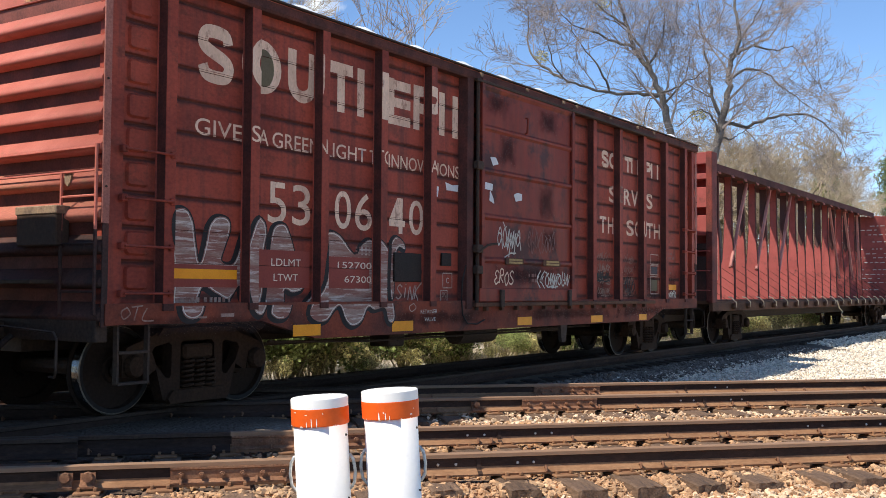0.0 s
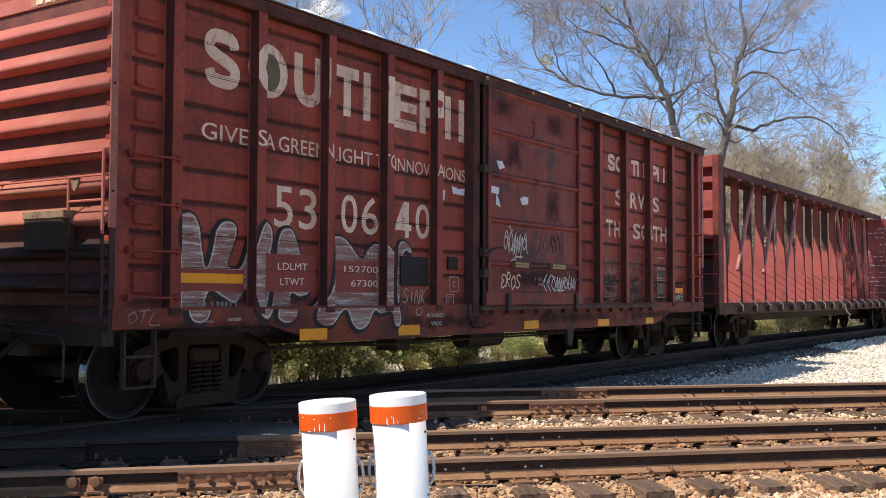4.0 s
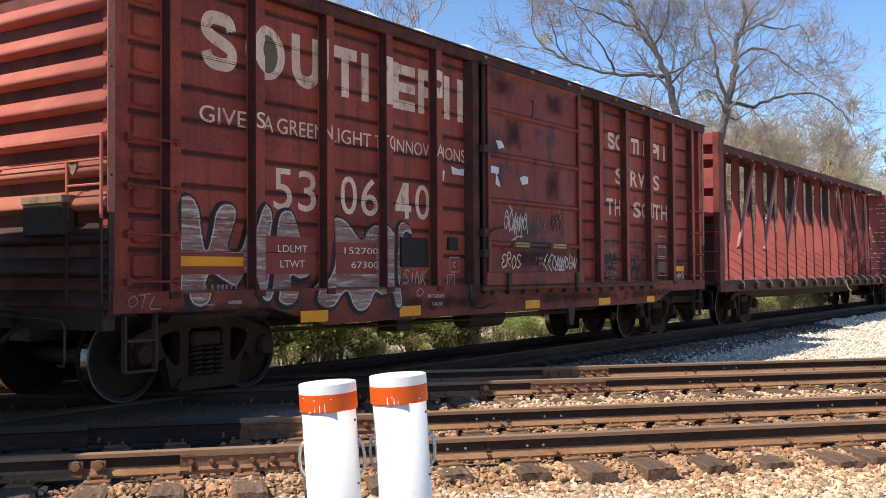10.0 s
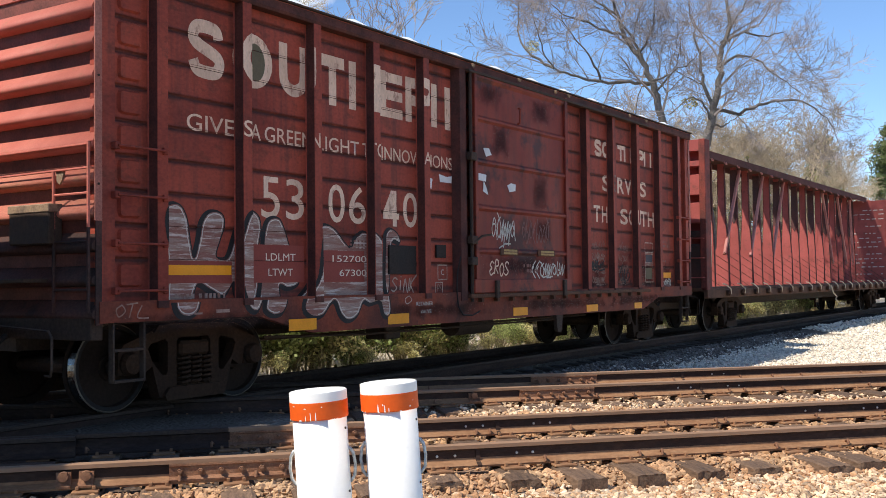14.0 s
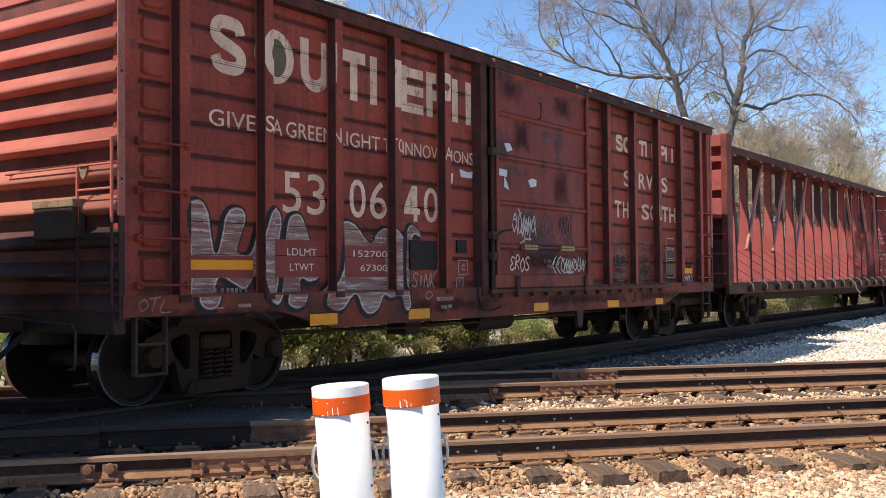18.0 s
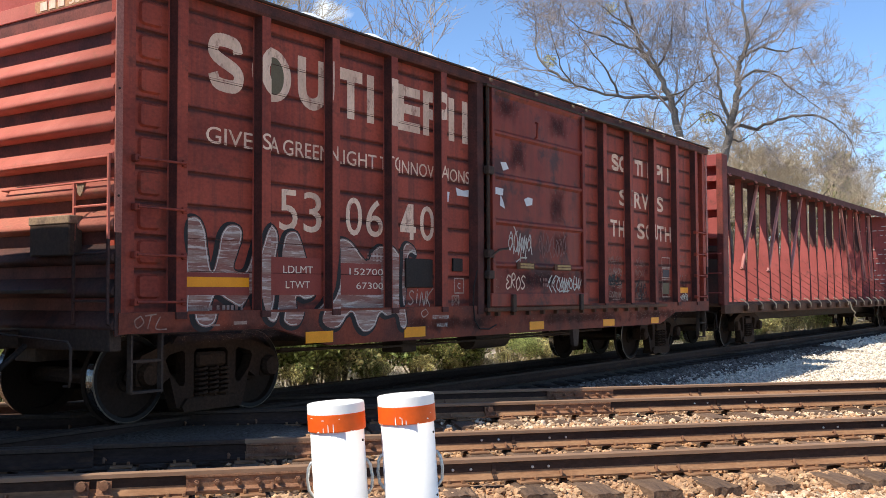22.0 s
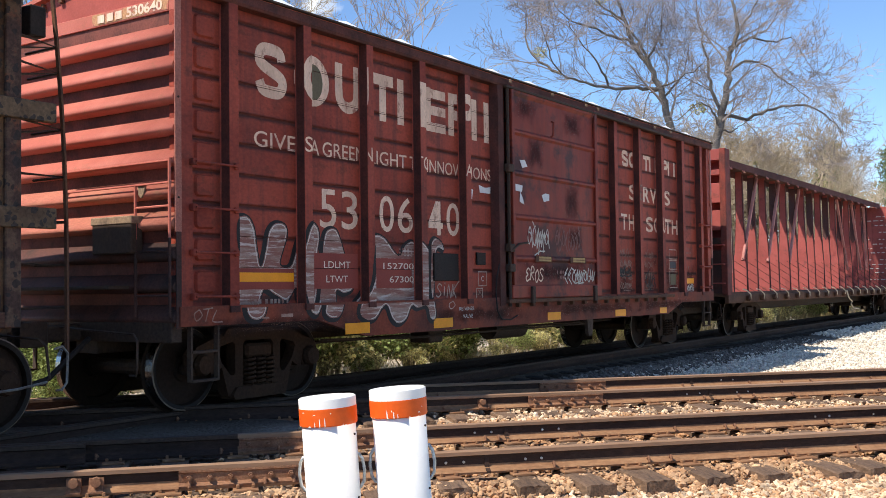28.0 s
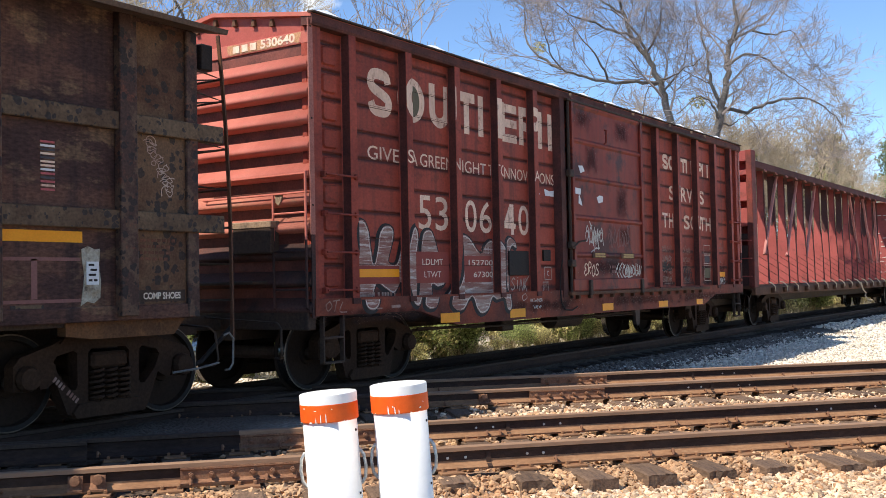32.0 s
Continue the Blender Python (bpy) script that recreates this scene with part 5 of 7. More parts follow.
        stroke(bm, rim + rim[:1], 0.017)
        paint("graffiti_outline", bm, M["ink"], car, 0.0060, "black graffiti outline")
        inner = []
        for i, (x, z) in enumerate(rim):
            (xa, za), (xb, zb) = rim[i - 1], rim[(i + 1) % len(rim)]
            d = Vector((xb - xa, zb - za))
            d = d.normalized() if d.length > 1e-6 else Vector((1, 0))
            inner.append((x + d.y * 0.026, z - d.x * 0.026))
        k3 = len(inner) // 3
        for q in range(3):
            bm = B()
            stroke(bm, inner[q * k3 + 4 : (q + 1) * k3 - 8], 0.011)
            paint("graffiti_highlight", bm, M["chalk"], car, 0.0055, "pale inner line of the graffiti")

    graffiti([(0.81, 1.92), (0.86, 2.04), (1.03, 2.08), (1.14, 1.96), (1.19, 1.71), (1.24, 1.54), (1.31, 1.71), (1.36, 1.91), (1.47, 2.02), (1.63, 2.01), (1.67, 1.89), (1.60, 1.72), (1.55, 1.56), (1.72, 1.55), (1.83, 1.79), (1.93, 2.0), (2.08, 2.06), (2.19, 2.0), (2.22, 1.86), (2.18, 1.66), (2.17, 1.24), (2.06, 0.99), (1.93, 1.02), (1.85, 1.18), (1.80, 1.29), (1.66, 1.15), (1.47, 1.21), (1.31, 1.28), (1.24, 1.19), (1.19, 1.01), (1.07, 0.95), (0.94, 0.99), (0.89, 1.13), (0.90, 1.36), (0.88, 1.61), (0.83, 1.75)])
    graffiti([(2.26, 1.64), (2.29, 1.86), (2.36, 1.98), (2.51, 2.0), (2.60, 1.88), (2.70, 1.65), (2.78, 1.5), (2.85, 1.29), (2.67, 1.22), (2.52, 1.25), (2.52, 1.08), (2.44, 0.95), (2.29, 0.93), (2.18, 0.99), (2.19, 1.1), (2.22, 1.24)])
    graffiti([(2.82, 0.97), (2.85, 1.1), (2.97, 1.2), (3.09, 1.36), (3.15, 1.66), (3.21, 1.9), (3.33, 1.96), (3.5, 1.91), (3.68, 1.76), (3.80, 1.70), (3.9, 1.82), (4.06, 1.9), (4.22, 1.84), (4.36, 1.66), (4.44, 1.37), (4.42, 1.15), (4.46, 0.93), (4.40, 0.84), (4.31, 0.88), (4.24, 1.03), (4.03, 1.01), (3.90, 1.04), (3.78, 0.88), (3.61, 0.82), (3.47, 0.89), (3.37, 1.05), (3.27, 1.03), (3.13, 0.9), (2.95, 0.89)])
    graffiti([(4.52, 1.73), (4.53, 1.89), (4.63, 1.96), (4.78, 1.9), (4.83, 1.79), (4.68, 1.81), (4.62, 1.66), (4.60, 1.37), (4.57, 1.15), (4.52, 1.16), (4.50, 1.4)])
    for x0, x1, z0, z1 in ((0.83, 1.77, 1.28, 1.51), (2.03, 2.93, 1.28, 1.70), (3.2, 4.06, 1.28, 1.66)):
        bm = B()
        flat(bm, [(x0, z0), (x1, z0), (x1, z1), (x0, z1)])
        paint("weight_panel", bm, M["panel_red"], car, 0.0075, "repainted plum-red weight panel")
    for words, x0, x1, z0, z1 in (("LDLMT", 2.29, 2.78, 1.525, 1.605), ("LTWT", 2.33, 2.73, 1.355, 1.435), ("152700", 3.44, 4.10, 1.52, 1.60), ("67300", 3.57, 4.10, 1.35, 1.43)):
        paint("stencil", text_mesh(words, x0, x1, z0, z1), M["stencil"], car, 0.0100)
    bm = B()
    for i in range(5):
        for kk in range(3):
            rect(3.78 + i * 0.075, 3.815 + i * 0.075, 1.68 + kk * 0.045, 1.705 + kk * 0.045)
    for x0, x1, z in ((13.95, 14.30, 2.02), (13.95, 14.42, 1.93), (13.95, 14.25, 1.62), (14.0, 14.4, 1.12), (7.95, 8.4, 1.40), (7.9, 8.2, 1.48)):
        n = int((x1 - x0) / 0.05)
        for i in range(n):
            if (i * 7 + int(z * 100)) % 5:
                rect(x0 + i * 0.05, x0 + i * 0.05 + 0.034, z, z + 0.05)
    strips = STRIPS + [(6.5, 9.4, -1.612)]
    for words, x0, x1, z0, z1, y in (("RETAINER", 5.03, 5.42, 0.955, 1.005, -1.589), ("VALVE", 5.12, 5.38, 0.85, 0.90, -1.589), ("C", 5.80, 5.87, 1.36, 1.44, YW - 0.006)):
        tm = text_mesh(words, x0, x1, z0, z1)
        for v in tm.verts:
            v.co.y = y
        part("stencil", tm, M["chalk"], car)
    paint("small_stencils", bm, M["ghost"], car, 0.008, strips=strips)
    bm = B()
    for x0, x1 in ((0.98, 1.03), (1.05, 1.10), (1.12, 1.17), (1.19, 1.24), (1.30, 1.34), (1.38, 1.42), (1.44, 1.48), (1.50, 1.54), (1.56, 1.60), (1.64, 1.67)):
        rect(x0, x1, 1.125, 1.175)
    rect(1.13, 1.24, 0.965, 0.985)
    rect(1.43, 1.62, 0.975, 1.01)
    tagged(paint("small_print", bm, M["chalk_dim"], car, 0.010), "worn cream small print", kind="stuff")
    # stickers and plates
    for x0, x1, z0, z1, y in ((0.87, 1.76, 1.365, 1.465, YW - 0.01), (2.54, 3.01, 0.735, 0.865, -1.587), (4.40, 4.86, 0.735, 0.865, -1.587), (7.62, 8.07, 0.735, 0.86, -1.587), (10.20, 10.66, 0.72, 0.84, -1.587), (12.30, 12.66, 0.72, 0.83, -1.587), (13.86, 14.52, 1.30, 1.41, YW - 0.004)):
        bm = B()
        box(bm, x0, x1, y - 0.003, y + 0.001, z0, z1)
        part("reflector", bm, M["yellow"], car, "amber reflective strip")
    bm = B()
    for x0, x1, z0, z1 in ((4.56, 5.17, 1.37, 1.75), ):
        box(bm, x0, x1, YW - 0.03, YW, z0, z1, 0.008)
    part("route_board", bm, M["black"], car, "black painted route board")
    bm = B()
    box(bm, 5.66, 5.90, YW - 0.03, YW, 1.60, 1.78, 0.006)
    part("route_board", bm, M["black"], car)
    for i, (pts, y) in enumerate(((((6.74, 3.22), (6.90, 3.23), (6.98, 3.14), (6.82, 3.10)), -1.612), (((7.43, 2.72), (7.55, 2.76), (7.69, 2.75), (7.68, 2.65), (7.50, 2.62)), -1.612), (((6.53, 2.74), (6.60, 2.84), (6.82, 2.83), (6.80, 2.73)), -1.612),
                                  (((6.74, 2.74), (6.83, 2.62), (6.86, 2.54), (6.72, 2.58)), -1.612), (((5.52, 2.70), (5.61, 2.69), (5.58, 2.55), (5.50, 2.56)), YW), (((5.77, 2.77), (5.95, 2.74), (6.10, 2.76), (6.09, 2.66), (5.80, 2.66)), YW))):
        bm = B()
        flat(bm, pts)
        for v in bm.verts:
            v.co.y = y - 0.004
        g = bmesh.ops.extrude_face_region(bm, geom=bm.faces[:])
        for v in g["geom"]:
            if isinstance(v, bmesh.types.BMVert):
                v.co.y -= 0.002
        part("paper_placard", bm, M["sticker"], car, "torn white paper placard")
    for x0, x1 in ((7.13, 7.67), (8.31, 8.89)):
        bm = B()
        box(bm, x0, x1, -1.660, -1.646, 1.655, 1.755, 0.004)
        plate = part("door_plate", bm, M["rust_dark"], car, "rusty plate with dull yellow slots")
        bm = B()
        for z in (1.672, 1.714):
            box(bm, x0 + 0.10, x1 - 0.04, -1.664, -1.659, z, z + 0.030)
        part("plate_face", bm, M["old_yellow"], plate, "dull yellow")
    # scrawled tags on the door and the panels
    # loops, hooks and zigzags of a quick spray hand
    FORMS = ((((-0.2, 1.0), (0.15, 0.1), (0.45, 0.95), (0.6, 0.0), (1.1, 0.8)),),
             (((0.1, 0.6), (0.5, 1.0), (0.9, 0.6), (0.5, 0.2), (0.1, 0.55), (0.6, 0.75), (1.2, 0.1)),),
             (((0.3, 1.1), (0.2, 0.3), (0.5, 0.0), (0.9, 0.3), (0.4, 0.45)),),
             (((0.9, 1.1), (0.1, 0.5), (1.0, -0.15)), ((-0.1, 0.3), (0.6, 0.7))),
             (((0.0, 0.2), (0.5, 0.9), (0.3, 0.1), (0.9, 0.8), (0.7, -0.1)), ((-0.2, -0.1), (1.2, 0.0))),
             (((0.8, 0.9), (0.3, 0.7), (0.2, 0.3), (0.7, 0.1), (0.9, 0.5), (0.4, 0.9), (0.0, 1.0)),))

    def scrawl(x0, x1, z0, z1, seed, n, w, y, material, slant=0.3):
        rnd = random.Random(seed)
        bm = B()
        x = x0
        step = (x1 - x0) / n
        for i in range(n):
            form = FORMS[rnd.randrange(len(FORMS))]
            h = (z1 - z0) * rnd.uniform(0.7, 1.0)
            zb = z0 + rnd.uniform(0, 0.15) * (z1 - z0)
            for line in form:
                pts = [(x + (px * 1.05 + rnd.uniform(-0.06, 0.06)) * step, zb + (pz + rnd.uniform(-0.05, 0.05)) * h) for px, pz in line]
                pts = [(px + slant * (pz - z0) * 0.4, pz) for px, pz in pts]
                stroke(bm, curve(pts, 5), w * 0.8)
            x += step
        for v in bm.verts:
            v.co.y = y
        part("scrawl", bm, material, car, "scrawled paint tag")
    STROKES = dict(
        S=[[(0.9, 0.85), (0.45, 1.0), (0.1, 0.76), (0.5, 0.5), (0.9, 0.24), (0.5, 0.0), (0.05, 0.12)]], I=[[(0.5, 0.0), (0.45, 0.72)], [(0.42, 0.92), (0.5, 1.0)]],
        N=[[(0.0, 0.0), (0.12, 1.0), (0.75, 0.0), (0.9, 1.05)]], K=[[(0.15, 1.0), (0.1, 0.0)], [(1.1, 1.2), (0.2, 0.5), (0.75, -0.1), (0.6, -0.6), (0.95, -0.85)]],
        E=[[(0.9, 0.85), (0.4, 1.0), (0.1, 0.72), (0.5, 0.52), (0.1, 0.3), (0.4, 0.0), (0.95, 0.18)]], R=[[(0.1, 0.0), (0.15, 1.0), (0.7, 0.95), (0.75, 0.62), (0.2, 0.5), (0.9, 0.0)]],
        O=[[(0.5, 1.0), (0.05, 0.6), (0.45, 0.0), (0.95, 0.45), (0.5, 1.0)]], T=[[(0.45, -0.2), (0.5, 1.0)], [(-0.1, 0.92), (1.0, 1.05)]], L=[[(0.35, 1.0), (0.15, 0.0), (1.3, -0.1)]],
        P=[[(0.1, 0.0), (0.15, 1.0), (0.85, 0.85), (0.7, 0.5), (0.15, 0.45)]])

    def tag(words, x0, x1, z0, z1, w, y, material, lean=0.25):
        bm = B()
        step = (x1 - x0) / len(words)
        for i, letter in enumerate(words):
            for line in STROKES[letter]:
                stroke(bm, curve([(x0 + (i + px * 0.95 + lean * pz) * step, z0 + (pz + 0.10 * math.sin(i * 2.1)) * (z1 - z0)) for px, pz in line], 5), w)
        for v in bm.verts:
            v.co.y = y
        part("tag", bm, material, car, "sprayed handwritten tag")

    tag("EROS", 6.86, 7.44, 1.36, 1.56, 0.024, -1.616, M["letter"])
    tag("SINK", 4.62, 5.16, 1.15, 1.33, 0.020, YW - 0.006, M["chalk_mid"])
    tag("O", 4.74, 4.92, 0.985, 1.09, 0.013, -1.589, M["chalk_mid"])
    tag("OTL", 0.15, 0.53, 0.975, 1.085, 0.014, -1.590, M["chalk_dim"])
    tag("PS", 5.69, 5.80, 1.13, 1.23, 0.012, YW - 0.006, M["chalk_dim"])
    scrawl(6.92, 7.62, 1.82, 2.25, 4, 5, 0.026, -1.616, M["chalk"])
    scrawl(8.14, 9.28, 1.32, 1.60, 12, 8, 0.028, -1.616, M["chalk"])
    scrawl(7.85, 8.75, 1.85, 2.25, 15, 8, 0.022, -1.615, M["ghost"])
    for z, seed in ((1.80, 18), (1.60, 19), (1.40, 20), (1.18, 21)):
        scrawl(10.68, 11.24, z, z + 0.17, seed, 6, 0.016, YW - 0.004, M["tag_faint"] if z > 1.7 else M["chalk_dim"])
        scrawl(11.86, 12.30, z, z + 0.15, seed + 9, 5, 0.014, YW - 0.004, M["tag_faint"])
    scrawl(10.64, 11.24, 1.44, 1.64, 30, 5, 0.030, YW - 0.0055, M["ink"])
    scrawl(11.84, 12.34, 1.18, 1.56, 41, 3, 0.026, YW - 0.0055, M["ink"])
    scrawl(13.88, 14.50, 1.12, 1.28, 24, 7, 0.026, YW - 0.004, M["chalk"])
    bm = B()
    for x0, x1, z0, z1 in ((13.14, 13.54, 1.81, 2.00), (13.14, 13.54, 1.60, 1.78), (13.14, 13.54, 1.22, 1.56), (5.72, 5.95, 1.30, 1.50), (5.66, 5.83, 1.10, 1.26)):
        stroke(bm, [(x0, z0), (x1, z0), (x1, z1), (x0, z1), (x0, z0)], 0.02)
    tagged(paint("stencil_frame", bm, M["chalk_mid"], car, 0.005), "cream outlines of inspection squares", kind="stuff")
    for z0, z1, tone in ((1.62, 1.76, "tag_blue"), (1.28, 1.50, "olive")):
        bm = B()
        flat(bm, [(13.18, z0), (13.50, z0), (13.50, z1), (13.18, z1)])
        paint("stencil_square", bm, M[tone], car, 0.004, "dull painted inspection square")
    # bars of the mark on the end board
    bm = B()
    for i, (y0, y1) in enumerate(((-0.30, -0.41), (-0.45, -0.55), (-0.59, -0.69))):
        box(bm, 0.016, 0.022, y1, y0, 4.13, 4.215)
    part("end_mark", bm, M["letter"], car, "cream mark bars on the end board")
    bm = text_mesh("530640", 0.76, 1.31, 4.125, 4.235, 0.03)
    for v in bm.verts:
        v.co = Vector((0.019, -v.co.x, v.co.z))
    part("end_number", bm, M["letter"], car, "cream car number on the end board")


M["tag_faint"] = mat("tag_faint", (0.27, 0.155, 0.120), 0.7, second=(0.20, 0.075, 0.050), scale=6, amount=0.8, grain=60, bump=0.0)
M["chalk_mid"] = mat("chalk_mid", (0.52, 0.39, 0.31), 0.7, second=(0.34, 0.20, 0.15), scale=7, amount=0.8, grain=60, bump=0.0)
M["letter_worn"] = mat("letter_worn", (0.36, 0.19, 0.13), 0.7, second=(0.14, 0.045, 0.032), scale=7, amount=0.9, edge2=(0.40, 0.56), grain=60, bump=0.0)
M["panel_red"] = mat("panel_red", (0.285, 0.062, 0.045), 0.7, second=(0.22, 0.050, 0.038), scale=1.5, amount=0.7, grain=50, grain_amount=0.1, bump=0.05)
M["chalk_dim"] = mat("chalk_dim", (0.36, 0.24, 0.19), 0.7, second=(0.22, 0.09, 0.06), scale=6, amount=0.8, grain=60, bump=0.0)


def smudge_material(name, colour, most, ragged):
    """Sooty film that thins out towards the rim of its patch."""
    m = bpy.data.materials.new(name)
    m.use_nodes = True
    nd, ln = m.node_tree.nodes, m.node_tree.links
    bsdf, out = nd["Principled BSDF"], nd["Material Output"]
    bsdf.inputs["Base Color"].default_value = (*colour, 1)
    bsdf.inputs["Roughness"].default_value = 0.85
    bsdf.inputs["Specular IOR Level"].default_value = 0.15
    co = nd.new("ShaderNodeTexCoord")
    axis = nd.new("ShaderNodeSeparateXYZ")
    ln.new(co.outputs["Generated"], axis.inputs[0])
    edges = []
    for k in (0, 2):
        fold = nd.new("ShaderNodeMath")
        fold.operation = "PINGPONG"
        fold.inputs[1].default_value = 0.5
        ln.new(axis.outputs[k], fold.inputs[0])
        edges.append(fold.outputs[0])
    near = nd.new("ShaderNodeMath")
    near.operation = "MINIMUM"
    ln.new(edges[0], near.inputs[0])
    ln.new(edges[1], near.inputs[1])
    cloud = nd.new("ShaderNodeTexNoise")
    cloud.inputs["Scale"].default_value, cloud.inputs["Detail"].default_value = 5.0, 6.0
    ln.new(co.outputs["Object"], cloud.inputs["Vector"])
    both = nd.new("ShaderNodeMath")
    both.operation = "MULTIPLY_ADD"
    ln.new(cloud.outputs[0], both.inputs[0])
    both.inputs[1].default_value = ragged
    ln.new(near.outputs[0], both.inputs[2])
    film = nd.new("ShaderNodeMapRange")
    film.interpolation_type = "SMOOTHSTEP"
    film.inputs["From Min"].default_value, film.inputs["From Max"].default_value = ragged * 0.5, ragged * 0.5 + 0.45
    film.inputs["To Max"].default_value = most
    ln.new(both.outputs[0], film.inputs["Value"])
    clear = nd.new("ShaderNodeBsdfTransparent")
    blend = nd.new("ShaderNodeMixShader")
    ln.new(film.outputs[0], blend.inputs[0])
    ln.new(clear.outputs[0], blend.inputs[1])
    ln.new(bsdf.outputs[0], blend.inputs[2])
    ln.new(blend.outputs[0], out.inputs["Surface"])
    return m


M["smudge"] = smudge_material("smudge", (0.060, 0.026, 0.024), 0.62, 0.55)
M["soot"] = smudge_material("soot", (0.060, 0.030, 0.022), 0.55, 0.9)


def smudges(car):
    """Old soot patches on the door, and dirt on the lower courses of the bays."""
    spots = [(x, z, w, h, -1.6145, "smudge") for x, z, w, h in ((7.25, 3.37, 0.62, 0.60), (8.51, 2.67, 0.62, 0.66), (6.95, 4.02, 0.80, 0.42), (8.54, 3.98, 0.75, 0.46), (8.6, 2.08, 0.7, 0.45), (7.9, 1.50, 2.9, 0.36))]
    for a, b in zip(POSTS, POSTS[1:]):
        if b - a < 2:
            w = b - a - 0.26
            if a > 9:
                spots.append(((a + b) / 2, 1.40, w, 0.80, YW - 0.0022, "soot"))
    for x, w in ((1.5, 2.8), (5.6, 3.2), (9.3, 4.4), (12.6, 3.4)):
        spots.append((x, 0.89, w, 0.22, -1.5870, "soot"))
    for x, z, w, h, y, tone in spots:
        bm = B()
        flat(bm, [(x - w / 2, z - h / 2), (x + w / 2, z - h / 2), (x + w / 2, z + h / 2), (x - w / 2, z + h / 2)])
        for v in bm.verts:
            v.co.y = y
        part("smudge", bm, M[tone], car, "sooty smudge")


def brown_car(at):
    """Weathered brown car with belts and posts, roofed."""
    car = thing("covered_car", "rust-mottled brown steel freight car with horizontal belts", "freight car", "freight cars", at=at)
    L = 15.2
    x1 = -1.72
    x0 = x1 - L
    for s in (-1, 1):
        bm = B()
        box(bm, x0, x1, min(s * 1.46, s * 1.50), max(s * 1.46, s * 1.50), 1.08, 3.88)
        part("side_wall", bm, M["brown"], car)
        for z0, z1 in ((1.83, 2.01), (2.76, 2.93)):
            bm = B()
            box(bm, x0, x1 + 0.33, min(s * 1.50, s * 1.575), max(s * 1.50, s * 1.575), z0, z1, 0.008)
            part("belt", bm, M["brown_belt"], car, "pale blotched belt rail")
        bm = B()
        box(bm, x0, x1, min(s * 1.44, s * 1.53), max(s * 1.44, s * 1.53), 0.98, 1.12, 0.01)
        part("side_sill", bm, M["brown"], car)
        bm = B()
        box(bm, -2.53, x1 - 0.13, min(s * 1.499, s * 1.504), max(s * 1.499, s * 1.504), 1.13, 3.84)
        part("end_panel", bm, M["brown_ochre"], car, "ochre side panel with dark round blotches")
        for i in range(13):
            x = -2.62 - i * 1.17 * (1.2)
            if x < x0:
                break
            bm = B()
            box(bm, x - 0.10, x + 0.10, min(s * 1.50, s * 1.60), max(s * 1.50, s * 1.60), 1.02, 3.90, 0.01)
            part("side_post", bm, M["brown_post"], car)
        bm = B()
        box(bm, x1 - 0.14, x1 + 0.01, min(s * 1.45, s * 1.54), max(s * 1.45, s * 1.54), 0.98, 3.86, 0.01)
        part("corner_post", bm, M["brown_post"], car)
    for x in (x0, x1):
        bm = B()
        box(bm, x - 0.03, x + 0.03, -1.46, 1.46, 0.98, 3.90)
        for z in (1.4, 1.9, 2.4, 2.9, 3.4):
            box(bm, x - 0.08, x + 0.08, -1.44, 1.44, z - 0.06, z + 0.06, 0.02)
        part("end_wall", bm, M["brown"], car)
    bm = B()
    prism(bm, [(-1.93, 3.79), (-1.95, 3.835), (-0.8, 4.02), (0, 4.06), (0.8, 4.02), (1.95, 3.835), (1.93, 3.79), (1.5, 3.88), (0, 4.0), (-1.5, 3.88)], "x", x0 - 0.2, x1 + 0.05)
    part("roof", bm, M["brown_roof"], car)
    # end ladder standing off the body, with its brackets
    LADDER = [(-1.395, 3.90), (-1.345, 3.45), (-1.305, 3.00), (-1.275, 2.56), (-1.250, 1.91), (-1.240, 0.75)]
    bm = B()
    for a, b in zip(LADDER, LADDER[1:]):
        prism(bm, [(a[0] - 0.010, a[1]), (a[0] + 0.010, a[1]), (b[0] + 0.010, b[1]), (b[0] - 0.010, b[1])], "y", -1.53, -1.49)
    part("ladder_rail", bm, M["rust_dark"], car)
    for z in (3.45, 3.22, 2.72, 2.30, 1.90, 1.52, 1.14):
        bm = B()
        xr = np.interp(-z, [-q[1] for q in LADDER], [q[0] for q in LADDER])
        tube(bm, [(-1.72, -1.50, z + (0.05 if z > 2.5 else 0)), (xr, -1.50, z), (-1.72, -1.50, z - (0.07 if z > 2.5 else 0))], 0.012, 6)
        tube(bm, [(xr, -1.50, z), (xr, -1.05, z)], 0.012, 6)
        part("rung", bm, M["grime"], car)
    bm = B()
    box(bm, -1.57, -1.41, -1.45, -1.30, 3.53, 3.80, 0.01)
    part("end_box", bm, M["black"], car)
    bm = B()
    tube(bm, [(-1.38, -1.52, 0.78), (-1.30, -1.52, 0.80), (-1.24, -1.52, 0.74), (-1.25, -1.52, 0.48), (-1.30, -1.52, 0.42), (-1.36, -1.52, 0.42)], 0.012, 6)
    part("step", bm, M["dull_steel"], car)
    bm = B()
    tube(bm, [(-2.0, -1.45, 0.44), (-1.72, -1.5, 0.46), (-1.45, -1.52, 0.50)], 0.012, 6)
    part("pull_rod", bm, M["dull_steel"], car)
    bm = B()
    prism(bm, [(-3.2, 1.02), (-3.2, 0.86), (-2.9, 0.82), (-1.95, 0.82), (-1.80, 0.98), (-1.80, 1.02)], "y", -1.42, -1.30)
    part("bolster_cover", bm, M["bolster"], car, "rusty brown bolster plate")
    bm = B()
    box(bm, x0, x1, -1.4, 1.4, 0.94, 1.06)
    box(bm, x0, x1 + 0.1, -0.2, 0.2, 0.62, 0.94)
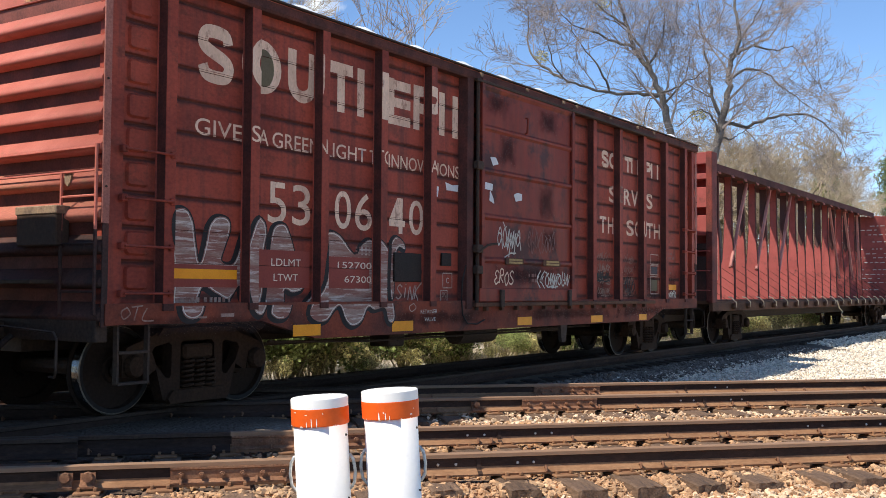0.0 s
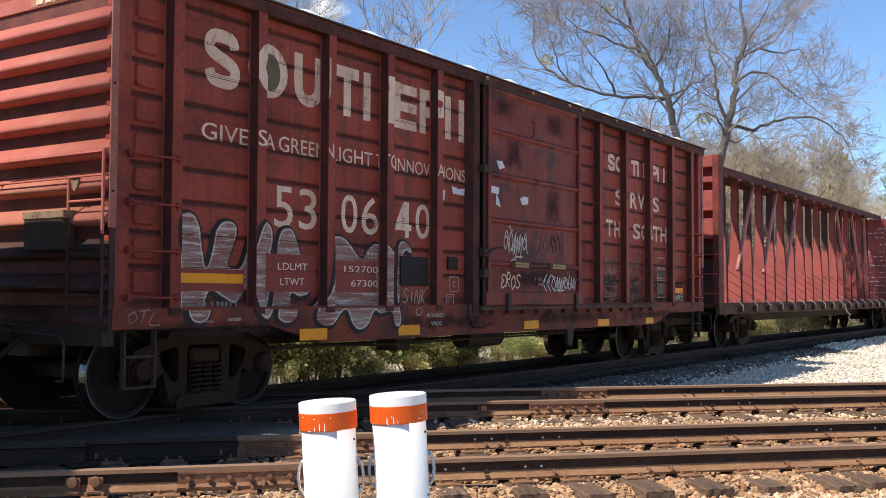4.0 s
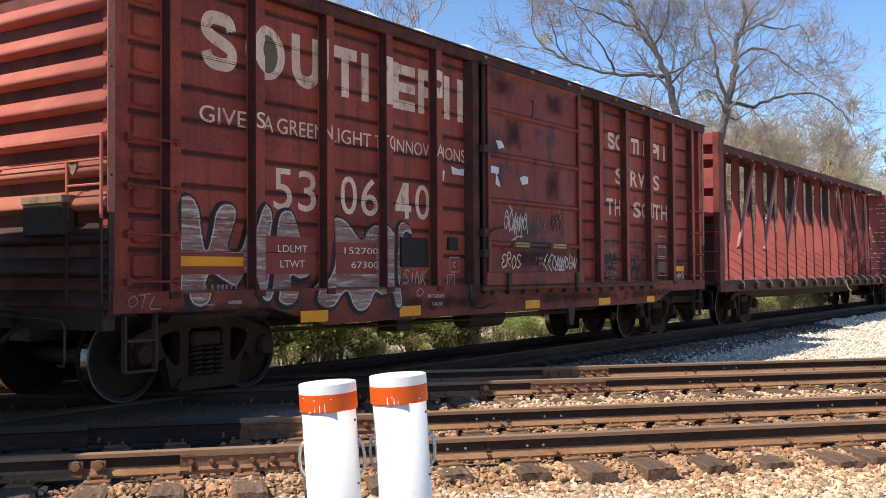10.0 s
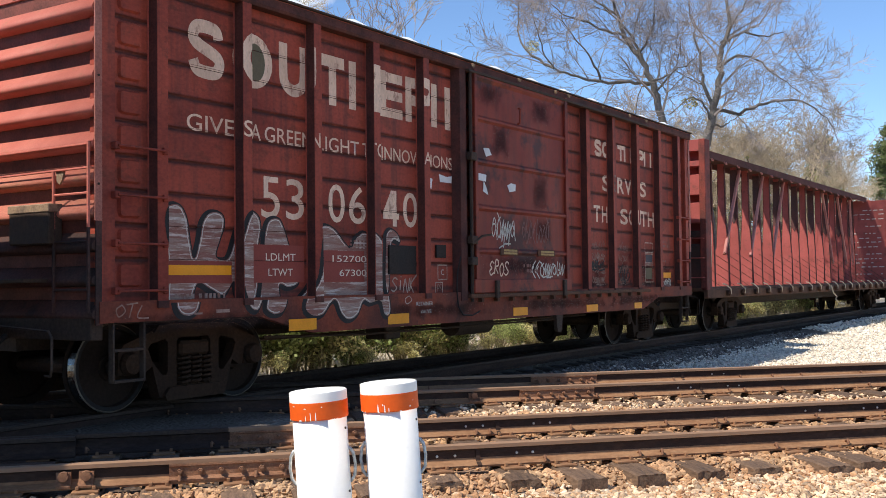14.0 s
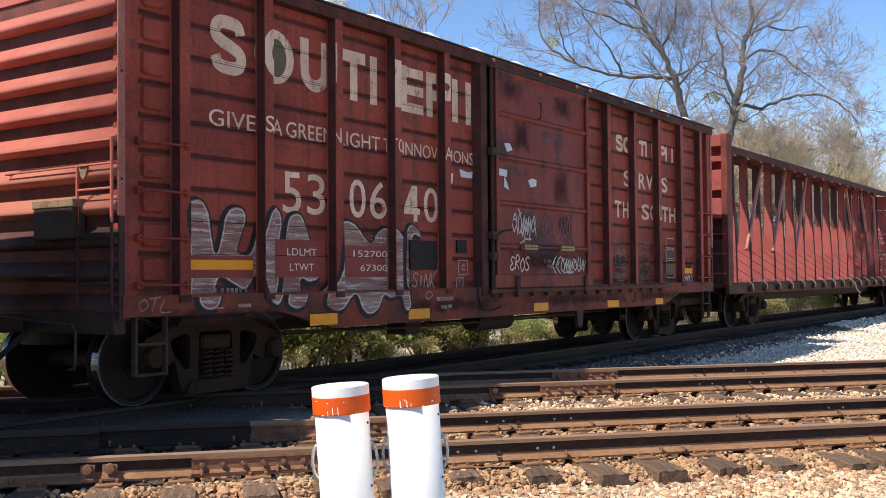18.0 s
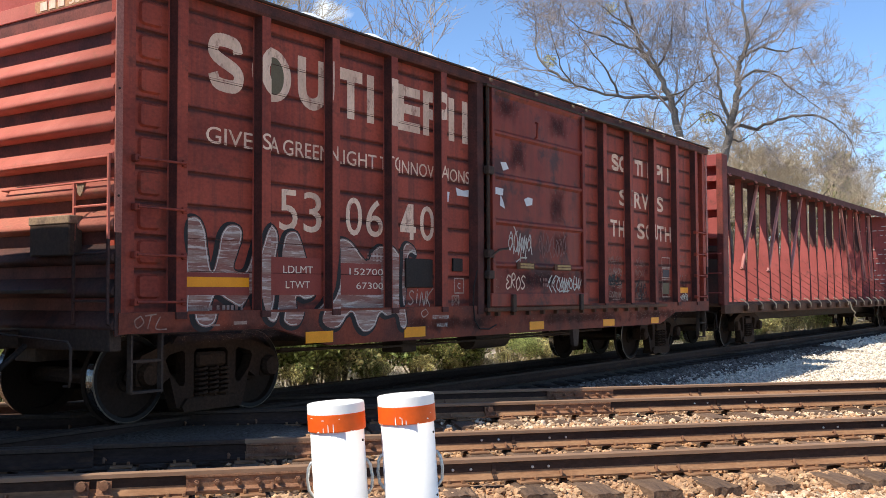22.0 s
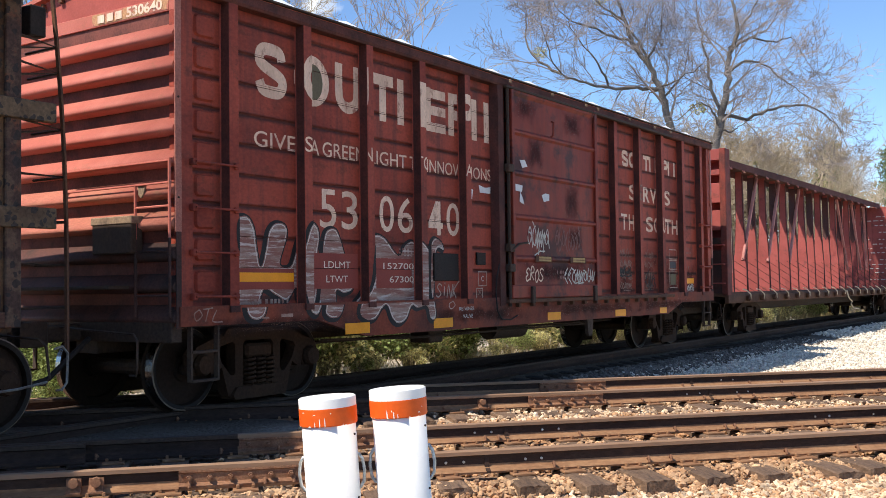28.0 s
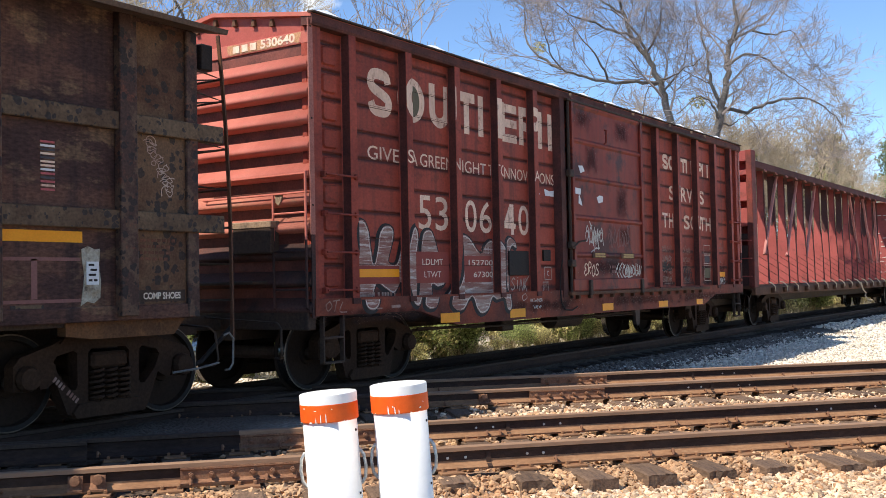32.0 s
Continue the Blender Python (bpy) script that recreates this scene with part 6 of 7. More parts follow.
    part("underframe", bm, M["grime"], car)
    coupler(car, x1, 1)
    # markings
    bm = B()
    box(bm, -4.5, -3.08, -1.506, -1.498, 1.70, 1.80)
    part("reflector", bm, M["yellow"], car, "amber reflective strip")
    bm = B()
    prism(bm, [(-3.09, 1.64), (-3.02, 1.67), (-2.94, 1.64), (-2.89, 1.65), (-2.90, 1.50), (-2.88, 1.34), (-2.89, 1.20), (-2.96, 1.15), (-3.03, 1.17), (-3.10, 1.13), (-3.08, 1.26), (-3.06, 1.40), (-3.08, 1.52)], "y", -1.505, -1.498)
    part("paint_patch", bm, M["pale_patch"], car, "flaking pale paint patch")
    bm = B()
    box(bm, -3.04, -2.91, -1.512, -1.504, 1.32, 1.53)
    part("placard", bm, M["sticker"], car, "white paper placard")
    cols = [M[k] for k in ("tag_red", "sticker", "tag_blue", "letter", "tag_blue", "letter", "letter", "sticker", "tag_red", "tag_blue", "tag_red", "letter", "tag_red")]
    bm = B()
    for i in range(13):
        z = 2.58 - i * 0.035
        box(bm, -3.50, -3.36, -1.506, -1.500, z - 0.011, z + 0.008, mi=i)
    part("tracking_label", bm, cols, car, "striped colour code label")
    rnd = random.Random(5)
    bm = B()
    for k in range(13):
        cx, cz = -2.38 + 0.14 * rnd.random() + 0.020 * k, 2.70 - 0.040 * k
        r, a0, way = rnd.uniform(0.04, 0.085), rnd.uniform(0, 6), rnd.choice((-1, 1))
        stroke(bm, curve([(cx + r * (1 - 0.07 * j) * math.cos(a0 + way * j * 1.05) + 0.012 * j * rnd.random(), cz + 0.9 * r * (1 - 0.07 * j) * math.sin(a0 + way * j * 1.05)) for j in range(9)], 5), 0.008)
    for v in bm.verts:
        v.co.y = -1.5065
    part("scrawl", bm, M["chalk_mid"], car, "tangled chalk scrawl")
    bm = text_mesh("COMP SHOES", -2.40, -1.94, 1.172, 1.238, 0.02)
    for v in bm.verts:
        v.co.y = -1.510
    part("stencil", bm, M["stencil"], car)
    bm = B()
    box(bm, -2.46, -1.88, -1.507, -1.501, 1.15, 1.26)
    part("stencil_panel", bm, M["grime"], car)
    # faded lines of small print and the print on the placard
    rnd = random.Random(2)
    for z in (1.74, 1.68, 1.62, 1.56):
        bm = B()
        x = -2.43
        while x < -2.0 - 0.1 * rnd.random():
            w = rnd.uniform(0.025, 0.07)
            box(bm, x, x + w, -1.5065, -1.503, z - 0.015, z + 0.015)
            x += w + 0.018
        tagged(part("faded_print", bm, M["faded_print"], car, "faded rusty print"), "faded rusty print", kind="stuff")
    for z, xa, xb in ((1.50, -3.02, -2.96), (1.455, -3.0, -2.93), (1.41, -3.02, -2.94), (1.36, -3.02, -2.98), (1.36, -2.965, -2.925)):
        bm = B()
        box(bm, xa, xb, -1.5135, -1.511, z - 0.010, z + 0.010)
        part("placard_print", bm, M["black"], car)
    bm = B()
    for z, xa, xb in ((1.55, -3.92, -3.1), (1.18, -3.92, -3.1)):
        box(bm, xa, xb, -1.504, -1.499, z - 0.015, z + 0.015)
    box(bm, -3.60, -3.54, -1.504, -1.499, 1.2, 1.55)
    part("weld_line", bm, M["ghost"], car, "rusty weld seams")
    bm = B()
    box(bm, -3.80, -3.48, -1.506, -1.499, 1.08, 1.15)
    part("plate", bm, M["brown_belt"], car)
    axles = truck(car, -2.46, 1.80) + truck(car, x0 + 1.6, 1.80)
    # bars of the mark on the side frame
    bm = B()
    for i in range(9):
        if i != 4:
            box(bm, i * 0.040, i * 0.040 + 0.024, -0.003, 0, -0.026, 0.026)
    part("frame_mark", bm, M["chalk_dim"], car, at=pose(-3.08, -1.074, 0.46, 0, 42, 0))
    return car, axles


M["brown_ochre"] = mat("brown_ochre", (0.150, 0.082, 0.042), 0.75, second=(0.080, 0.036, 0.020), scale=1.6, amount=0.95, third=(0.20, 0.125, 0.065), third_scale=4, third_amount=0.5, dots=(0.032, 0.026, 0.023), dot_scale=10.0, grain=40, grain_amount=0.3, bump=0.3)
M["brown_post"] = mat("brown_post", (0.068, 0.035, 0.025), 0.7, dots=(0.028, 0.023, 0.021), dot_scale=12.0, second=(0.135, 0.080, 0.050), scale=4.0, amount=0.8, edge2=(0.48, 0.56), third=(0.15, 0.048, 0.024), third_scale=5, third_amount=0.8, grain=40, grain_amount=0.3, bump=0.3)
M["bolster"] = mat("bolster", (0.17, 0.075, 0.030), 0.85, second=(0.075, 0.040, 0.024), scale=3.0, amount=0.7, third=(0.30, 0.15, 0.06), third_scale=7, third_amount=0.4, grain=40, grain_amount=0.25, bump=0.4)
M["brown_roof"] = mat("brown_roof", (0.13, 0.085, 0.06), 0.7, second=(0.07, 0.045, 0.035), scale=2.0, amount=0.6, grain=30, bump=0.3)
M["rust_dark"] = mat("rust_dark", (0.13, 0.058, 0.03), 0.8, second=(0.07, 0.035, 0.024), scale=3.0, amount=0.6, grain=40, bump=0.4)
M["pale_patch"] = mat("pale_patch", (0.42, 0.38, 0.29), 0.7, second=(0.30, 0.22, 0.13), scale=7.0, amount=0.8, third=(0.07, 0.04, 0.03), third_scale=12, third_amount=0.8, grain=40, bump=0.1)
M["faded_print"] = mat("faded_print", (0.17, 0.070, 0.040), 0.8, second=(0.09, 0.04, 0.025), scale=9, amount=0.9, grain=50, bump=0.1)
M["tag_red"] = mat("tag_red", (0.42, 0.10, 0.10), 0.6, bump=0.0)
M["tag_blue"] = mat("tag_blue", (0.075, 0.065, 0.070), 0.6, bump=0.0)


def centre_beam(at):
    """Bulkhead flat car with a centre beam: deck, two bulkheads, tapering posts and a top chord."""
    car = thing("centre_beam_car", "bright red bulkhead flat car with a centre beam", "flat car", "freight cars", at=at)
    red = M["beam_red"]
    a, b = 16.85, 40.3
    bm = B()
    box(bm, a, b, -1.42, 1.42, 0.98, 1.06, 0.01)
    part("deck", bm, M["rust_dark"], car)
    for s in (-1, 1):
        bm = B()
        box(bm, a, b, min(s * 1.36, s * 1.46), max(s * 1.36, s * 1.46), 0.72 + 0.10, 1.02, 0.01)
        part("side_sill", bm, M["rust_dark"], car)
    bm = B()
    box(bm, a, b, -0.25, 0.25, 0.55, 0.98, 0.02)
    part("centre_sill", bm, M["grime"], car)
    # bulkheads: box frames with openings
    for x, s in ((a, 1), (b, -1)):
        xa, xb = min(x, x + s * 0.34), max(x, x + s * 0.34)
        for y0, y1 in ((-1.45, -1.30), (-0.12, 0.12), (1.30, 1.45)):
            bm = B()
            box(bm, xa, xb, y0, y1, 1.0, 4.50, 0.012)
            part("bulkhead_post", bm, M["chord"] if abs(y0) > 1 else red, car)
        for z0, z1 in ((1.0, 2.08), (2.24, 2.38), (2.56, 3.03), (3.21, 3.68), (3.87, 4.0), (4.22, 4.49)):
            bm = B()
            box(bm, xa + 0.02, xb - 0.02, -1.32, 1.32, z0, z1, 0.01)
            # lower panels coloured dark for the shade in the gap, with soot
            part("bulkhead_panel", bm, M["end_shade_soot"] if z1 < 2.5 else red, car)
        bm = B()
        xf = x + s * 0.335
        box(bm, min(xf, xf - s * 0.02), max(xf, xf - s * 0.02), -1.30, 1.30, 1.0, 4.46)
        part("bulkhead_lining", bm, red, car)
        coupler(car, x, -s)
        for z in (1.3, 1.75, 2.2):
            bm = B()
            tube(bm, [(x - s * 0.02, -1.40, z), (x - s * 0.10, -1.40, z), (x - s * 0.10, -1.05, z), (x - s * 0.02, -1.05, z)], 0.014, 6)
            part("rung", bm, red, car)
        for y in (-1.42, -1.34):
            bm = B()
            xg = x + s * 0.40
            tube(bm, [(x + s * 0.33, y, 2.62), (xg, y, 2.62), (xg, y, 1.55), (x + s * 0.33, y, 1.52)], 0.014, 6)
            part("grab_iron", bm, M["old_cream"], car, "cream painted grab iron")
    # text bars on the far bulkhead
    bm = B()
    rnd = random.Random(3)
    z = 4.1
    while z > 1.4:
        y = -1.15 + rnd.uniform(0, 0.25)
        while y < 0.9:
            w = rnd.uniform(0.06, 0.22)
            if rnd.random() < 0.75:
                box(bm, b - 0.362, b - 0.356, y, y + w, z - 0.035, z)
            y += w + 0.08
        z -= rnd.choice((0.17, 0.2, 0.3))
    tagged(part("text_bars", bm, M["chalk"], car), "white instruction lines on the bulkhead", kind="stuff")
    # top chord
    bm = B()
    prism(bm, [(-0.45, 4.43), (-0.45, 4.62), (-0.38, 4.64), (0.38, 4.64), (0.45, 4.62), (0.45, 4.43), (0.41, 4.43), (0.41, 4.57), (-0.41, 4.57), (-0.41, 4.43)], "x", a + 0.34, b - 0.34)
    part("top_chord", bm, M["beam_dark"], car)
    n = 20
    for i in range(n):
        x = 17.93 + i * 1.107
        top_w, mid_w, foot_w = (0.088, 0.135, 0.150) if i % 2 else (0.092, 0.165, 0.188)
        knee = top_w + 0.010
        bm = B()
        prism(bm, [(-foot_w, 1.06), (foot_w, 1.06), (mid_w, 2.1), (knee, 3.1), (top_w, 4.50), (-top_w, 4.50), (-knee, 3.1), (-mid_w, 2.1)], "x", x - 0.012, x + 0.012)
        post = part("post", bm, red, car)
        # flanges coloured darker than the post, for the shade on them
        for s in (-1, 1):
            bm = B()
            prism(bm, [(s * (top_w - 0.006), 4.43), (s * (top_w + 0.008), 4.43), (s * (knee + 0.008), 3.1), (s * (mid_w + 0.008), 2.1), (s * (foot_w + 0.008), 1.06), (s * (foot_w - 0.006), 1.06), (s * (mid_w - 0.006), 2.1), (s * (knee - 0.006), 3.1)], "x", x - 0.014, x + 0.085)
            part("post_flange", bm, M["beam_dark"], post)
        if i % 2:
            # added dark plate that paints the top chord's shade on this post
            bm = B()
            prism(bm, [(-knee + 0.004, 3.02), (0.0, 2.86), (knee - 0.004, 3.02), (top_w - 0.004, 4.42), (-top_w + 0.004, 4.42)], "x", x - 0.030, x - 0.018)
            part("stiffener", bm, M["beam_shade"], post, "dark plate standing in for the top chord's shade")
        else:
            bm = B()
            prism(bm, [(-foot_w + 0.01, 1.06), (foot_w - 0.01, 1.06), (foot_w - 0.01, 2.08), (0, 2.36), (-foot_w + 0.01, 2.08)], "x", x - 0.046, x - 0.030)
            part("gusset", bm, red, post)
        bm = B()
        tube(bm, [(x + 0.3, -1.44, 1.0), (x - 0.6, -0.24, 2.0)], 0.007, 5)
        part("tie_cable", bm, M["grime"], car)
        bm = B()
        box(bm, x + 0.24, x + 0.40, -1.56, -1.44, 0.86, 1.0, 0.02)
        tube(bm, [(x + 0.18, -1.52, 0.94), (x + 0.50, -1.52, 0.90)], 0.035, 8)
        winch = part("winch", bm, M["rust_dark"], car)
        bm = B()
        tube(bm, [(x + 0.1, -0.43, 4.45), (x + 0.1, -0.47, 4.38), (x + 0.22, -0.47, 4.38), (x + 0.22, -0.43, 4.45)], 0.018, 6)
        part("cable_eye", bm, M["brace_pink"], car, "worn cable eye under the chord")
        bm = B()
        tube(bm, [(x + 0.30, -1.55, 0.90), (x + 0.26, -1.57, 1.02), (x + 0.16, -1.50, 1.12), (x + 0.05, -1.44, 1.15)], 0.016, 5)
        part("strap_hook", bm, M["old_cream"], winch)
    for xa, za, xb in ((22.12, 1.95, 23.61), (24.51, 1.94, 25.94), (26.87, 1.94, 28.28)):
        bm = B()
        tube(bm, [(xa, -0.14, za), (xb, -0.14, 4.42)], 0.050, 6)
        part("brace", bm, M["brace_pink"], car, "faded pink diagonal brace")
    for xa, xb in ((35.05, 33.6), (37.4, 36.0), (38.6, 38.2)):
        bm = B()
        tube(bm, [(xa, -0.13, 1.80), (xb, -0.13, 4.42)], 0.048, 6)
        part("brace", bm, M["brace_pink"], car, "faded pink diagonal brace")
    bm = B()
    tube(bm, [(28.63, -1.50, 1.02), (28.80, -1.53, 0.77), (29.22, -1.54, 0.65), (28.98, -1.55, 0.57), (29.36, -1.55, 0.43), (30.15, -1.55, 0.38)], 0.022, 6)
    part("loose_strap", bm, M["old_cream"], car, "pale loose strap end hanging down")
    axles = truck(car, 19.62) + truck(car, 37.5)
    return car, axles


M["old_cream"] = mat("old_cream", (0.70, 0.58, 0.40), 0.6, second=(0.5, 0.36, 0.22), scale=5, amount=0.5, grain=50, bump=0.05)
M["brace_pink"] = mat("brace_pink", (0.52, 0.22, 0.18), 0.7, second=(0.34, 0.11, 0.09), scale=1.5, amount=0.7, grain=50, grain_amount=0.1, bump=0.05)
# dark colour for the shade painted on the upper posts
M["beam_shade"] = mat("beam_shade", (0.085, 0.042, 0.038), 0.8, second=(0.12, 0.040, 0.034), scale=1.5, amount=0.6, grain=50, bump=0.1)
M["beam_dark"] = mat("beam_dark", (0.105, 0.030, 0.024), 0.8, second=(0.05, 0.020, 0.017), scale=1.2, amount=0.7, grain=50, bump=0.1)

# recess colour holds the ribs' shade as well as grime
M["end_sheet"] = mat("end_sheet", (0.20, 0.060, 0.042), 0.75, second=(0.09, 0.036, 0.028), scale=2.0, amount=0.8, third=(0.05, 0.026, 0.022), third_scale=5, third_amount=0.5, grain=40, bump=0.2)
M["end_rusty"] = mat("end_rusty", (0.46, 0.165, 0.105), 0.75, second=(0.40, 0.115, 0.080), scale=1.4, amount=0.8, third=(0.30, 0.15, 0.085), third_scale=3.5, third_amount=0.6, grain=40, grain_amount=0.15, bump=0.15, stretch=(1, 0.5, 2.0))
# dark red that paints the shade between cars, with soot
M["end_shade_soot"] = mat("end_shade_soot", (0.105, 0.042, 0.032), 0.8, second=(0.040, 0.027, 0.023), scale=1.1, amount=0.95, third=(0.045, 0.028, 0.024), third_scale=4, third_amount=0.7, grain=40, bump=0.15)
M["board_patch"] = mat("board_patch", (0.50, 0.25, 0.12), 0.7, second=(0.46, 0.14, 0.10), scale=5, amount=0.9, edge2=(0.47, 0.53), third=(0.30, 0.13, 0.07), third_scale=14, third_amount=0.6, grain=50, bump=0.1)
M["gable"] = mat("gable", (0.40, 0.085, 0.062), 0.65, second=(0.32, 0.07, 0.05), scale=2, amount=0.6, third=(0.46, 0.12, 0.09), third_scale=6, third_amount=0.4, grain=50, grain_amount=0.1, bump=0.1)
M["box_tan"] = mat("box_tan", (0.30, 0.20, 0.125), 0.8, second=(0.10, 0.07, 0.055), scale=5, amount=0.7, grain=50, grain_amount=0.3, bump=0.3)
M["angle"] = mat("angle", (0.38, 0.145, 0.105), 0.6, second=(0.30, 0.10, 0.070), scale=4, amount=0.7, grain=50, bump=0.1)
base = pose(0, 0, 0)
near_car, axles_a = boxcar(base)
boxcar_paint(near_car)
smudges(near_car)
rear_car, axles_b = brown_car(base)
beam_car, axles_c = centre_beam(base)
TRAIN = [(near_car, axles_a, 0.0), (rear_car, axles_b, 0.0), (beam_car, axles_c, 0.0)]
lead_car, axles_d = boxcar(pose(41.9, 0, 0), near=False)
TRAIN.append((lead_car, axles_d, 41.9))


# ---- crossing posts ----
def crisp(bm):
    """Keeps the turned rims sharp under smooth shading."""
    bmesh.ops.recalc_face_normals(bm, faces=bm.faces)
    for ed in bm.edges:
        if ed.calc_face_angle(0.0) > 0.3:
            ed.smooth = False


def marker_post(top, lean, label):
    t = thing("marker_post", label, "bollard", "white marker posts", at=Matrix.Translation(top) @ lean)
    bm = B()
    lathe(bm, [(0.1085, -0.02), (0.1085, -1.27)], 56)
    bmesh.ops.rotate(bm, verts=bm.verts, matrix=Matrix.Rotation(radians(90), 3, "X"))
    pipe = part("pipe", bm, M["post_white"], t, smooth=True)
    for f in pipe.data.polygons:
        f.use_smooth = abs(f.normal.z) < 0.5
    bm = B()
    lathe(bm, [(0.05, 0.004), (0.1115, 0.003), (0.1150, 0.000), (0.1155, -0.004), (0.1155, -0.040)], 56)
    crisp(bm)
    bmesh.ops.rotate(bm, verts=bm.verts, matrix=Matrix.Rotation(radians(90), 3, "X"))
    part("cap", bm, M["post_white"], t, smooth=True)
    bm = B()
    lathe(bm, [(0.1150, -0.036), (0.1165, -0.038), (0.1165, -0.103), (0.1150, -0.106), (0.1040, -0.106)], 56)
    crisp(bm)
    bmesh.ops.rotate(bm, verts=bm.verts, matrix=Matrix.Rotation(radians(90), 3, "X"))
    part("band", bm, M["post_orange"], t, "scuffed orange band", smooth=True)
    side = Vector((0.559, -0.829, 0))
    for s in (-1, 1):
        bm = B()
        pts = [side * (s * 0.098) + Vector((0, 0, -0.235)), side * (s * 0.112) + Vector((0, 0, -0.234)), side * (s * 0.125) + Vector((0, 0, -0.255)), side * (s * 0.131) + Vector((0, 0, -0.30)), side * (s * 0.126) + Vector((0, 0, -0.345)), side * (s * 0.112) + Vector((0, 0, -0.366)), side * (s * 0.096) + Vector((0, 0, -0.370))]
        tube(bm, pts, 0.0068, 8)
        part("handle", bm, M["galvanised"], t, smooth=True)
    for a, z in ((0.35, -0.15), (0.35, -0.40)):
        bm = B()
        d = side * math.cos(a) * 0.109 + Vector((-0.829, -0.559, 0)) * math.sin(a) * 0.109
        tube(bm, [d + Vector((0, 0, z)), d * 1.04 + Vector((0, 0, z))], 0.005, 6)
        part("rivet", bm, M["grime"], t)
    rnd = random.Random(int(top[0] * -1000))
    for k in range(11):
        bm = B()
        a = rnd.uniform(0.1, 3.0)
        low = k < 8
        z = -0.1055 if low else rnd.uniform(-0.10, -0.05)
        h = rnd.uniform(0.002, 0.005) if low else rnd.uniform(0.002, 0.006)
        if k in (3, 4, 5):
            a, h = 1.1 + 0.16 * k + rnd.uniform(-0.1, 0.1), rnd.uniform(0.02, 0.038)
        d = side * math.cos(a) + Vector((-0.829, -0.559, 0)) * math.sin(a)
        e = Vector((-d.y, d.x, 0)) * (rnd.uniform(0.0015, 0.003) if h > 0.01 else rnd.uniform(0.002, 0.008))
        p = d * 0.1171
        n = 4
        edge = [p + e * math.cos(math.pi * j / n) + Vector((0, 0, z + h * (0.15 + math.sin(math.pi * j / n) * rnd.uniform(0.6, 1.0)))) for j in range(n + 1)]
        foot = [p - e * 0.8 + Vector((0, 0, z)), p + e * 0.8 + Vector((0, 0, z))]
        bm.faces.new([bm.verts.new(q) for q in edge + foot])
        part("scuff", bm, M["post_white"], t, "scuff down to white")
    return t


LEAN = Matrix.Rotation(radians(-3.4), 4, Vector((0.829, 0.559, 0)))
marker_post((-2.933, -6.659, 0.832), LEAN, "white pipe bollard with an orange band and steel handles")
marker_post((-2.755, -6.879, 0.859), LEAN, "white pipe bollard with an orange band, slightly taller")

# ---- plants ----
def leaf_cloud(bm, centre, radii, count, size, rnd, flat_up=0.3):
    for _ in range(count):
        while True:
            p = Vector((rnd.uniform(-1, 1), rnd.uniform(-1, 1), rnd.uniform(-1, 1)))
            if 0.15 < p.length < 1:
                break
        p = Vector((p.x * radii[0], p.y * radii[1], p.z * radii[2])) + Vector(centre)
        d = Vector((rnd.gauss(0, 1), rnd.gauss(0, 1), rnd.gauss(0, 1))).normalized()
        e = d.orthogonal().normalized() * size * rnd.uniform(0.3, 0.5)
        d *= size * rnd.uniform(0.7, 1.3)
        bm.faces.new([bm.verts.new(q) for q in (p - d * 0.5, p + e, p + d * 0.5, p - e)])


def limb(out, p, d, length, radius, level, rnd, top, spread, droop=0.0):
    """One branch and, along it, its own branches; out collects (level, points, radii)."""
    n = 5 if level < 2 else 4
    pts, rad = [p.copy()], [radius]
    wob = 0.13 + 0.02 * level
    sway = Vector((rnd.gauss(0, 0.09), rnd.gauss(0, 0.09), 0.05 - droop))
    thin = (0.0095, 0.0095, 0.0095, 0.009, 0.0072, 0.0058, 0.0048)[min(level, 6)]
    for i in range(n):
        d = (d + sway + Vector((rnd.gauss(0, wob), rnd.gauss(0, wob), rnd.gauss(0, wob * 0.7)))).normalized()
        p = p + d * (length / n)
        pts.append(p.copy())
        rad.append(max(radius * (1 - (0.55 if level < 3 else 0.7) * (i + 1) / n), thin))
    out.append((level, pts, rad))
    if level >= top:
        return
    kids = (3, 4, 5, 6, 5, 4, 3)[min(level, 6)]
    for k in range(kids):
        i = min(n, max(1, round(n * (0.25 + 0.75 * (k + 1) / kids))))
        axis = (pts[i] - pts[i - 1]).normalized()
        a = rnd.uniform(0, math.tau)
        side = axis.orthogonal().normalized()
        side = Matrix.Rotation(a, 3, axis) @ side
        bend = spread * rnd.uniform(0.45, 1.1)
        nd = (axis * math.cos(bend) + side * math.sin(bend)).normalized()
        limb(out, pts[i], nd, length * rnd.uniform(0.42, 0.72), rad[i] * rnd.uniform(0.5, 0.75), level + 1, rnd, top, spread, droop)


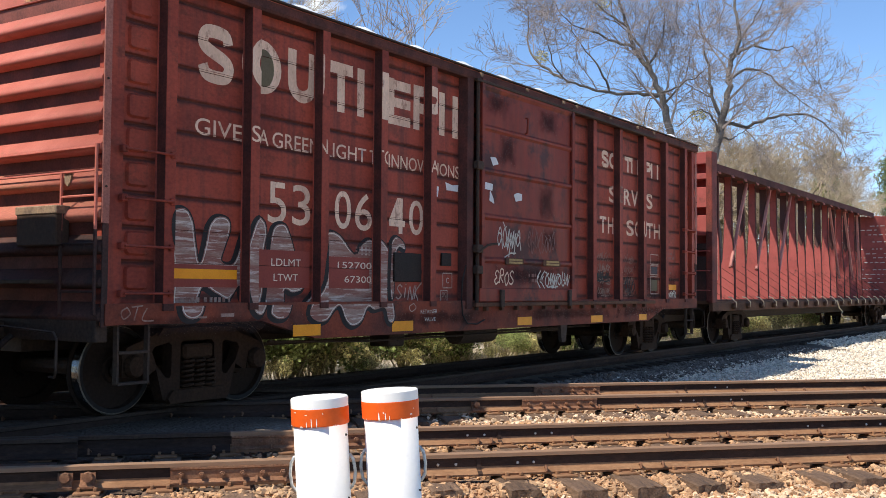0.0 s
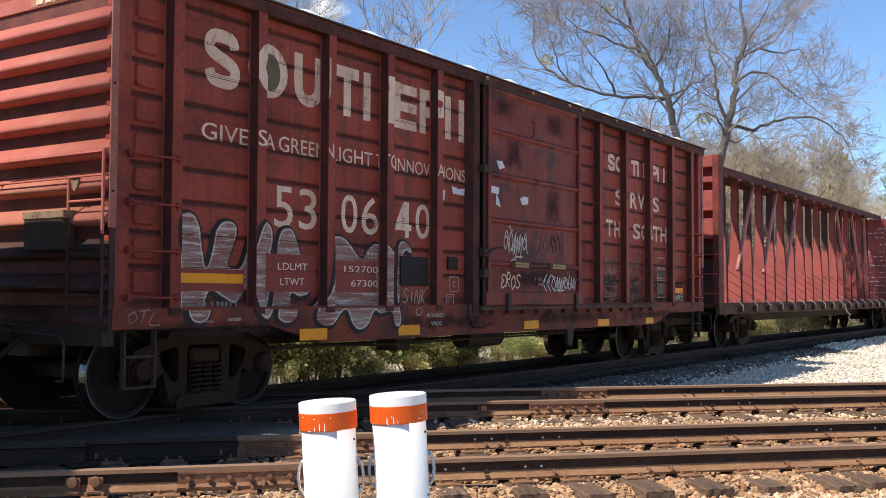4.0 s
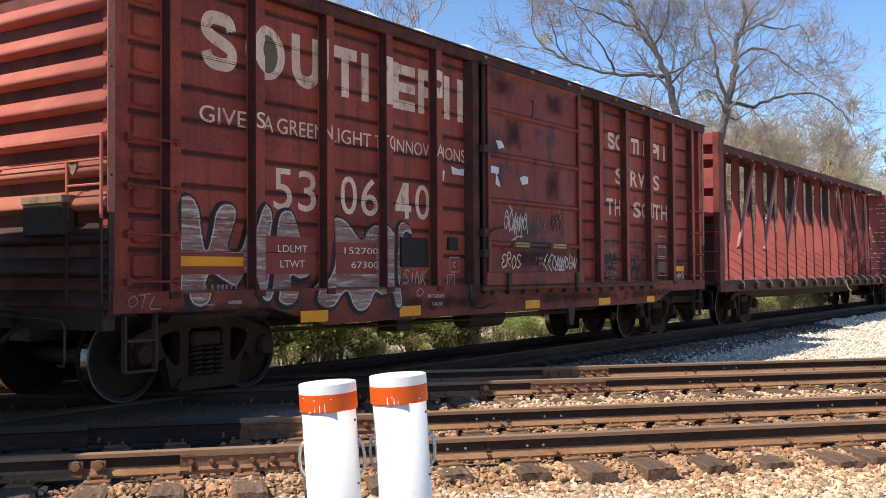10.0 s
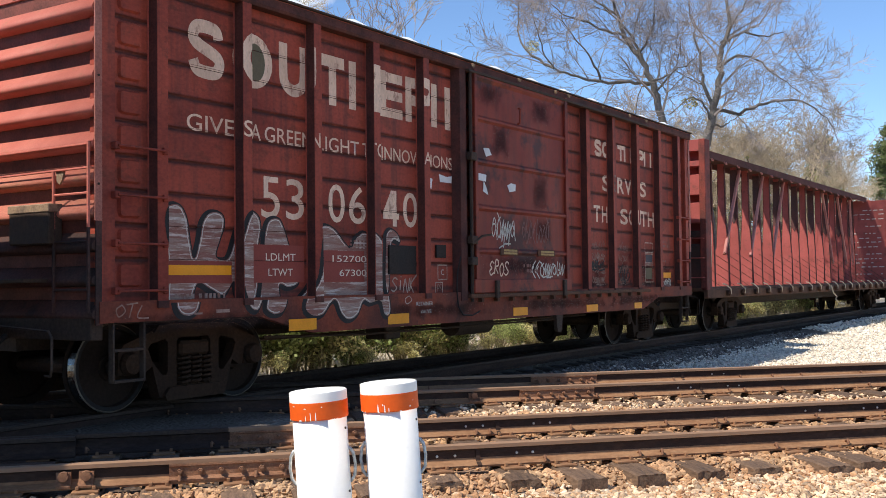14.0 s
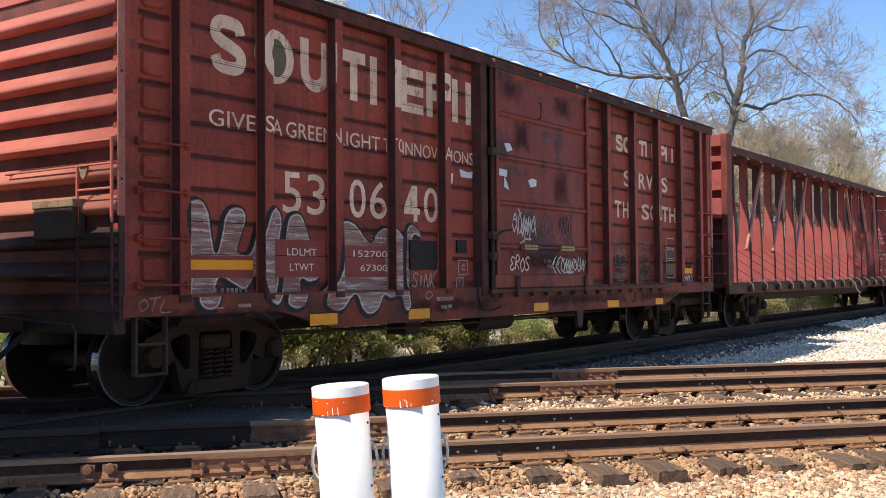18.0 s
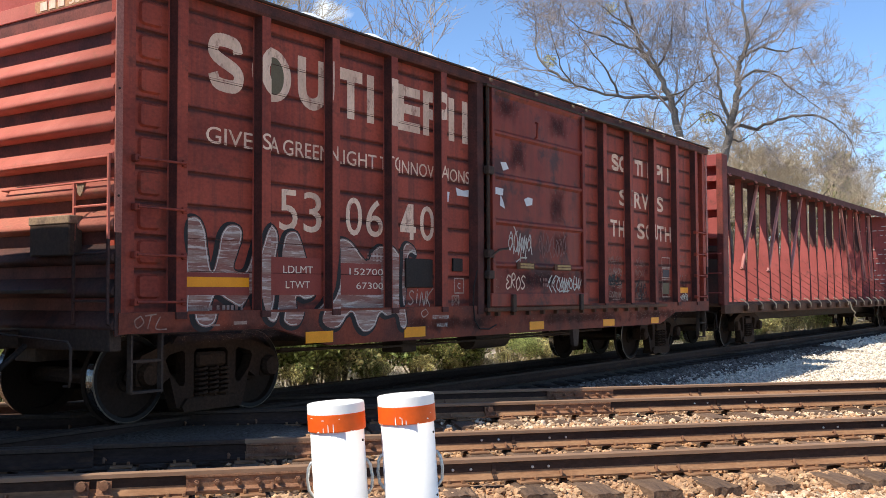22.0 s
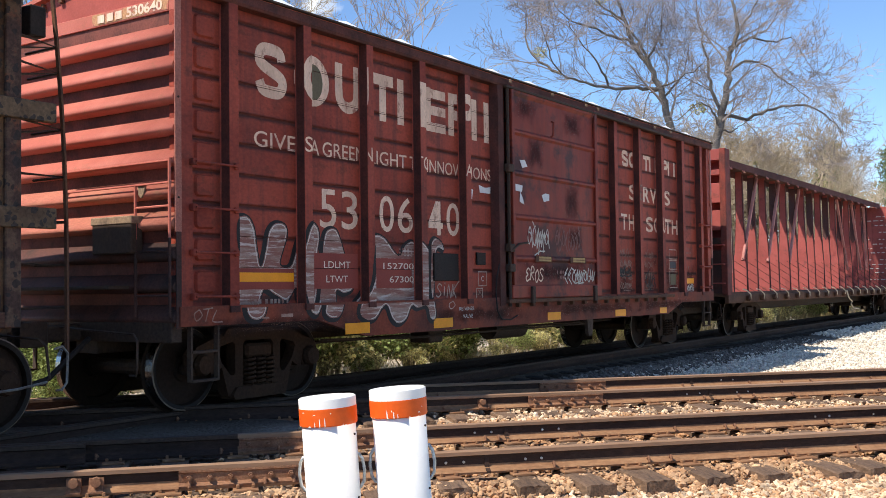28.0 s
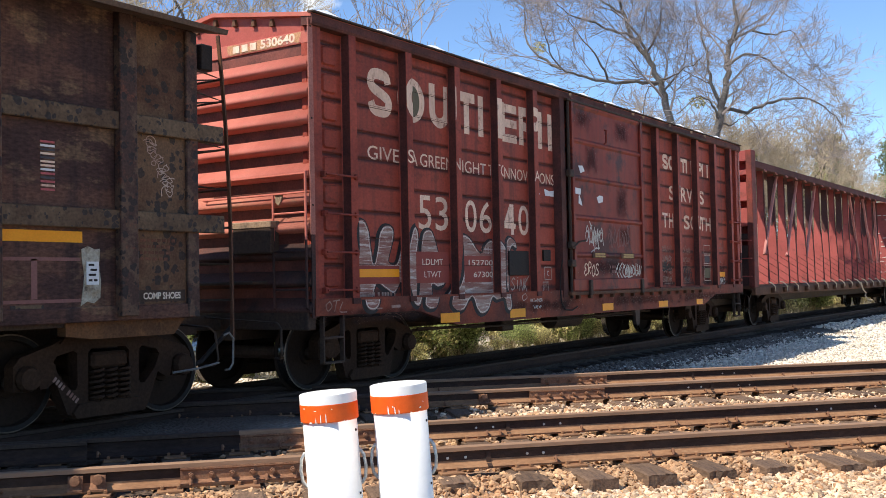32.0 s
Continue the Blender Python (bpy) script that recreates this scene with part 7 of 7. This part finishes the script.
def bare_tree(at, height, seed, radius, label, top=5, spread=0.75, lean=(0, 0), twig="twig", clumps=(), first=0.35, trunks=1):
    rnd = random.Random(seed)
    tree = thing("tree", label, "tree", "bare trees", at=at)
    wood, fine = B(), B()
    out = []
    for k in range(trunks):
        d = Vector((lean[0] + rnd.uniform(-0.1, 0.1) * (k > 0), lean[1] + rnd.uniform(-0.2, 0.2) * (k > 0), 1)).normalized()
        limb(out, Vector((0, 0, -0.3)), d, height * first, radius, 0, rnd, top, spread)
    for level, pts, rad in out:
        tube(wood if level < 2 else fine, pts, rad, (9, 7, 5, 4, 3, 3, 3)[level], caps=False)
    part("trunk", wood, M["bark"], tree, smooth=True)
    part("crown", fine, M[twig], tree)
    for c in clumps:
        bm = B()
        leaf_cloud(bm, c, (0.35, 0.35, 0.3), 160, 0.12, rnd)
        part("mistletoe", bm, M["leaf_pale"], tree, "green clump in the crown")
    return tree


def guided_tree(at, limbs, radius, seed, label, clumps=()):
    """A bare tree whose trunk (the first row) and main limbs follow a plan of bends: metres to the side of the foot,
    and height; its shoots and twigs grow by chance."""
    rnd = random.Random(seed)
    tree = thing("tree", label, "tree", "bare trees", at=at)
    across, deep = Vector((0.34, -0.94, 0)), Vector((0.94, 0.34, 0))
    out = []
    for k, bends in enumerate(limbs):
        rows = ([(0.0, -0.3), (bends[0][0] * 0.4, bends[0][1] * 0.5)] if k == 0 else []) + bends
        drift, depth, pts = rnd.uniform(-0.22, 0.22) if k else 0.0, 0.0, []
        if k:
            start = across * bends[0][0] + Vector((0, 0, bends[0][1]))
            close = min((q for level, row, _ in out if level < 3 for q in row), key=lambda q: (q - deep * q.dot(deep) - start).length)
            depth = close.dot(deep)
        for q, (side, z) in enumerate(curve(rows, 4)):
            depth += drift * rnd.uniform(0.3, 1.2) if q else 0.0
            pts.append(across * (side + rnd.gauss(0, 0.03)) + deep * depth + Vector((0, 0, z + rnd.gauss(0, 0.03))))
        run_len = sum((b - a).length for a, b in zip(pts, pts[1:]))
        r0 = radius if k == 0 else min(0.075, 0.020 + 0.010 * run_len)
        rad = [max(0.018, r0 * (1 - 0.82 * q / (len(pts) - 1))) for q in range(len(pts))]
        out.append((0 if k == 0 else 2, pts, rad))
        gap = 0.0
        for q in range(1, len(pts)):
            gap += (pts[q] - pts[q - 1]).length
            if (k == 0 and pts[q].z < 7.5) or gap < 0.42:
                continue
            gap = 0.0
            axis = (pts[q] - pts[q - 1]).normalized()
            turn = rnd.choice((-1, 1)) * rnd.uniform(0.5, 1.1)
            flat_side = axis.cross(deep).normalized()
            d = (axis * math.cos(turn) + flat_side * math.sin(turn) + deep * rnd.uniform(-0.6, 0.6) + Vector((0, 0, 0.25))).normalized()
            limb(out, pts[q].copy(), d, rnd.uniform(1.1, 2.3), max(0.016, rad[q] * 0.45), 3, rnd, 6, 0.75)
        limb(out, pts[-1].copy(), (pts[-1] - pts[-2]).normalized(), 1.6, rad[-1], 3, rnd, 6, 0.7)
    wood, fine = B(), B()
    for level, q, r in out:
        tube(wood if level < 3 else fine, q, r, (10, 8, 6, 4, 3, 3, 3)[level], caps=False)
    part("trunk", wood, M["bark"], tree, smooth=True)
    part("crown", fine, M["twig"], tree)
    for side, z in clumps:
        bm = B()
        leaf_cloud(bm, across * side + Vector((0, 0, z)), (0.3, 0.3, 0.26), 150, 0.10, rnd)
        part("mistletoe", bm, M["leaf_pale"], tree, "green clump in the crown")
    return tree


guided_tree(pose(30.9, 4.7, -0.3),
            [[(-0.2, 6.4), (-0.3, 7.5), (-0.5, 8.5), (-0.7, 9.2), (-1.1, 10.1), (-1.6, 10.8), (-1.9, 11.7), (-2.2, 12.7), (-2.4, 13.9)],
             [(-0.7, 9.0), (-1.5, 9.0), (-2.5, 9.0), (-3.3, 9.1), (-4.1, 9.4), (-4.5, 10.1), (-4.6, 10.9)],
             [(-4.1, 9.4), (-4.9, 9.9), (-5.4, 10.6), (-5.5, 11.7), (-5.6, 12.7)],
             [(-0.6, 9.0), (-1.1, 8.8), (-1.3, 7.7)],
             [(-0.9, 9.7), (-1.3, 10.6), (-1.7, 11.3), (-2.3, 11.9), (-2.5, 13.1)],
             [(-1.1, 10.1), (-0.7, 11.0), (-0.5, 12.0), (-0.6, 13.3)],
             [(-0.5, 8.7), (-0.0, 9.3), (0.3, 10.0), (0.5, 11.1)],
             [(-0.7, 9.1), (-0.2, 9.1), (0.3, 9.3), (0.9, 9.5)],
             [(-1.6, 10.8), (-2.3, 11.1), (-3.2, 11.4), (-4.1, 11.8), (-4.6, 12.5)],
             [(-2.5, 9.0), (-2.8, 9.8), (-3.3, 10.4), (-3.8, 11.2)],
             [(-1.9, 11.7), (-2.6, 12.2), (-3.3, 12.9), (-3.6, 13.8)]],
            0.19, 4, "tall leafless hardwood with limbs sweeping to one side", clumps=((-5.2, 10.7), (-2.8, 12.6)))
guided_tree(pose(31.4, 3.25, -0.3),
            [[(-0.3, 5.9), (-0.2, 6.8), (0.0, 7.6), (0.2, 8.4), (0.3, 9.5), (0.4, 10.2), (0.7, 11.0), (0.6, 11.8), (0.5, 13.1)],
             [(-0.0, 8.0), (-0.3, 9.0), (-0.4, 10.0), (-0.5, 10.7), (-0.7, 11.7), (-0.8, 13.0)],
             [(0.4, 10.4), (1.0, 10.8), (1.5, 11.2), (2.0, 11.6), (2.5, 12.5)],
             [(0.3, 9.5), (1.0, 9.9), (1.8, 9.6), (2.5, 9.0), (3.2, 8.5)],
             [(0.1, 7.9), (1.0, 7.8), (2.0, 8.2), (3.1, 8.3), (3.9, 8.0), (4.5, 7.3)],
             [(-0.0, 7.4), (0.4, 7.3), (0.7, 7.6), (1.3, 7.9)],
             [(-0.1, 7.5), (-0.2, 7.9), (-0.5, 8.2), (-0.9, 8.2), (-1.5, 7.6)],
             [(0.7, 11.0), (1.3, 11.8), (1.7, 12.8)],
             [(-0.3, 8.9), (-0.8, 9.2), (-1.3, 9.6)],
             [(1.3, 11.0), (2.0, 10.8), (2.7, 10.9), (3.1, 10.4)]],
            0.21, 9, "tall leafless hardwood with a forked trunk", clumps=((-0.8, 8.2),))
bare_tree(pose(30.0, 20.0, -0.3), 15, 37, 0.24, "leafless hardwood behind the train", lean=(0, 0.1), spread=0.7)
bare_tree(pose(17.5, 17.0, -0.3), 19, 51, 0.26, "leafless hardwood behind the train", spread=0.75, twig="brush_twig", trunks=2)
bare_tree(pose(18.6, 11.2, -0.3), 15.8, 59, 0.09, "slender leafless sapling behind the train", top=4, spread=0.5, first=0.42)
bare_tree(pose(13.0, 15.5, -0.3), 22, 53, 0.2, "leafless hardwood behind the train", spread=0.75, twig="brush_twig", trunks=2)
bare_tree(pose(89.0, 3.4, -0.3), 25, 61, 0.3, "tall leafless hardwood beyond the train", spread=0.8)
bare_tree(pose(9.0, 17.0, -0.3), 25, 57, 0.24, "leafless hardwood behind the train", spread=0.7, trunks=2, twig="brush_twig", clumps=((1.2, -0.8, 10.5),))
bare_tree(pose(15.2, 15.0, -0.3), 21, 91, 0.2, "leafless hardwood behind the train", spread=0.8, trunks=3, twig="brush_twig", clumps=((0.6, -0.8, 9.6),))
bare_tree(pose(11.2, 14.2, -0.3), 20, 83, 0.2, "leafless hardwood behind the train", spread=0.75, trunks=2, twig="brush_twig")


def thicket_tree():
    tree = bare_tree(pose(51.5, 6.6, -0.3), 16.5, 71, 0.16, "slender budding tree in a thicket", top=5, spread=0.62, twig="brush_twig", first=0.32, trunks=4)
    rnd = random.Random(3)
    bm = B()
    fine = [v.co.copy() for v in tree.children[1].data.vertices]
    for _ in range(2600):
        p = rnd.choice(fine)
        if p.z > 3.0 or rnd.random() < 0.4:
            leaf_cloud(bm, p, (0.10, 0.10, 0.10), 2, 0.075, rnd)
    part("foliage", bm, M["bud"], tree, "sparse olive buds")
    return tree


M["bud"] = mat("bud", (0.27, 0.25, 0.10), 0.7, second=(0.20, 0.21, 0.085), scale=0.4, amount=0.7, grain=9, bump=0.0, island=0.4)
brush = thicket_tree()
brush.scale = (1.12, 1.12, 1.12)
rnd = random.Random(77)
for x, y, k in ((49.5, 9.4, 1.0), (53.5, 4.6, 0.45), (56, 8.0, 1.1), (58, 6.4, 0.55), (55, 11.5, 1.12), (63, 4.0, 0.45), (61, 10.2, 1.1), (60, 14, 1.15), (50, 15, 1.05), (15, 13, 0.75), (18, 17, 0.9), (12, 15, 0.85), (9, 12.5, 0.7), (20, 12, 0.6), (6, 18, 0.9), (25, 18, 0.8), (68, 6.4, 0.5), (72, 3.0, 0.4), (47, 11.5, 0.85), (66, 13.5, 1.1), (45, 20, 0.85), (80, 4, 0.5), (88, 6, 0.5), (95, 2, 0.55), (85, 0, 0.5)):
    c = copy_thing(brush, pose(x, y, -0.3, 0, 0, rnd.uniform(0, 360)))
    c.scale = (k * 1.2, k * 1.2, k * 1.2)


def pine(at, height, seed):
    rnd = random.Random(seed)
    tree = thing("pine_tree", "green pine at the edge of the woods", "tree", "pines", at=at)
    bm = B()
    tube(bm, [(0, 0, -0.3), (0.1, 0.05, height * 0.5), (0, 0.1, height)], [0.22, 0.14, 0.03], 8)
    crown = B()
    z = height * 0.28
    while z < height:
        r = (1 - (z / height) ** 1.6) * height * 0.24 + 0.35
        for k in range(4):
            a = rnd.uniform(0, math.tau)
            rr = r * rnd.uniform(0.55, 1.1)
            tip = Vector((rr * math.cos(a), rr * math.sin(a), z + rr * rnd.uniform(0.0, 0.35)))
            tube(bm, [(0, 0, z - 0.2), tip * 0.5 + Vector((0, 0, (z - 0.2) * 0.5)), tip], [0.05, 0.03, 0.012], 4)
            for f in (0.45, 0.7, 0.95):
                q = Vector((0, 0, z - 0.2)).lerp(tip, f)
                leaf_cloud(crown, q, (0.50, 0.50, 0.32), 60, 0.17, rnd)
        z += rnd.uniform(0.35, 0.6)
    part("trunk", bm, M["bark"], tree)
    part("crown", crown, M["needle"], tree)
    return tree


pines = pine(pose(72.5, 4.1, -0.3), 12.8, 5)
for x, y, k in ((78, 3.2, 1.0), (88, 12.5, 1.05), (92, 13.8, 1.1), (84, 5.5, 1.0), (76, 9.6, 0.98), (95, 8, 1.0), (100, 3, 1.2)):
    c = copy_thing(pines, pose(x, y, -0.3, 0, 0, x * 37 % 360))
    c.scale = (k, k, k)


def shrub(seed, material, w, h, label, count=3000):
    rnd = random.Random(seed)
    t = thing("shrub", label, "shrub", "trackside shrubs")
    stems, crown = B(), B()
    for _ in range(14):
        a, r = rnd.uniform(0, math.tau), rnd.uniform(0.2, 1.0) * w
        tip = Vector((r * math.cos(a), r * math.sin(a), h * rnd.uniform(0.5, 1.1)))
        tube(stems, [(tip.x * 0.1, tip.y * 0.1, -0.1), tip * 0.5 + Vector((rnd.gauss(0, 0.08), rnd.gauss(0, 0.08), 0.1)), tip], [0.016, 0.010, 0.004], 4)
        leaf_cloud(crown, tip * rnd.uniform(0.6, 0.95), (w * 0.36, w * 0.36, h * 0.28), int(count * 1.3) // 14, 0.060, rnd)
    part("stemwork", stems, M["straw"], t)
    part("crown", crown, M[material], t)
    return t


kinds = [shrub(1, "leaf", 0.9, 1.1, "leafy green trackside shrub"), shrub(2, "leaf_pale", 0.8, 0.9, "pale yellow-green trackside shrub", 2200), shrub(3, "leaf", 1.1, 1.5, "tall leafy green shrub", 3600)]
for k, x in zip(kinds, (6.0, 9.5, 13.0)):
    k.matrix_basis = pose(x, 4.2, -0.3)
rnd = random.Random(8)
for i in range(110):
    x = -6 + i * 0.56 + rnd.uniform(-0.4, 0.4)
    y = rnd.uniform(2.6, 5.2)
    if -1.9 < (x + y - 2.65) * 0.7071 < 1.3:
        continue   # the other track runs through here
    c = copy_thing(kinds[rnd.choice((0, 0, 0, 0, 1, 2, 2, 2) if x < 7 else (0, 0, 1, 1, 1, 1, 2, 2))], pose(x, y, -0.35, 0, 0, rnd.uniform(0, 360)))
    s = rnd.uniform(0.8, 1.35)
    c.scale = (s, s, s)


for i in range(26):
    x = -3 + i * 1.05 + rnd.uniform(-0.3, 0.3)
    if -1.9 < (x + 2.5 - 2.65) * 0.7071 < 1.3:
        continue
    c = copy_thing(kinds[rnd.choice((0, 1, 1, 2) if x < 6.5 else (1, 1, 1, 0))], pose(x, rnd.uniform(2.35, 2.75), -0.32, 0, 0, rnd.uniform(0, 360)))
    s = rnd.uniform(0.35, 0.6)
    c.scale = (s, s, s)


def blades(name, label, spots, material, h0, h1, w, lean):
    n = len(spots)
    rs = np.random.RandomState(4)
    v = np.zeros((n, 3, 3))
    for i, (x, y, z) in enumerate(spots):
        a = rs.uniform(0, 6.28)
        h = rs.uniform(h0, h1)
        dx, dy = math.cos(a) * w, math.sin(a) * w
        lx, ly = rs.normal(0, lean, 2) * h
        v[i] = ((x - dx, y - dy, z), (x + dx, y + dy, z), (x + lx, y + ly, z + h))
    me = bpy.data.meshes.new(name)
    me.from_pydata(v.reshape(-1, 3).tolist(), [], [(3 * i, 3 * i + 1, 3 * i + 2) for i in range(n)])
    me.materials.append(M[material])
    return tagged(new(name, me), label, "grass", kind="stuff")


rnd = random.Random(14)
spots = []
for _ in range(14000):
    x, y = rnd.uniform(-4, 52), rnd.uniform(1.9, 8.5)
    if noise.noise((x * 0.7, y * 0.9, 1)) > -0.15:
        spots.append((x, y, -0.32))
blades("dry_grass", "dry straw-coloured grass behind the tracks", spots, "straw", 0.15, 0.60, 0.006, 0.6)
spots = []
for _ in range(1600):
    a, r = rnd.uniform(0, math.tau), abs(rnd.gauss(0, 0.8))
    x, y = 31 + 2.2 * r * math.cos(a), -3.8 + 0.7 * r * math.sin(a)
    spots.append((x, y, -0.24))
blades("weeds", "dry weeds on the gravel", spots, "straw", 0.1, 0.5, 0.006, 0.4)

# ---- loose stones ----
def stones(name, label, spots, material, size):
    """Many small broken stones in one mesh."""
    bm = B()
    bmesh.ops.create_icosphere(bm, subdivisions=1, radius=1.0)
    base_v = np.array([v.co[:] for v in bm.verts])
    base_f = np.array([[v.index for v in f.verts] for f in bm.faces])
    bm.free()
    rs = np.random.RandomState(len(spots))
    n = len(spots)
    # each kind is a ball split along a few flat breaks
    kinds_v = []
    for _ in range(32):
        v = base_v * (0.9 + 0.3 * rs.rand(len(base_v), 1))
        for _ in range(7):
            d = rs.normal(size=3)
            d /= np.linalg.norm(d)
            v = v - np.maximum(0, v @ d - rs.uniform(0.35, 0.75))[:, None] * d
        kinds_v.append(v * 1.12)
    all_v = np.zeros((n, len(base_v), 3))
    for i, (x, y, z) in enumerate(spots):
        v = kinds_v[i % 32] * (size * rs.choice((0.5, 0.7, 0.9, 1.1, 1.35, 1.6)) * np.array([1, rs.uniform(0.6, 1), rs.uniform(0.5, 0.85)]))
        a, b = rs.uniform(0, 6.28), rs.normal(0, 0.4)
        ca, sa, cb, sb = math.cos(a), math.sin(a), math.cos(b), math.sin(b)
        v = v @ np.array([[1, 0, 0], [0, cb, sb], [0, -sb, cb]]) @ np.array([[ca, sa, 0], [-sa, ca, 0], [0, 0, 1]])
        all_v[i] = v + (x, y, z)
    f = (base_f[None] + (np.arange(n) * len(base_v))[:, None, None]).reshape(-1, 3)
    me = bpy.data.meshes.new(name)
    me.vertices.add(n * len(base_v))
    me.vertices.foreach_set("co", all_v.ravel())
    me.loops.add(len(f) * 3)
    me.loops.foreach_set("vertex_index", f.ravel().astype(np.int32))
    me.polygons.add(len(f))
    me.polygons.foreach_set("loop_start", np.arange(0, len(f) * 3, 3, dtype=np.int32))
    me.polygons.foreach_set("use_smooth", [False] * len(f))
    me.update(calc_edges=True)
    me.materials.append(M[material])
    return tagged(new(name, me), label, "gravel", kind="stuff")


def scatter(count, u0, u1, v0, v1, seed, keep):
    rnd = random.Random(seed)
    out = []
    while len(out) < count:
        u, v = rnd.uniform(u0, u1), rnd.uniform(v0, v1)
        p = TDIR * u + NDIR * v
        if keep(u, v, p, rnd):
            out.append((p.x, p.y, lay(p.x, p.y) + rnd.uniform(-0.005, 0.03)))
    return out


def off_rails(v):
    return all(abs(v - r) > 0.10 for r in NEAR + FAR)


stones("ballast", "cream and tan broken ballast stones", scatter(20000, 1.0, 10, -5.4, -3.9, 1, lambda u, v, p, r: v < -4.25 or r.random() < (-3.9 - v) / 0.35), "stone", 0.025)
stones("rusty_ballast", "rust-stained ballast along the near rail", scatter(9000, 1.0, 11, -4.5, -3.5, 7, lambda u, v, p, r: off_rails(v) and (v > -4.1 or r.random() < 0.5)), "rusty_stone", 0.025)
stones("rusty_ballast", "rust-stained ballast between the rails", scatter(15000, -0.5, 13, -3.9, -0.2, 2, lambda u, v, p, r: off_rails(v) and (u > 2.4 + r.uniform(-1.2, 0.8) + (1.6 if v > -1.7 else 0) or v < -3.5)), "rusty_stone", 0.026)
stones("ballast", "tan ballast between the far rails", scatter(10000, 1.0, 16, -0.9, 3.0, 3, lambda u, v, p, r: off_rails(v) and u > 4.7 + r.uniform(-0.6, 0.6)), "stone", 0.027)
stones("pale_gravel", "pale grey crushed gravel beside the train", scatter(34000, 3.0, 22, 2.5, 15, 4, lambda u, v, p, r: p.y < -1.6 - r.uniform(0, 0.7) and p.x < 26 and p.x > 8.8 + r.uniform(-0.9, 0.9)), "pale_stone", 0.028)
# these stones carry the train's shade in their colour
stones("grimy_ballast", "grimy ballast along the train, darkened for its shade", scatter(9000, 3.0, 22, 2.5, 15, 9, lambda u, v, p, r: -2.0 + r.uniform(-0.25, 0.2) < p.y < -1.38 and 6.5 < p.x < 26), "dark_stone", 0.03)
stones("pale_gravel", "pale gravel far along the train", scatter(14000, 14, 38, 8, 30, 6, lambda u, v, p, r: -9 < p.y < -1.3 and 25.5 < p.x < 44), "pale_stone", 0.05)
stones("pale_gravel", "pale grey gravel behind the train", scatter(1200, -8, 14, 3, 14, 5, lambda u, v, p, r: 1.0 < p.y < 2.2 and -4 < p.x < 22), "pale_stone", 0.04)

# ---- the train pulls away ----
def run(t):
    """Metres that the train has gone at t seconds."""
    return (0.1925 * max(0.0, t - 23.24)) ** 2


def motions():
    times = [0.0, 12.0, 22.7, 23.24] + [23.5 + 0.5 * k for k in range(18)]
    for car, axles, x0 in TRAIN:
        walk(car, [(t, pose(x0 + run(t), 0, 0)) for t in times])
        for axle, x, radius in axles:
            walk(axle, [(t, pose(x, 0, radius + RAIL_TOP, 0, math.degrees(run(t) / radius), 0)) for t in times])


motions()
